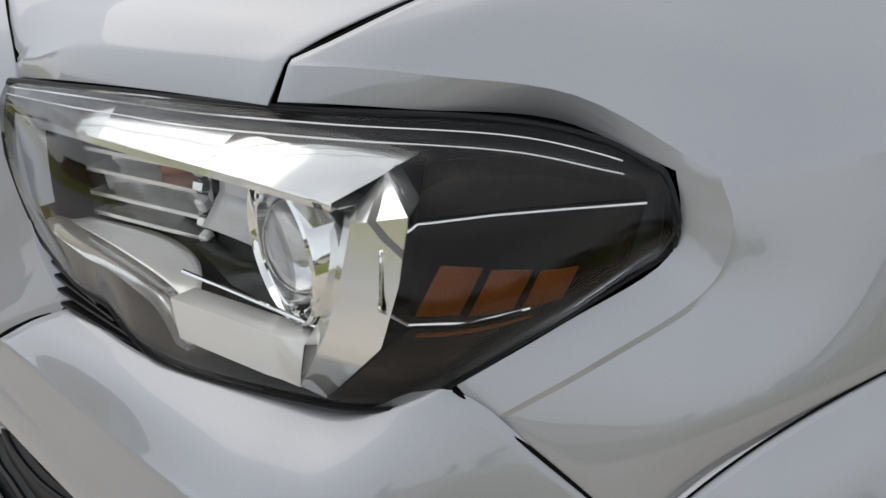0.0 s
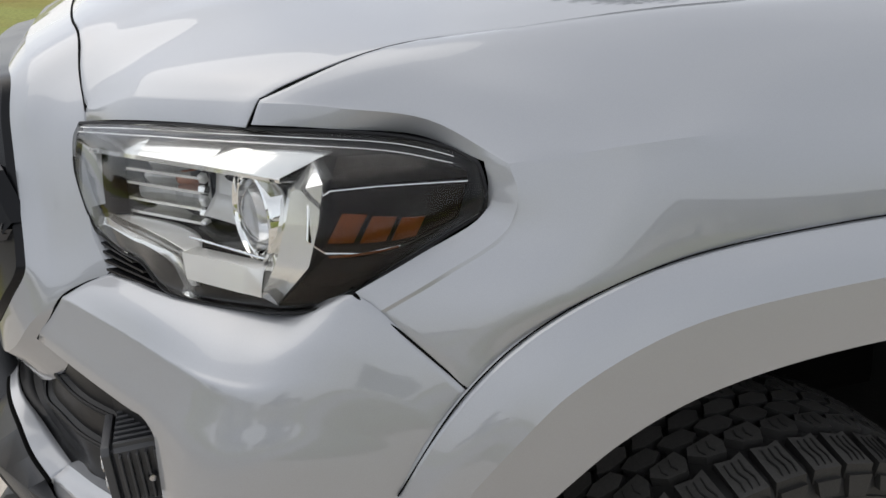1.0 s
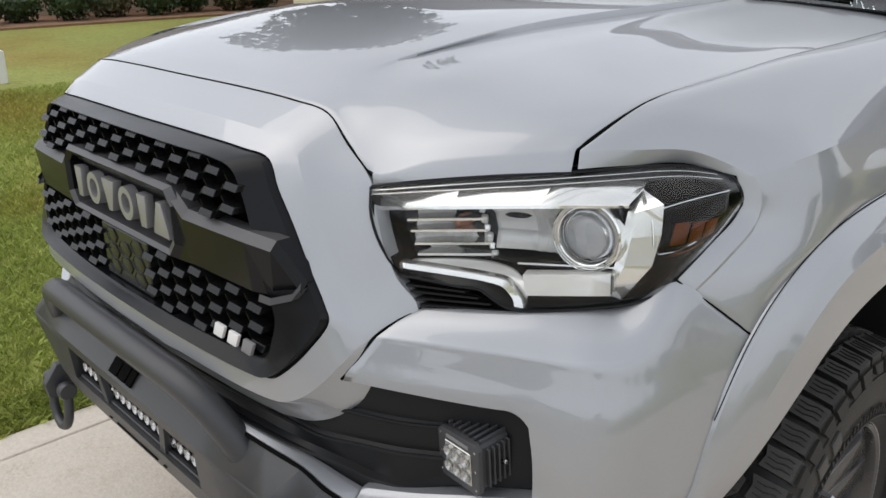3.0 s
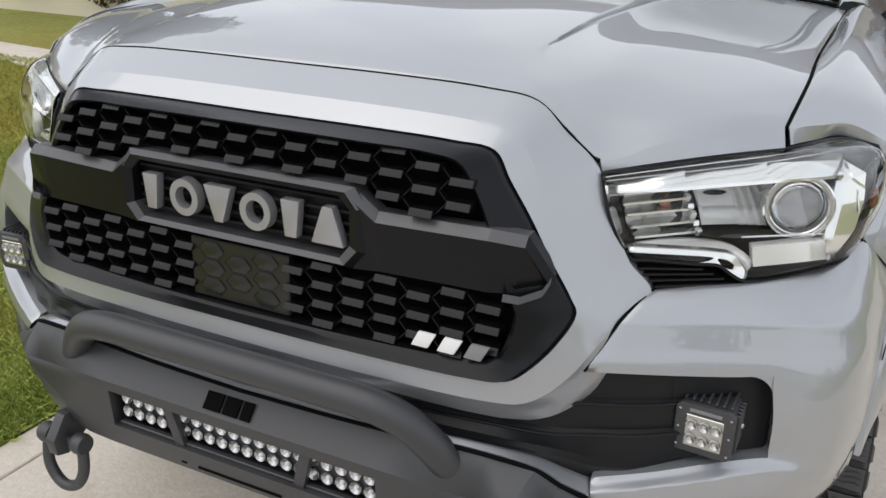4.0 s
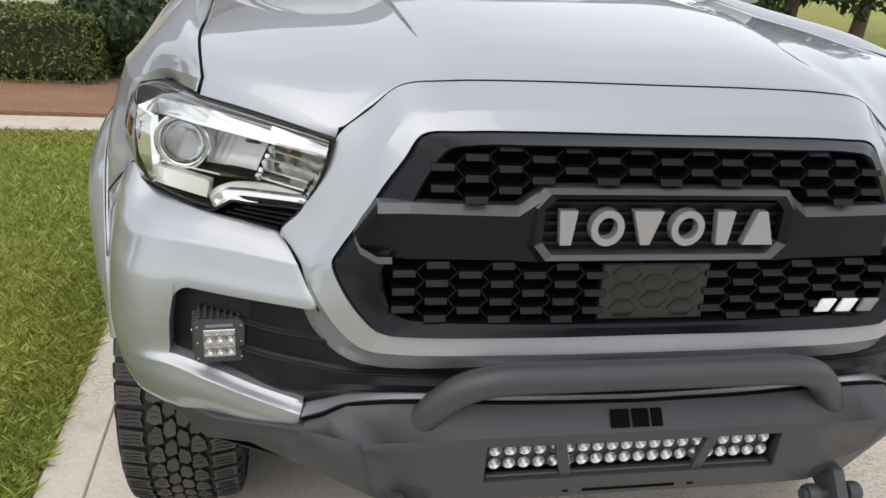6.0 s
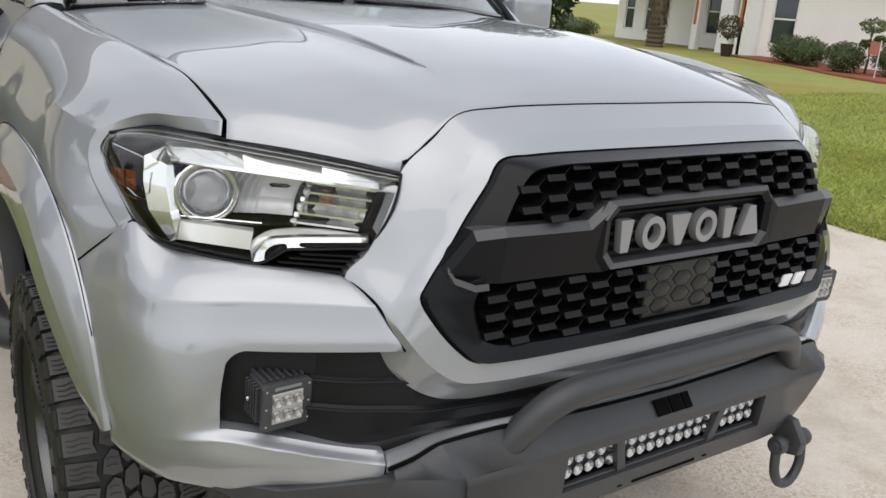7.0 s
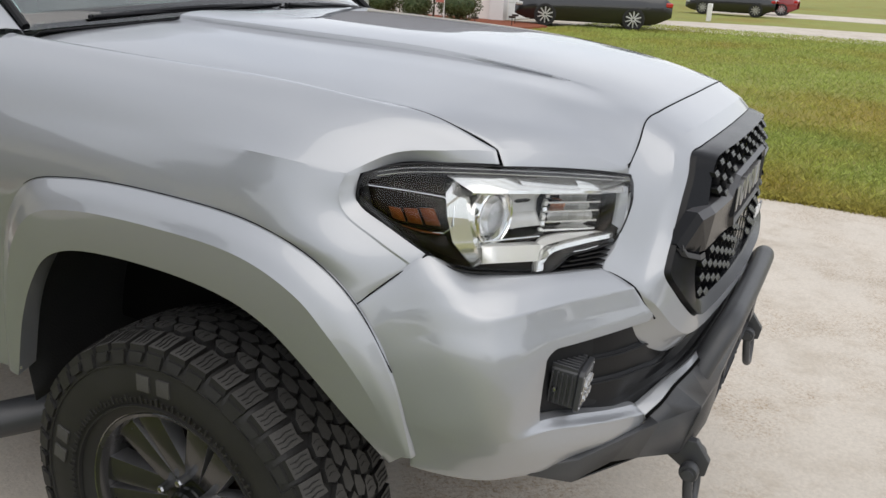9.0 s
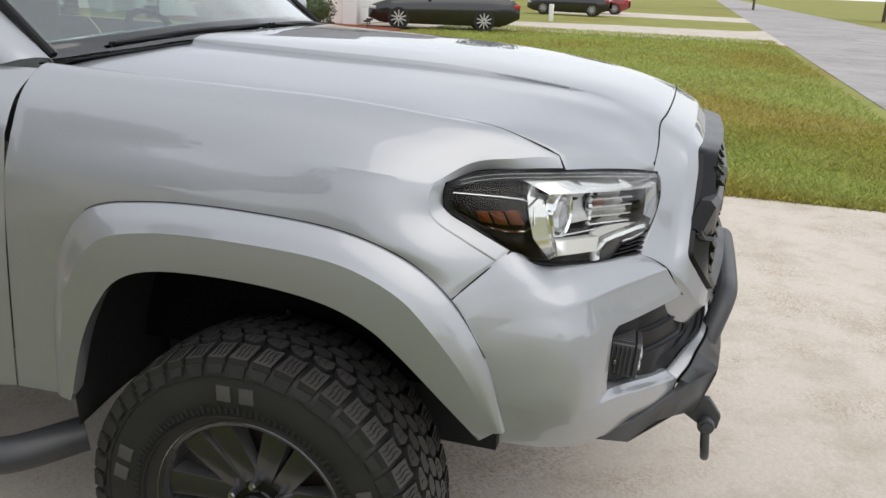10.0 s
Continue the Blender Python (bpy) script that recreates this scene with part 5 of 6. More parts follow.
for s in SIDES:
    bm = B()
    shares = (0, .3, .65, 1)
    rows = [[at_share(p, q, t) + np.array((0, 0, .012 * math.sin(math.pi * t))) for t in shares]
            for p, q in (((.742, .560, 1.306), (.637, 1.250, 1.722)), ((.748, .566, 1.318), (.640, 1.250, 1.731)), ((.795, .600, 1.316), (.682, 1.290, 1.718)),
                         ((.812, .660, 1.300), (.694, 1.340, 1.700)), ((.812, .740, 1.300), (.690, 1.420, 1.690)))]
    sheet(bm, rows, 17, 9, s)
    part("windscreen_pillar", bm, PAINT, truck, "silver windscreen pillar", 50, 0.003)
    bm = B()
    tube(bm, [(s * .728, .57, 1.322), (s * .70, .81, 1.505), (s * .655, 1.06, 1.655), (s * .61, 1.26, 1.742)], .010, 8, 24)
    part("pillar_seal", bm, BLACK, truck)
    # front door with its window
    door = [[(.912, .552, 1.178), (.93, .566, .93), (.928, .586, .60)], [(.918, .95, 1.178), (.938, .96, .93), (.934, .97, .55)], [(.922, 1.5, 1.178), (.942, 1.5, .93), (.938, 1.5, .55)], [(.922, 1.72, 1.178), (.942, 1.72, .93), (.938, 1.72, .55)]]
    bm = B()
    sheet(bm, door, 15, 13, s)
    sheet(bm, [[(.80, .552, 1.30), (.87, .552, 1.25), (.912, .552, 1.178)], [(.815, .95, 1.30), (.88, .95, 1.245), (.918, .95, 1.178)], [(.82, 1.72, 1.31), (.885, 1.72, 1.25), (.922, 1.72, 1.178)]], 9, 13, s)
    d = part("front_door", bm, PAINT, truck, "silver front door", 38, 0.004, 0.002)
    bm = B()
    prism(bm, [(s * .80, .66, 1.305), (s * .815, 1.70, 1.312), (s * .655, 1.66, 1.69), (s * .665, 1.28, 1.68)], (-.004 * s, 0, 0))
    part("door_glass", bm, GLASS, d)
    bm = B()
    box(bm, s * .945 - .012, s * .945 + .012, 1.48, 1.66, 1.02, 1.05, .008)
    part("door_handle", bm, PAINT, d)
    bm = B()
    box(bm, s * 1.02 - .10, s * 1.02 + .10, .83, .93, 1.27, 1.43, .035, None, 3)
    mir = part("door_mirror", bm, PAINT, truck, "silver and black door mirror", 50)
    bm = B()
    box(bm, s * .90 - .05, s * .90 + .05, .85, .91, 1.24, 1.29, .012)
    part("mirror_foot", bm, BLACK, mir)
    bm = B()
    sheet(bm, [[(.922, 1.73, 1.178), (.942, 1.73, .93), (.938, 1.73, .55)], [(.922, 2.62, 1.178), (.942, 2.62, .93), (.938, 2.62, .55)]], 11, 7, s)
    sheet(bm, [[(.82, 1.73, 1.31), (.885, 1.73, 1.25), (.922, 1.73, 1.178)], [(.82, 2.62, 1.31), (.885, 2.62, 1.25), (.922, 2.62, 1.178)]], 7, 7, s)
    d = part("rear_door", bm, PAINT, truck, "silver rear door", 38, 0.004, 0.002)
    bm = B()
    prism(bm, [(s * .815, 1.76, 1.312), (s * .815, 2.55, 1.312), (s * .66, 2.48, 1.69), (s * .655, 1.76, 1.69)], (-.004 * s, 0, 0))
    part("door_glass", bm, GLASS, d)
    bm = B()
    sheet(bm, [[(.88, 2.65, 1.26), (.93, 2.65, 1.178), (.945, 2.65, .9), (.93, 2.65, .56)], [(.88, 2.80, 1.26), (.93, 2.80, 1.178), (.945, 2.80, .9), (.93, 2.78, .56)]], 13, 3, s)
    sheet(bm, [[(.88, 2.80, 1.26), (.93, 2.80, 1.178), (.945, 2.80, .98)], [(.88, 3.70, 1.26), (.93, 3.70, 1.178), (.945, 3.70, .98)]], 9, 5, s)
    sheet(bm, [[(.88, 3.70, 1.26), (.93, 3.70, 1.178), (.945, 3.70, .9), (.93, 3.70, .56)], [(.87, 4.42, 1.26), (.92, 4.42, 1.178), (.93, 4.42, .9), (.92, 4.42, .60)]], 13, 5, s)
    sheet(bm, [[(.88, 2.65, 1.26), (.80, 2.65, 1.26), (.80, 2.65, .85)], [(.88, 4.42, 1.26), (.80, 4.42, 1.26), (.80, 4.42, .85)]], 5, 9, s)
    part("bed_side", bm, PAINT, truck, "silver pickup bed side", 38, 0.004, 0.002)
    bm = B()
    tube(bm, [(s * .80, .52, .42), (s * .93, .66, .40), (s * .95, .85, .40), (s * .95, 2.4, .40), (s * .93, 2.6, .40), (s * .80, 2.72, .42)], .045, 14, 40)
    part("side_step", bm, STEEL, truck, "black tube side step", 50)
    bm = B()
    box(bm, s * .30 - .04, s * .30 + .04, -.5, 4.2, .48, .60, .01)
    part("chassis_rail", bm, RUST, truck)
bm = B()
rf = [[(0, 1.17, 1.758), (.25, 1.18, 1.755), (.48, 1.205, 1.745), (.64, 1.26, 1.725)], [(0, 1.6, 1.79), (.3, 1.6, 1.785), (.52, 1.6, 1.77), (.66, 1.6, 1.72)], [(0, 2.5, 1.77), (.3, 2.5, 1.765), (.52, 2.5, 1.75), (.66, 2.5, 1.70)]]
for s in SIDES:
    sheet(bm, rf, 13, 15, s)
    sheet(bm, [[(.64, 1.26, 1.725), (.66, 1.9, 1.72), (.66, 2.5, 1.70)], [(.655, 1.26, 1.69), (.66, 1.9, 1.69), (.665, 2.5, 1.67)]], 13, 3, s)
part("roof", bm, PAINT, truck, "silver cab roof", 40, 0.006, 0.002)
bm = B()
box(bm, -.80, .80, 2.56, 2.62, .6, 1.32, .01)
part("cab_back", bm, PAINT, truck)
bm = B()
box(bm, -.66, .66, 2.54, 2.56, 1.34, 1.69)
part("rear_window", bm, GLASS, truck)
bm = B()
box(bm, -.80, .80, 2.64, 4.40, .80, .86, .005)
part("bed_floor", bm, BLACK, truck)
bm = B()
box(bm, -.82, .82, 4.38, 4.43, .82, 1.25, .012)
part("tailgate", bm, PAINT, truck, "silver tailgate")
bm = B()
box(bm, -.88, .88, 4.44, 4.60, .56, .76, .03, None, 2)
part("rear_bumper", bm, STEEL, truck)
# cabin floor, dash and seats behind the glass
bm = B()
box(bm, -.74, .74, .50, .62, .60, 1.24)
box(bm, -.74, .74, .62, 2.55, .58, .62)
part("cabin_tub", bm, SEAT, truck)
bm = B()
box(bm, -.72, .72, .60, .98, 1.10, 1.27, .05, None, 2)
part("dashboard", bm, SEAT, truck, "dark dashboard")
bm = B()
lathe(bm, [(.17, -.012), (.182, 0), (.17, .012), (.158, 0)], 32, Matrix.Translation((.38, 1.06, 1.22)) @ Matrix.Rotation(radians(62), 4, "X") @ Matrix.Rotation(radians(90), 4, "Y"), True)
part("steering_wheel", bm, BLACK, truck, "", 50)
for x in (-.38, .38):
    for y in (1.25, 2.05):
        bm = B()
        box(bm, x - .24, x + .24, y, y + .48, .78, .95, .06, None, 2)
        seat = part("seat", bm, SEAT, truck, "dark cabin seat", 50)
        bm = B()
        box(bm, x - .23, x + .23, y + .42, y + .56, .92, 1.48, .06, None, 2)
        part("backrest", bm, SEAT, seat, "", 50)
        bm = B()
        box(bm, x - .12, x + .12, y + .44, y + .54, 1.50, 1.66, .04, None, 2)
        part("headrest", bm, SEAT, seat, "", 50)

# ================= surroundings =================
def weathered(m, marks):
    """Tints a material with marks (scale, low, high, detail, colour[, where]); where is the mark that it keeps within."""
    n, l = m.node_tree.nodes, m.node_tree.links
    b = n["Principled BSDF"]
    src = b.inputs["Base Color"].links[0].from_socket
    tc = n.new("ShaderNodeTexCoord")

    def mask(scale, lo, hi, detail):
        t = n.new("ShaderNodeTexNoise")
        t.inputs["Scale"].default_value, t.inputs["Detail"].default_value, t.inputs["Roughness"].default_value = scale, detail, 0.62
        l.new(tc.outputs["Object"], t.inputs["Vector"])
        r = n.new("ShaderNodeMapRange")
        r.inputs["From Min"].default_value, r.inputs["From Max"].default_value = lo, hi
        l.new(t.outputs["Fac"], r.inputs["Value"])
        return r.outputs["Result"]

    for scale, lo, hi, detail, col, *where in marks:
        fac = mask(scale, lo, hi, detail)
        if where:
            x = n.new("ShaderNodeMath")
            x.operation = "MULTIPLY"
            l.new(fac, x.inputs[0])
            l.new(mask(*where[0]), x.inputs[1])
            fac = x.outputs[0]
        x = n.new("ShaderNodeMix")
        x.data_type, x.blend_type = "RGBA", "MULTIPLY"
        x.inputs["B"].default_value = (*col, 1)
        l.new(fac, x.inputs["Factor"])
        l.new(src, x.inputs["A"])
        src = x.outputs["Result"]
    l.new(src, b.inputs["Base Color"])
    return m


WORN = (1.3, .48, .60, 6)
CONC = weathered(material("concrete", (0.62, 0.565, 0.49), 0.88, vary=0.10, scale=1.1, fine=0.16, fine_scale=70, bump=0.25, bump_scale=120, rvary=0.05, rand=0.03),
                 [(1.7, .52, .70, 6, (.80, .77, .73)), (6.0, .55, .72, 6, (.86, .83, .79)), (75, .46, .62, 3, (.80, .73, .65), WORN), (130, .58, .66, 2, (.66, .60, .55), WORN), (260, .66, .72, 1, (.70, .68, .66))])
ASPH = weathered(material("asphalt", (0.40, 0.385, 0.375), 0.9, vary=0.18, scale=.6, fine=0.25, fine_scale=40, bump=0.2, bump_scale=120), [(.8, .50, .62, 5, (.86, .85, .84)), (3.5, .54, .66, 6, (.84, .83, .82)), (.25, .50, .58, 3, (.90, .89, .88))])
SOIL = weathered(material("lawn_ground", (0.268, 0.286, 0.070), 0.95, vary=0.22, scale=.7, fine=0.45, fine_scale=28, bump=0.6, bump_scale=40),
                 [(.30, .46, .66, 4, (1.0, .86, .82)), (.16, .50, .60, 4, (1.0, .84, .74)), (1.6, .50, .72, 5, (.84, .90, .78)), (9, .50, .70, 5, (.80, .82, .74))])
GRASS = weathered(material("grass_blades", (0.335, 0.395, 0.095), 0.6, vary=0.25, scale=1.0, island=0.35),
                  [(.30, .46, .66, 4, (1.0, .88, .82)), (.16, .50, .60, 4, (1.0, .85, .75)), (1.6, .50, .72, 5, (.84, .90, .78))])
MULCHR = material("red_mulch", (0.25, 0.075, 0.035), 0.95, vary=0.3, scale=3, fine=0.4, fine_scale=30, bump=0.8, bump_scale=30)
MULCHB = material("brown_mulch", (0.27, 0.155, 0.095), 0.95, vary=0.3, scale=3, fine=0.45, fine_scale=45, bump=0.8, bump_scale=45)
STUCCO = material("white_stucco", (0.88, 0.85, 0.81), 0.85, vary=0.06, scale=.8, fine=0.06, fine_scale=30, bump=0.2, bump_scale=60)
CREAM = material("cream_stucco", (0.66, 0.60, 0.47), 0.85, vary=0.06, scale=.8, fine=0.06, fine_scale=30, bump=0.2, bump_scale=60)
TAN = material("tan_stucco", (0.40, 0.31, 0.22), 0.85, vary=0.08, scale=.8, fine=0.06, fine_scale=30, bump=0.2, bump_scale=60)
WHITEP = material("white_paint", (0.78, 0.78, 0.77), 0.5, vary=0.04, scale=2)
ORANGE = material("orange_wood", (0.42, 0.13, 0.04), 0.6, vary=0.2, scale=6)
DARKRED = material("dark_red_wood", (0.10, 0.02, 0.025), 0.5, vary=0.2, scale=6)
PANE = material("window_pane", (0.03, 0.045, 0.05), 0.05, 0, 0.5, vary=0.2, scale=2)
BROWNDOOR = material("brown_door", (0.09, 0.06, 0.04), 0.6, vary=0.2, scale=3)
ROOF = material("grey_shingle", (0.11, 0.10, 0.10), 0.9, vary=0.25, scale=2, fine=0.3, fine_scale=12, bump=0.5, bump_scale=14)
LEAF = material("green_leaves", (0.105, 0.140, 0.036), 0.5, vary=0.25, scale=2, island=0.45)
# dark foliage, and the painted shade of the shrubs' solid cores
LEAFD = material("dark_leaves_and_shade", (0.028, 0.050, 0.014), 0.5, vary=0.25, scale=2, island=0.45)
LEAFO = material("olive_leaves", (0.075, 0.092, 0.032), 0.6, vary=0.25, scale=2, island=0.4)
# dark green for the hedge's core: shade between the leaves as colour
HEDGESHADE = material("hedge_core_shade", (0.035, 0.045, 0.015), 0.8, vary=0.4, scale=12, fine=0.5, fine_scale=60, bump=1.0, bump_scale=40)
LEAFB = material("brownish_leaves", (0.075, 0.060, 0.030), 0.6, vary=0.25, scale=2, island=0.45)
BARK = material("bark", (0.10, 0.075, 0.05), 0.9, vary=0.3, scale=12, bump=0.6, bump_scale=30)
TERRA = material("terracotta", (0.45, 0.17, 0.05), 0.75, vary=0.12, scale=10)
SLATE = material("slate_pot", (0.16, 0.16, 0.18), 0.6, vary=0.12, scale=10)
BRONZE = material("bronze_metal", (0.05, 0.035, 0.03), 0.5, 0.4, vary=0.2, scale=20)
CARBLK = material("black_car_paint", (0.010, 0.010, 0.011), 0.3, 0, 1.0, vary=0.05)
CARRED = material("red_car_paint", (0.22, 0.012, 0.015), 0.3, 0, 1.0, vary=0.05)
CARGLASS = material("dark_car_glass", (0.012, 0.014, 0.016), 0.10, 0, 0.0, vary=0.05)
CARRIM = material("bright_alloy", (0.62, 0.62, 0.63), 0.3, 0.9, vary=0.05)
CARTYRE = material("plain_tyre", (0.02, 0.02, 0.02), 0.8, vary=0.2, scale=20)
TAIL = material("red_tail_lamp", (0.45, 0.012, 0.012), 0.2, 0, 0.8, vary=0.1)
PINK = material("faded_red_flag", (0.45, 0.14, 0.12), 0.7, vary=0.25, scale=18)


def slab(name, outline, z0, z1, mat, label, cat, kind="structure"):
    bm = B()
    prism(bm, [(x, y, z1) for x, y in outline], (0, 0, z0 - z1))
    return tagged(new(name, finish(bm, name, mat, 30, 0)), label, cat, kind=kind)


# lawn sheet out to the horizon
bm = B()
edge = [-2000, -300, -60, -20, -8, 0, 8, 20, 40, 80, 300, 2000]
weave(bm, [[(x, y, -.012) for y in edge] for x in edge])
tagged(new("ground", finish(bm, "ground", SOIL, 30, 0)), "mown green lawn reaching to the houses", "lawn", kind="structure")
bm = B()
prism(bm, [(-300, -3.55, .002), (-300, -10.5, .002), (300, -10.5, .002), (300, -3.55, .002)], (0, 0, -.1))
tagged(new("road", finish(bm, "road", ASPH, 30, 0)), "pale grey asphalt street", "road", kind="structure")

# driveway: base and separate slabs with open joints
bm = B()
prism(bm, [(-1.24, 9, -.006), (-1.24, -3.0, -.006), (-1.6, -3.56, -.006), (5.3, -3.56, -.006), (4.55, -2.3, -.006), (4.42, 9, -.006)], (0, 0, -.12))
drive = tagged(new("driveway", finish(bm, "driveway", CONC, 30, 0)), "sunlit pale concrete driveway with narrow joints", "driveway", kind="structure")


def paving(parent, x0, x1, y0, y1, g=.005):
    bm = B()
    box(bm, x0 + g, x1 - g, y0 + g, y1 - g, -.03, .004, .004)
    return part("slab", bm, CONC, parent)


for y0, y1 in ((-3.5, 2.1), (2.1, 5.1), (5.1, 8.9)):
    paving(drive, -1.24, -1.105, y0, y1, .003)
    paving(drive, -1.105, 4.42, y0, y1, .003)

# front walk, mulch and hedge beside the driveway
walk_y = 3.82
slab("path", [(-1.25, walk_y), (-1.25, walk_y + .36), (-5.2, walk_y + .42), (-7.0, walk_y + 1.3), (-9.5, walk_y + 1.6), (-9.5, walk_y + 1.0), (-7.2, walk_y + .5), (-5.4, walk_y - .06)], -.05, .006, CONC, "narrow concrete front walk", "path")
slab("mulch_bed", [(-1.25, walk_y + .38), (-1.25, 6.6), (-6.0, 6.6), (-5.0, walk_y + .5)], -.05, .03, MULCHB, "brown mulch bed along the walk", "mulch bed")


def leafy(bm, c, r, n, size, rng, flat=0.0, boxy=False):
    """Many small leaves spread over and in a rounded volume."""
    vs = []
    for _ in range(n):
        if boxy:
            p = [rng.uniform(-1, 1) for _ in range(3)]
            ax = rng.choice((0, 1, 2, 2))
            p[ax] = math.copysign(rng.uniform(.86, 1.05), p[ax] if ax < 2 else 1)
        else:
            v = Vector((rng.gauss(0, 1), rng.gauss(0, 1), rng.gauss(0, 1))).normalized()
            k = rng.uniform(.72, 1.04) * (1 + .16 * noise.noise(v * 2.3 + Vector(c)))
            p = [v.x * k, v.y * k, v.z * k]
        q = Vector((c[0] + p[0] * r[0], c[1] + p[1] * r[1], c[2] + p[2] * r[2]))
        q += Vector((rng.gauss(0, .12), rng.gauss(0, .12), rng.gauss(0, .12))) * size * 2
        a = Vector((rng.gauss(0, 1), rng.gauss(0, 1), rng.gauss(0, .7))).normalized()
        b = a.orthogonal().normalized()
        b.rotate(Matrix.Rotation(rng.uniform(0, 6.28), 3, a))
        d = a.cross(b)
        s = size * rng.uniform(.6, 1.3)
        vs.append([q - b * s, q + d * s * .45, q + b * s, q - d * s * .45])
    for quad in vs:
        bm.faces.new([bm.verts.new(v) for v in quad])


def bush(x, y, r, h, mat=LEAF, n=900, size=.05, label="clipped round green shrub", name="shrub", core=True, seed=1, group="shrubs by the houses"):
    rng = random.Random(seed * 7 + int(x * 10))
    bm = B()
    for k in range(3):
        tube(bm, [(x, y, 0), (x + .15 * r * math.cos(2.1 * k), y + .15 * r * math.sin(2.1 * k), h * .5)], .03 * r + .008, 6, 4)
    top = tagged(new(name, finish(bm, "stems", BARK, 40, 0)), label, "shrub", group)
    bm = B()
    leafy(bm, (x, y, h * .52), (r, r, h * .5), n, size, rng)
    me = finish(bm, "crown", mat, 180, 0)
    o = new("crown", me)
    o.parent = top
    # solid dark ball whose colour stands for shade deep in the crown
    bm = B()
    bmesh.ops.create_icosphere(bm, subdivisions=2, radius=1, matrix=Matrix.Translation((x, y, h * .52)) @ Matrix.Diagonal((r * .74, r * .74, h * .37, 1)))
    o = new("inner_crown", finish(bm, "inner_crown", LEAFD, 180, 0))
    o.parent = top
    return top


def tree(x, y, h, r, mat=LEAFD, n=2600, size=.14, label="broad dark green tree", seed=1, low=.32):
    rng = random.Random(seed)
    bm = B()
    tube(bm, [(x, y, -.05), (x + .1, y, h * .3), (x, y + .1, h * .75)], lambda t: .14 * (1 - .7 * t), 10, 10)
    for k in range(6):
        a = k * 1.05
        tube(bm, [(x + .05, y, h * (.28 + .06 * k)), (x + r * .6 * math.cos(a), y + r * .6 * math.sin(a), h * (.5 + .06 * k))], lambda t: .05 * (1 - .7 * t), 6, 5)
    top = tagged(new("tree", finish(bm, "trunk", BARK, 40, 0)), label, "tree", "trees round the houses")
    bm = B()
    for k in range(11):
        a, rr = rng.uniform(0, 6.28), rng.uniform(0, .75) * r
        cz = h * rng.uniform(low, .92)
        leafy(bm, (x + rr * math.cos(a), y + rr * math.sin(a), cz), (r * .5, r * .5, h * .17), n // 11, size, rng)
    o = new("crown", finish(bm, "crown", mat, 180, 0))
    o.parent = top
    return top


# hedge and planting to the side of the truck
rng = random.Random(3)
bm = B()
for k in range(9):
    tube(bm, [(-4.4 + .25 * k, 5.55, 0), (-4.4 + .25 * k, 5.55, .35)], .015, 5, 3)
hedge = tagged(new("hedge", finish(bm, "stems", BARK, 40, 0)), "dense clipped green hedge behind brown mulch", "hedge")
bm = B()
leafy(bm, (-3.35, 5.65, .30), (1.25, .42, .27), 22000, .019, rng, boxy=True)
o = new("foliage", finish(bm, "foliage", LEAF, 180, 0))
o.parent = hedge
# solid dark box within the leaves; the hedge's inner shade is painted on it
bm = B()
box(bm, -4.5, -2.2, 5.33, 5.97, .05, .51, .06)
o = new("shade_core", finish(bm, "shade_core", HEDGESHADE, 40, 0))
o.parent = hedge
for x, y, r, h, m, n, sz in ((-5.2, 5.9, .35, .6, LEAF, 1500, .035), (-5.0, 6.4, .6, 1.1, LEAFB, 2500, .04), (-5.9, 6.6, .6, 1.0, LEAFB, 2200, .04), (-6.6, 7.6, .8, 1.3, LEAFB, 2600, .05), (-8.0, 8.2, .9, 1.3, LEAFB, 2600, .05),
                             (-9.6, 8.6, .9, 1.2, LEAFB, 2200, .055), (-11.5, 9.0, 1.0, 1.0, LEAFB, 2000, .06), (-2.0, 5.9, .5, .9, LEAFD, 2400, .04)):
    bush(x, y, r, h, m, n, sz, "loose garden shrub with mixed leaves", seed=5, group="garden shrubs")


def pot(x, y, r, h, mat, label):
    bm = B()
    lathe(bm, [(.0001, 0), (r * .7, 0), (r, h), (r * .92, h), (r * .88, h * .85), (.0001, h * .83)], 24, Matrix.Translation((x, y, .03)) @ Matrix.Rotation(radians(-90), 4, "Y"))
    p = tagged(new("plant_pot", finish(bm, "pot", mat, 40, 0)), label, "plant pot", "garden pots")
    bm = B()
    leafy(bm, (x, y, h + r * .8), (r * 1.1, r * 1.1, r * .9), 260, .03, random.Random(int(x * 100)))
    o = new("plant", finish(bm, "plant", LEAF, 180, 0))
    o.parent = p


pot(-4.55, 5.45, .15, .17, TERRA, "round orange terracotta pot with green plant")
pot(-4.35, 5.20, .13, .17, SLATE, "round grey pot with green plant")
pot(-3.95, 5.15, .09, .14, TERRA, "small orange terracotta pot with green plant")


def garden_lamp(x, y):
    bm = B()
    tube(bm, [(x, y, -.02), (x, y, .14)], .014, 8, 3)
    lamp = tagged(new("garden_lamp", finish(bm, "stake", BRONZE, 40, 0)), "small bronze garden lamp on a stake", "garden lamp", "garden lamps")
    bm = B()
    lathe(bm, [(.0001, .235), (.03, .232), (.068, .218), (.068, .210), (.03, .214)], 20, Matrix.Translation((x, y, 0)) @ Matrix.Rotation(radians(-90), 4, "Y"))
    o = new("shade", finish(bm, "shade", BRONZE, 40, 0))
    o.parent = lamp
    bm = B()
    lathe(bm, [(.030, .135), (.046, .210)], 12, Matrix.Translation((x, y, 0)) @ Matrix.Rotation(radians(-90), 4, "Y"))
    o = new("lantern", finish(bm, "lantern", WHITEP, 40, 0))
    o.parent = lamp


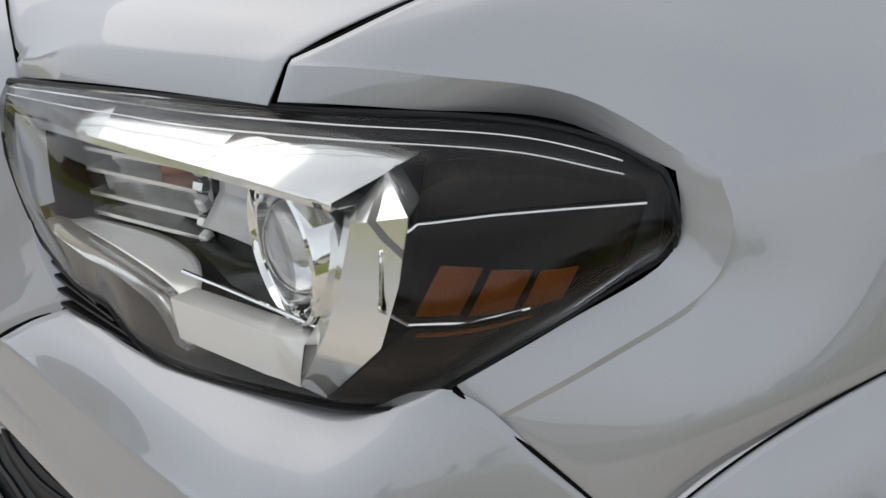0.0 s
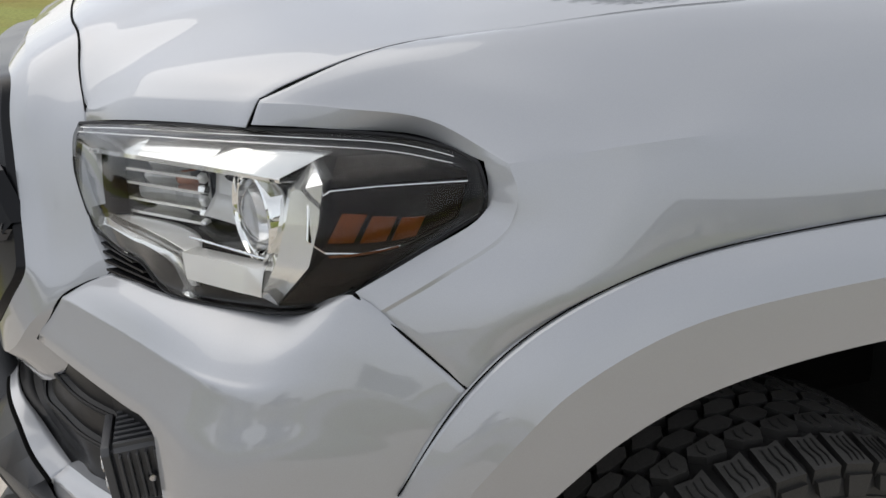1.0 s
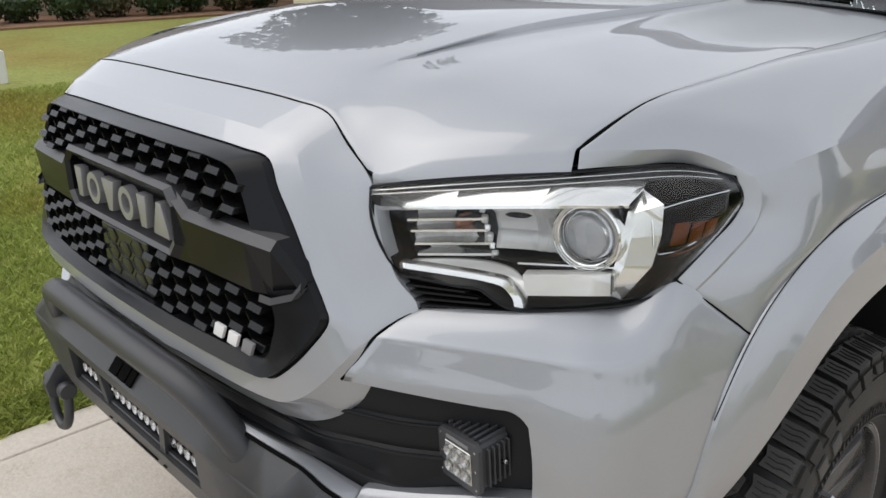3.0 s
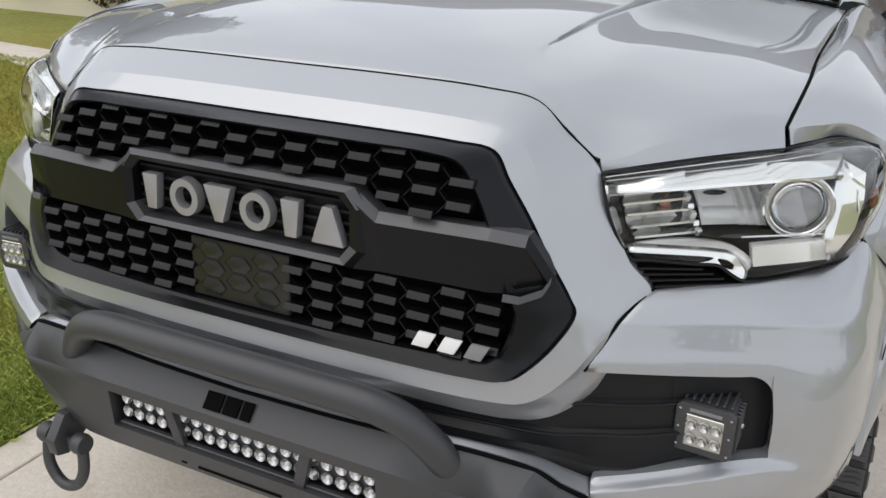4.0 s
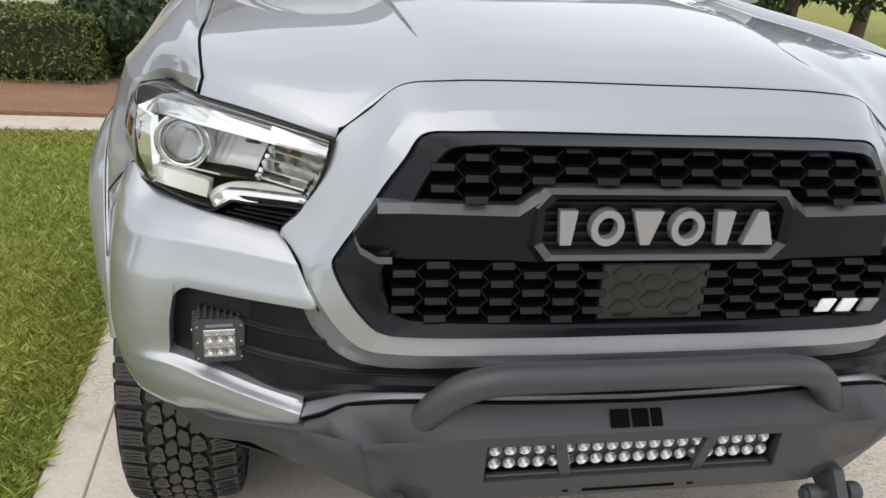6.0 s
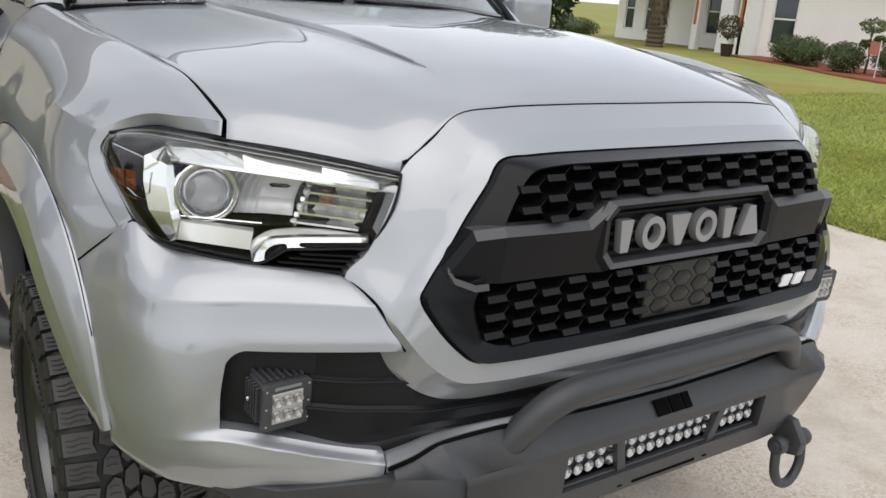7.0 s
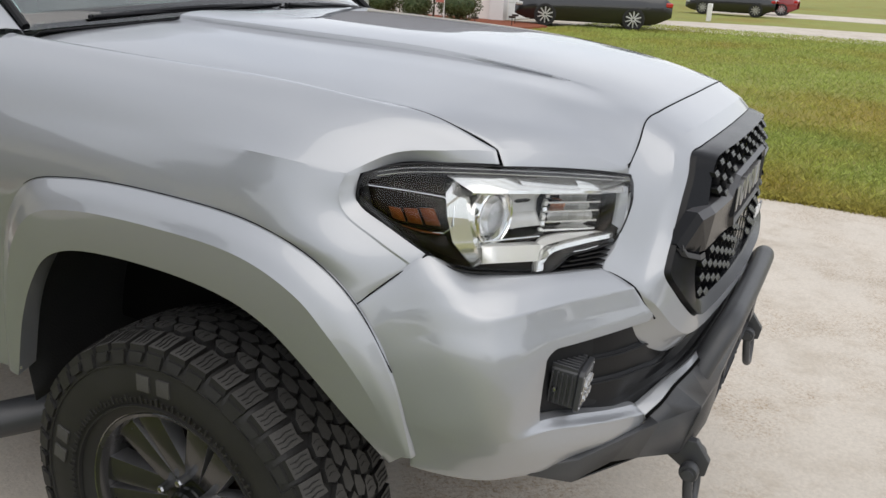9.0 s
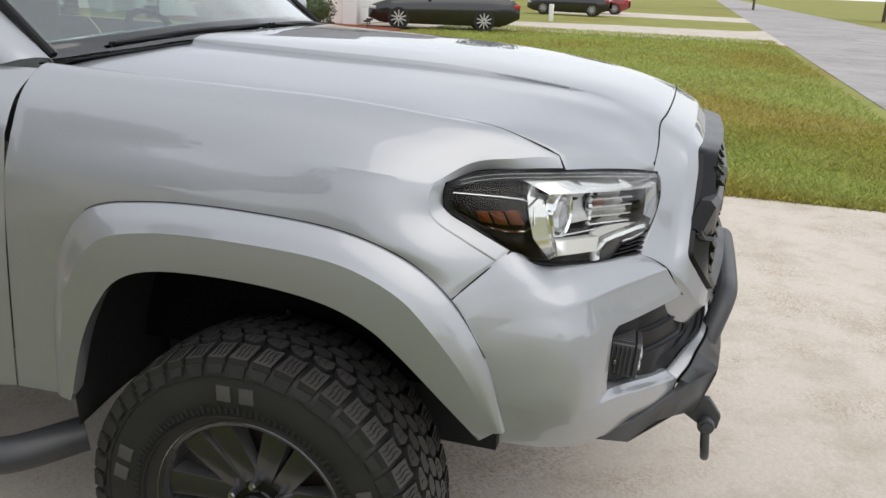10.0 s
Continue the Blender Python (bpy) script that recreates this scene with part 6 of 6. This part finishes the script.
for x, y in ((-2.90, 3.98), (-5.65, 4.36), (-7.0, 6.0)):
    garden_lamp(x, y)


# ---- houses ----
def wall_with_holes(name, axis, at, thick, u0, u1, z1, holes, mat, parent, z0=-.05):
    """A wall along axis "x" or "y" at a given place, with openings (u0, u1, z0, z1) right through it."""
    bm = B()
    cuts = sorted({u0, u1, *(h[0] for h in holes), *(h[1] for h in holes)})
    for a, b in zip(cuts, cuts[1:]):
        mid = (a + b) / 2
        spans = [(z0, z1)]
        for h in holes:
            if h[0] < mid < h[1]:
                spans = [s for p in spans for s in ((p[0], min(p[1], h[2])), (max(p[0], h[3]), p[1])) if s[1] > s[0] + .001]
        for s in spans:
            if axis == "x":
                box(bm, a, b, at, at + thick, s[0], s[1])
            else:
                box(bm, at, at + thick, a, b, s[0], s[1])
    bmesh.ops.remove_doubles(bm, verts=bm.verts, dist=.0005)
    return part(name, bm, mat, parent, "", 30, 0, 0)


def window(axis, at, u0, u1, z0, z1, parent, bars=1):
    bm = B()
    for a, b, c, d in ((u0, u1, z0, z0 + .07), (u0, u1, z1 - .07, z1), (u0, u0 + .07, z0, z1), (u1 - .07, u1, z0, z1), (u0, u1, (z0 + z1) / 2 - .03, (z0 + z1) / 2 + .03)):
        if axis == "x":
            box(bm, a, b, at - .03, at + .05, c, d)
        else:
            box(bm, at - .03, at + .05, a, b, c, d)
    w = part("window", bm, WHITEP, parent, "white framed sash window", 30, 0, 0)
    bm = B()
    if axis == "x":
        box(bm, u0, u1, at + .02, at + .03, z0, z1)
    else:
        box(bm, at + .02, at + .03, u0, u1, z0, z1)
    part("pane", bm, PANE, w, "", 30, 0, 0)


def hip_roof(x0, x1, y0, y1, z, rise, parent):
    bm = B()
    v = [bm.verts.new(p) for p in ((x0, y0, z), (x1, y0, z), (x1, y1, z), (x0, y1, z))]
    k = min(x1 - x0, y1 - y0) / 2
    if x1 - x0 > y1 - y0:
        a, b = (x0 + k, (y0 + y1) / 2, z + rise), (x1 - k, (y0 + y1) / 2, z + rise)
    else:
        a, b = ((x0 + x1) / 2, y0 + k, z + rise), ((x0 + x1) / 2, y1 - k, z + rise)
    a, b = bm.verts.new(a), bm.verts.new(b)
    if x1 - x0 > y1 - y0:
        fs = ((v[0], v[1], b, a), (v[1], v[2], b), (v[2], v[3], a, b), (v[3], v[0], a))
    else:
        fs = ((v[0], v[1], a), (v[1], v[2], b, a), (v[2], v[3], b), (v[3], v[0], a, b))
    for f in fs:
        bm.faces.new(f)
    bm.faces.new(v[::-1])
    part("roof", bm, ROOF, parent, "", 10, 0, 0)


def roller_door(x0, x1, y, z1, parent, mat):
    d = empty("garage_door", Matrix(), parent)
    h = z1 / 4
    for k in range(4):
        bm = B()
        box(bm, x0, x1, y, y + .05, k * h + .006, (k + 1) * h - .006, .008)
        p = part("panel", bm, mat, d, "", 30, 0, 0)
    return d


# white neighbour house
nb = tagged(empty("house"), "white stucco house with white garage door and porch", "house", "houses")
wall_with_holes("wall", "y", 24.5, .25, 10.4, 18.0, 3.0, [(15.75, 16.75, .45, 2.2)], STUCCO, nb)
window("y", 24.55, 15.75, 16.75, .45, 2.2, nb)
wall_with_holes("wall", "x", 10.4, .25, 24.76, 31.6, 3.0, [(25.2, 30.9, -.05, 2.3)], STUCCO, nb)
roller_door(25.2, 30.9, 10.5, 2.3, nb, WHITEP)
for x, y in ((24.42, 10.32), (24.42, 17.2), (24.42, 18.4)):
    bm = B()
    box(bm, x - .08, x + .3, y - .1, y + .42, -.05, 3.0, .02)
    part("pilaster", bm, WHITEP, nb, "white corner pilaster", 30, 0, 0)
wall_with_holes("wall", "y", 26.6, .25, 18.0, 26.0, 3.0, [(18.6, 19.6, -.05, 2.2), (20.6, 21.3, .5, 2.3), (23.6, 24.6, .4, 2.2), (25.2, 25.8, .4, 2.2)], STUCCO, nb)
window("y", 26.65, 23.6, 24.6, .4, 2.2, nb)
window("y", 26.65, 20.6, 21.3, .5, 2.3, nb)
window("y", 26.65, 25.2, 25.8, .4, 2.2, nb)
for y0, y1, mat in ((18.6, 18.8, ORANGE), (18.8, 19.4, DARKRED), (19.4, 19.6, ORANGE)):
    bm = B()
    box(bm, 26.6, 26.72, y0, y1, 0, 2.2, .01)
    part("front_door", bm, mat, nb, "orange framed dark red door", 30, 0, 0)
for x, y in ((24.5, 17.85), (24.5, 19.9), (24.5, 21.6)):
    bm = B()
    box(bm, x, x + .28, y, y + .28, -.05, 3.0, .02)
    part("porch_column", bm, WHITEP, nb, "white porch column", 30, 0, 0)
    bm = B()
    box(bm, x - .03, x + .31, y + .08, y + .20, .9, 3.0, .02)
    part("column_cloth", bm, ORANGE, nb, "orange cloth strip", 30, 0, 0)
wall_with_holes("wall", "x", 26.0, .25, 26.6, 40.0, 3.0, [], STUCCO, nb)
wall_with_holes("wall", "y", 40.0, .25, 10.4, 26.0, 3.0, [], STUCCO, nb)
wall_with_holes("wall", "x", 10.4, .25, 31.6, 40.0, 3.0, [(34, 35.4, .5, 2.2)], STUCCO, nb)
window("x", 10.45, 34, 35.4, .5, 2.2, nb)
hip_roof(23.9, 40.6, 9.8, 26.6, 3.0, 4.4, nb)

slab("mulch_bed", [(19.6, 9.8), (20.6, 8.5), (23.2, 8.2), (24.6, 9.2), (24.6, 17.0), (23.0, 17.0), (21.9, 14.0), (20.4, 11.8)], -.05, .04, MULCHR, "red mulch bed with curved edge", "mulch bed")
for x, y, r, h in ((22.6, 14.5, .62, .95), (22.2, 13.6, .60, .95), (21.4, 11.9, .55, .95), (22.0, 10.7, .72, 1.1), (22.6, 24.4, .9, .85)):
    bush(x, y, r, h * .92, LEAFO, 2600, .035, seed=int(y))


def topiary(x, y):
    bm = B()
    tube(bm, [(x, y, 0), (x + .05, y, .5), (x - .04, y, 1.0), (x, y, 1.3)], .035, 7, 12)
    t = tagged(new("topiary_tree", finish(bm, "trunk", BARK, 40, 0)), "small topiary tree with tiered green tufts", "tree")
    for k, (dx, dz, r) in enumerate(((0, 1.35, .36), (-.3, 1.0, .16), (.1, .85, .18))):
        bm = B()
        leafy(bm, (x + dx * .2, y + dx, dz), (r, r, r * .55), 420, .05, random.Random(k))
        o = new("tuft", finish(bm, "tuft", LEAF, 180, 0))
        o.parent = t


topiary(22.0, 11.6)
bm = B()
lathe(bm, [(.0001, 0), (.16, 0), (.22, .4), (.2, .4), (.0001, .36)], 20, Matrix.Translation((22.6, 16.9, 0)) @ Matrix.Rotation(radians(-90), 4, "Y"))
ballpot = tagged(new("plant_pot", finish(bm, "pot", BRONZE, 40, 0)), "dark pot with a round brown clipped ball", "plant pot", "garden pots")
bm = B()
leafy(bm, (22.6, 16.9, .95), (.42, .42, .38), 900, .05, random.Random(8))
o = new("plant_ball", finish(bm, "plant_ball", LEAFB, 180, 0))
o.parent = ballpot
bush(32.4, 9.2, .75, 2.7, LEAFD, 1500, .09, "tall dark green conical shrub", seed=31)
# small flag on a stake, low lights in the mulch
bm = B()
tube(bm, [(20.6, 10.5, 0), (20.6, 10.5, 1.0)], .012, 6, 3)
fl = tagged(new("garden_flag", finish(bm, "stake", WHITEP, 40, 0)), "faded red garden flag on a thin stake", "flag")
bm = B()
box(bm, 20.59, 20.61, 10.52, 10.78, .62, .96)
o = new("cloth", finish(bm, "cloth", PINK, 30, 0))
o.parent = fl
for x, y in ((20.0, 9.2), (22.0, 8.9), (23.2, 9.3)):
    bm = B()
    tube(bm, [(x, y, 0), (x, y, .28)], .012, 6, 3)
    l = tagged(new("spot_lamp", finish(bm, "stake", BRONZE, 40, 0)), "low dark landscape lamp in red mulch", "garden lamp", "landscape lamps")
    bm = B()
    box(bm, x - .05, x + .05, y - .1, y + .1, .26, .32, .01)
    o = new("head", finish(bm, "head", BRONZE, 40, 0))
    o.parent = l
# palm trunk by the porch
bm = B()
tube(bm, [(23.0, 20.5, -.05), (23.0, 20.5, 1.2), (23.05, 20.5, 3.6)], lambda t: .30 - .03 * t + .05 * abs(math.sin(45 * t)), 14, 90)
palm = tagged(new("palm_tree", finish(bm, "trunk", BARK, 60, 0)), "palm with rough brown trunk", "tree")
bm = B()
for k in range(16):
    a = k * .393
    for u in np.linspace(.15, 1, 14):
        c = Vector((23.05 + 1.7 * u * math.cos(a), 20.5 + 1.7 * u * math.sin(a), 3.7 + .7 * u - 1.3 * u * u))
        d = Vector((-math.sin(a), math.cos(a), -.5)) * (.34 * (1.1 - u))
        for sg in (1, -1):
            e = Vector((d.x * sg, d.y * sg, d.z))
            bm.faces.new([bm.verts.new(p) for p in (c, c + e + Vector((.08 * math.cos(a), .08 * math.sin(a), 0)), c + Vector((.07 * math.cos(a), .07 * math.sin(a), 0)))])
o = new("fronds", finish(bm, "fronds", LEAF, 180, 0))
o.parent = palm
rng = random.Random(12)
bm = B()
for k in range(420):
    a, z = rng.uniform(0, 6.28), rng.uniform(.9, 3.6)
    r0 = .30
    p = Vector((23.0 + r0 * math.cos(a), 20.5 + r0 * math.sin(a), z))
    d = Vector((math.cos(a) * .16, math.sin(a) * .16, -rng.uniform(.25, .5)))
    w = Vector((-math.sin(a), math.cos(a), 0)) * rng.uniform(.015, .04)
    bm.faces.new([bm.verts.new(q) for q in (p - w, p + w, p + d)])
o = new("dry_frond_skirt", finish(bm, "dry_frond_skirt", LEAFB, 180, 0))
o.parent = palm

# neighbour driveways
slab("neighbour_driveway", [(27.6, -3.55), (28.0, -2.6), (27.2, 6.0), (24.8, 8.2), (24.8, 10.4), (33.0, 10.4), (36.6, 3), (37.4, -2.6), (39, -3.55)], -.05, .006, CONC, "pale concrete driveway of the next house", "driveway")
slab("far_driveway", [(50, -3.55), (50, 9), (60, 9), (60, -3.55)], -.05, .006, CONC, "pale concrete driveway farther along the street", "driveway")
bm = B()
box(bm, 37.2, 37.4, 5.8, 6.0, -.02, .75, .02)
tagged(new("white_post", finish(bm, "white_post", WHITEP, 40, 0)), "short white post on the lawn", "post", "white posts")

# own house behind the truck
own = tagged(empty("house"), "cream stucco house with dark garage door behind the driveway", "house", "houses")
wall_with_holes("wall", "x", 9.0, .3, -2.4, 4.7, 2.75, [(-1.2, 3.55, -.05, 2.25)], CREAM, own)
roller_door(-1.2, 3.55, 9.12, 2.25, own, BROWNDOOR)
wall_with_holes("wall", "y", 4.4, .3, 9.3, 20.0, 2.75, [], CREAM, own)
wall_with_holes("wall", "x", 8.2, .3, -13.0, -2.4, 2.75, [(-6.2, -4.8, .6, 2.2), (-10.5, -9.0, .6, 2.2)], CREAM, own)
window("x", 8.25, -6.2, -4.8, .6, 2.2, own)
window("x", 8.25, -10.5, -9.0, .6, 2.2, own)
wall_with_holes("wall", "y", -13.0, .3, 8.5, 20.0, 2.75, [], CREAM, own)
wall_with_holes("wall", "x", 20.0, .3, -13.0, 4.7, 2.75, [], CREAM, own)
hip_roof(-13.6, 5.3, 7.6, 20.6, 2.75, 4.2, own)
tree(-12.0, 8.6, 8.5, 3.0, LEAFD, 7000, .20, "tall dark green yard tree beyond the hedge", 41, .52)
for x, y, h, r, sd in ((6.6, 9.4, 3.2, 1.5, 2), (9.0, 11.0, 4.2, 2.0, 3), (-14.8, 12.5, 3.4, 1.6, 6)):
    tree(x, y, h, r, LEAFD, 3000, .10, seed=sd)
bush(5.6, 9.0, .7, 1.2, LEAFD, 2200, .06, "dark green garden shrub", seed=2, group="garden shrubs")

# tan house on the other side
far = tagged(empty("house"), "tan stucco house across the side lawn", "house", "houses")
wall_with_holes("wall", "y", -19.0, .3, 4.6, 22.0, 2.9, [(9.0, 10.4, .6, 2.2)], TAN, far)
window("y", -18.98, 9.0, 10.4, .6, 2.2, far)
wall_with_holes("wall", "x", 4.6, .3, -34.0, -19.0, 2.9, [(-26, -24.5, .6, 2.2)], TAN, far)
window("x", 4.65, -26, -24.5, .6, 2.2, far)
wall_with_holes("wall", "y", -34.0, .3, 4.6, 22.0, 2.9, [], TAN, far)
wall_with_holes("wall", "x", 22.0, .3, -34.0, -19.0, 2.9, [], TAN, far)
hip_roof(-34.6, -18.1, 4.0, 22.6, 2.9, 1.9, far)
slab("mulch_bed", [(-16.0, 3.2), (-16.0, 14), (-18.9, 14), (-18.9, 4.6), (-18.9, 2.4)], -.05, .03, MULCHB, "brown mulch bed along the tan house", "mulch bed")
for k in range(8):
    bush(-16.9 - .3 * (k % 2), 3.4 + .95 * k, .5, .62 + .1 * (k % 3), LEAFD if k % 3 else LEAFB, 700, .06, "low dark green shrub against tan wall", seed=k + 20)
bm = B()
box(bm, -9.15, -9.05, 1.5, 1.6, -.02, .36, .01)
tagged(new("white_post", finish(bm, "white_post", WHITEP, 40, 0)), "short white post on the lawn", "post", "white posts")

# houses and trees across the street and down it, to close the place
for x, y, label in ((-10, -30, 0), (16, -31, 1), (44, -30, 2)):
    h = tagged(empty("house"), "plain pale house across the street", "house", "houses")
    wall_with_holes("wall", "x", y, .3, x - 8, x + 8, 2.9, [(x - 5, x - 3.4, .7, 2.2), (x + 1, x + 6, -.05, 2.3)], (TAN, STUCCO, CREAM)[label], h)
    window("x", y + .2, x - 5, x - 3.4, .7, 2.2, h)
    roller_door(x + 1, x + 6, y + .1, 2.3, h, WHITEP)
    wall_with_holes("wall", "y", x - 8, .3, y - 11, y, 2.9, [], (TAN, STUCCO, CREAM)[label], h)
    wall_with_holes("wall", "y", x + 7.7, .3, y - 11, y, 2.9, [], (TAN, STUCCO, CREAM)[label], h)
    wall_with_holes("wall", "x", y - 11, .3, x - 8, x + 8, 2.9, [], (TAN, STUCCO, CREAM)[label], h)
    hip_roof(x - 8.6, x + 8.6, y - 11.6, y + .9, 2.9, 2.6, h)
for x, y, h, r, sd in ((3, -26, 6, 3, 11), (29, -24, 6.5, 3, 12), (-24, -25, 7, 3.2, 13), (62, 14, 7, 3.4, 14), (-40, 0, 7, 3.4, 15), (70, -14, 7, 3.4, 16), (46, 22, 7, 3.6, 17),
                        (-42, 12, 7.5, 4.5, 18), (-44, 22, 8, 5, 19), (-40, 32, 7.5, 4.5, 20), (-28, 34, 8, 4.5, 21), (-14, 34, 7, 4.2, 22), (85, 8, 6, 4, 23), (92, 22, 6.5, 4.5, 24), (80, 34, 7, 4.5, 25), (98, -6, 6.5, 4.5, 26)):
    tree(x, y, h, r, LEAFD, 2200, .22, seed=sd)


# ---- parked cars ----
def car(x, y, turn, paint, label, height=1.44, length=4.83):
    m = Matrix.Translation((x, y, 0)) @ Matrix.Rotation(turn, 4, "Z")
    top = tagged(empty("parked_car", m), label, "car", "parked cars")
    L, W = length, .92

    def side(u):
        """Half width and the heights of sill, waist and roof at u along the car, nose first."""
        waist = np.interp(u, [0, .03, .12, .30, .55, .82, .95, 1], [.60, .74, .88, .98, 1.03, 1.06, 1.03, .86])
        roof = np.interp(u, [0, .27, .30, .42, .52, .68, .88, .93, 1], [0, 0, 1.0, height - .05, height, height - .03, 1.07, 0, 0])
        w = W * np.interp(u, [0, .04, .14, .85, .96, 1], [.70, .86, 1, 1, .90, .78])
        return w, waist, roof

    us = np.linspace(0, 1, 41)
    rows = []
    for u in us:
        w, waist, roof = side(u)
        yy = (u - .5) * L
        lift = np.interp(u, [0, .08, .9, 1], [.14, 0, .02, .24])
        rows.append([(w * .86, yy, .20 + lift), (w * .97, yy, .34 + lift * .5), (w, yy, .62 * waist), (w * .985, yy, waist * .93), (w * .93, yy, waist), (0, yy, waist + .03)])
    bm = B()
    for s in SIDES:
        strip(bm, rows, s)
    body = part("body", bm, paint, top, "", 50, 0, .001)
    bm = B()
    rows, glass = [], []
    for u in np.linspace(.285, .905, 31):
        w, waist, roof = side(u)
        roof = max(roof, waist + .012)
        yy = (u - .5) * L
        k = (roof - waist) / .45
        rows.append([(w * .915 - .16 * k, yy, waist + .88 * (roof - waist)), (w * .85 - .2 * k, yy, roof - .004), (0, yy, roof + .02)])
        glass.append([(w * .925, yy, waist), (w * .915 - .16 * k, yy, waist + .88 * (roof - waist))])
    for s in SIDES:
        strip(bm, rows, s)
    part("roof", bm, paint, top, "", 50, 0, .001)
    for s in SIDES:
        bm = B()
        strip(bm, glass, s)
        part("side_window", bm, CARGLASS, top, "", 50)
        bm = B()
        tube(bm, [(s * (g[0][0] + .004), g[0][1], g[0][2]) for g in glass[2:-1:4]], .010, 5, 30)
        part("window_trim", bm, CARRIM, top)
        for yy in (-.5 * L + .98, -.5 * L + .98 + 2.775):
            bm = B()
            mm = Matrix.Translation((s * .80, yy, .352)) @ (Matrix.Identity(4) if s > 0 else Matrix.Rotation(math.pi, 4, "Z"))
            lathe(bm, [(.25, -.1), (.335, -.10), (.352, -.07), (.352, .09), (.335, .135), (.26, .14), (.25, .12)], 36, mm)
            w = part("wheel", bm, CARTYRE, top, "", 40)
            bm = B()
            lathe(bm, [(.26, .138), (.25, .12), (.24, .02), (.02, .02), (.0001, .02)], 32, mm)
            part("rim_dish", bm, CARTYRE, w, "", 40)
            for k in range(10):
                bm = B()
                box(bm, .105, .134, -.020, .020, .03, .250, .004, mm @ Matrix.Rotation(k * math.pi / 5, 4, "X"))
                part("spoke", bm, CARRIM, w)
        bm = B()
        box(bm, s * .66 - .14, s * .66 + .14, -.5 * L + .02, -.5 * L + .26, .60, .70, .02)
        part("headlamp", bm, CARRIM, top)
        bm = B()
        box(bm, s * .66 - .17, s * .66 + .17, .5 * L - .24, .5 * L - .005, .76, .90, .03)
        part("tail_lamp", bm, TAIL, top, "red tail lamp")
        bm = B()
        box(bm, s * .99 - .09, s * .99 + .09, -.55, -.45, .98, 1.10, .03)
        part("mirror", bm, paint, top)
    bm = B()
    box(bm, -.75, .75, -.40 * L, .38 * L, .18, .45)
    part("underbody", bm, CARTYRE, top)
    return top


car(25.3, 7.5, math.pi + .36, CARBLK, "black sedan with bright alloy wheels parked on concrete", 1.50, 4.95)
car(47.5, 6.6, math.pi, CARBLK, "dark parked car farther along the street", 1.60, 4.7)
car(53.5, 6.0, math.pi, CARRED, "dark red parked car farther along the street", 1.46, 4.6)

# ---- grass blades near the camera ----
def blades(name, x0, x1, y0, y1, n, label, seed, h=.045, edge=None):
    r = np.random.RandomState(seed)
    px, py = r.uniform(x0, x1, n), r.uniform(y0, y1, n)
    if edge is not None:
        k = n // 4
        px[:k] = edge - np.abs(r.normal(0, .10, k)) * (1 if edge > x0 + .5 else -1)
    a = r.uniform(0, 2 * np.pi, n)
    hh, ww = h * r.uniform(.55, 1.3, n), r.uniform(.002, .0042, n) * (h / .045)
    lx, ly = r.normal(0, .6, n) * hh, r.normal(0, .6, n) * hh
    dx, dy = np.cos(a) * ww, np.sin(a) * ww
    z = np.full(n, -.012)
    v = np.stack([np.stack([px - dx, py - dy, z], 1), np.stack([px + dx, py + dy, z], 1),
                  np.stack([px + dx * .7 + lx * .4, py + dy * .7 + ly * .4, z + hh * .65], 1), np.stack([px + lx, py + ly, z + hh], 1)], 1).reshape(-1, 3)
    f = np.arange(n)[:, None] * 4 + np.array([[0, 1, 2, 3]])
    me = bpy.data.meshes.new(name)
    me.from_pydata(v.tolist(), [], f.tolist())
    me.materials.append(GRASS)
    tagged(new(name, me), label, "grass", kind="stuff")


blades("grass", -4.2, -1.25, -1.6, 3.8, 140000, "thick green grass blades beside the driveway", 5, .036, -1.25)
blades("grass", -8.5, -4.2, -1.0, 4.6, 60000, "green grass blades of the side lawn", 6, .04)
blades("grass", 4.46, 8.5, -3.3, 4.0, 60000, "green grass blades of the neighbouring lawn", 7, .05, 4.5)
blades("grass", 8.5, 18, -3.3, 8.0, 50000, "green grass blades of the neighbouring lawn", 8, .055)

blades("grass", 18, 30, -3.3, 8.0, 40000, "green grass blades of the neighbouring lawn", 9, .07)
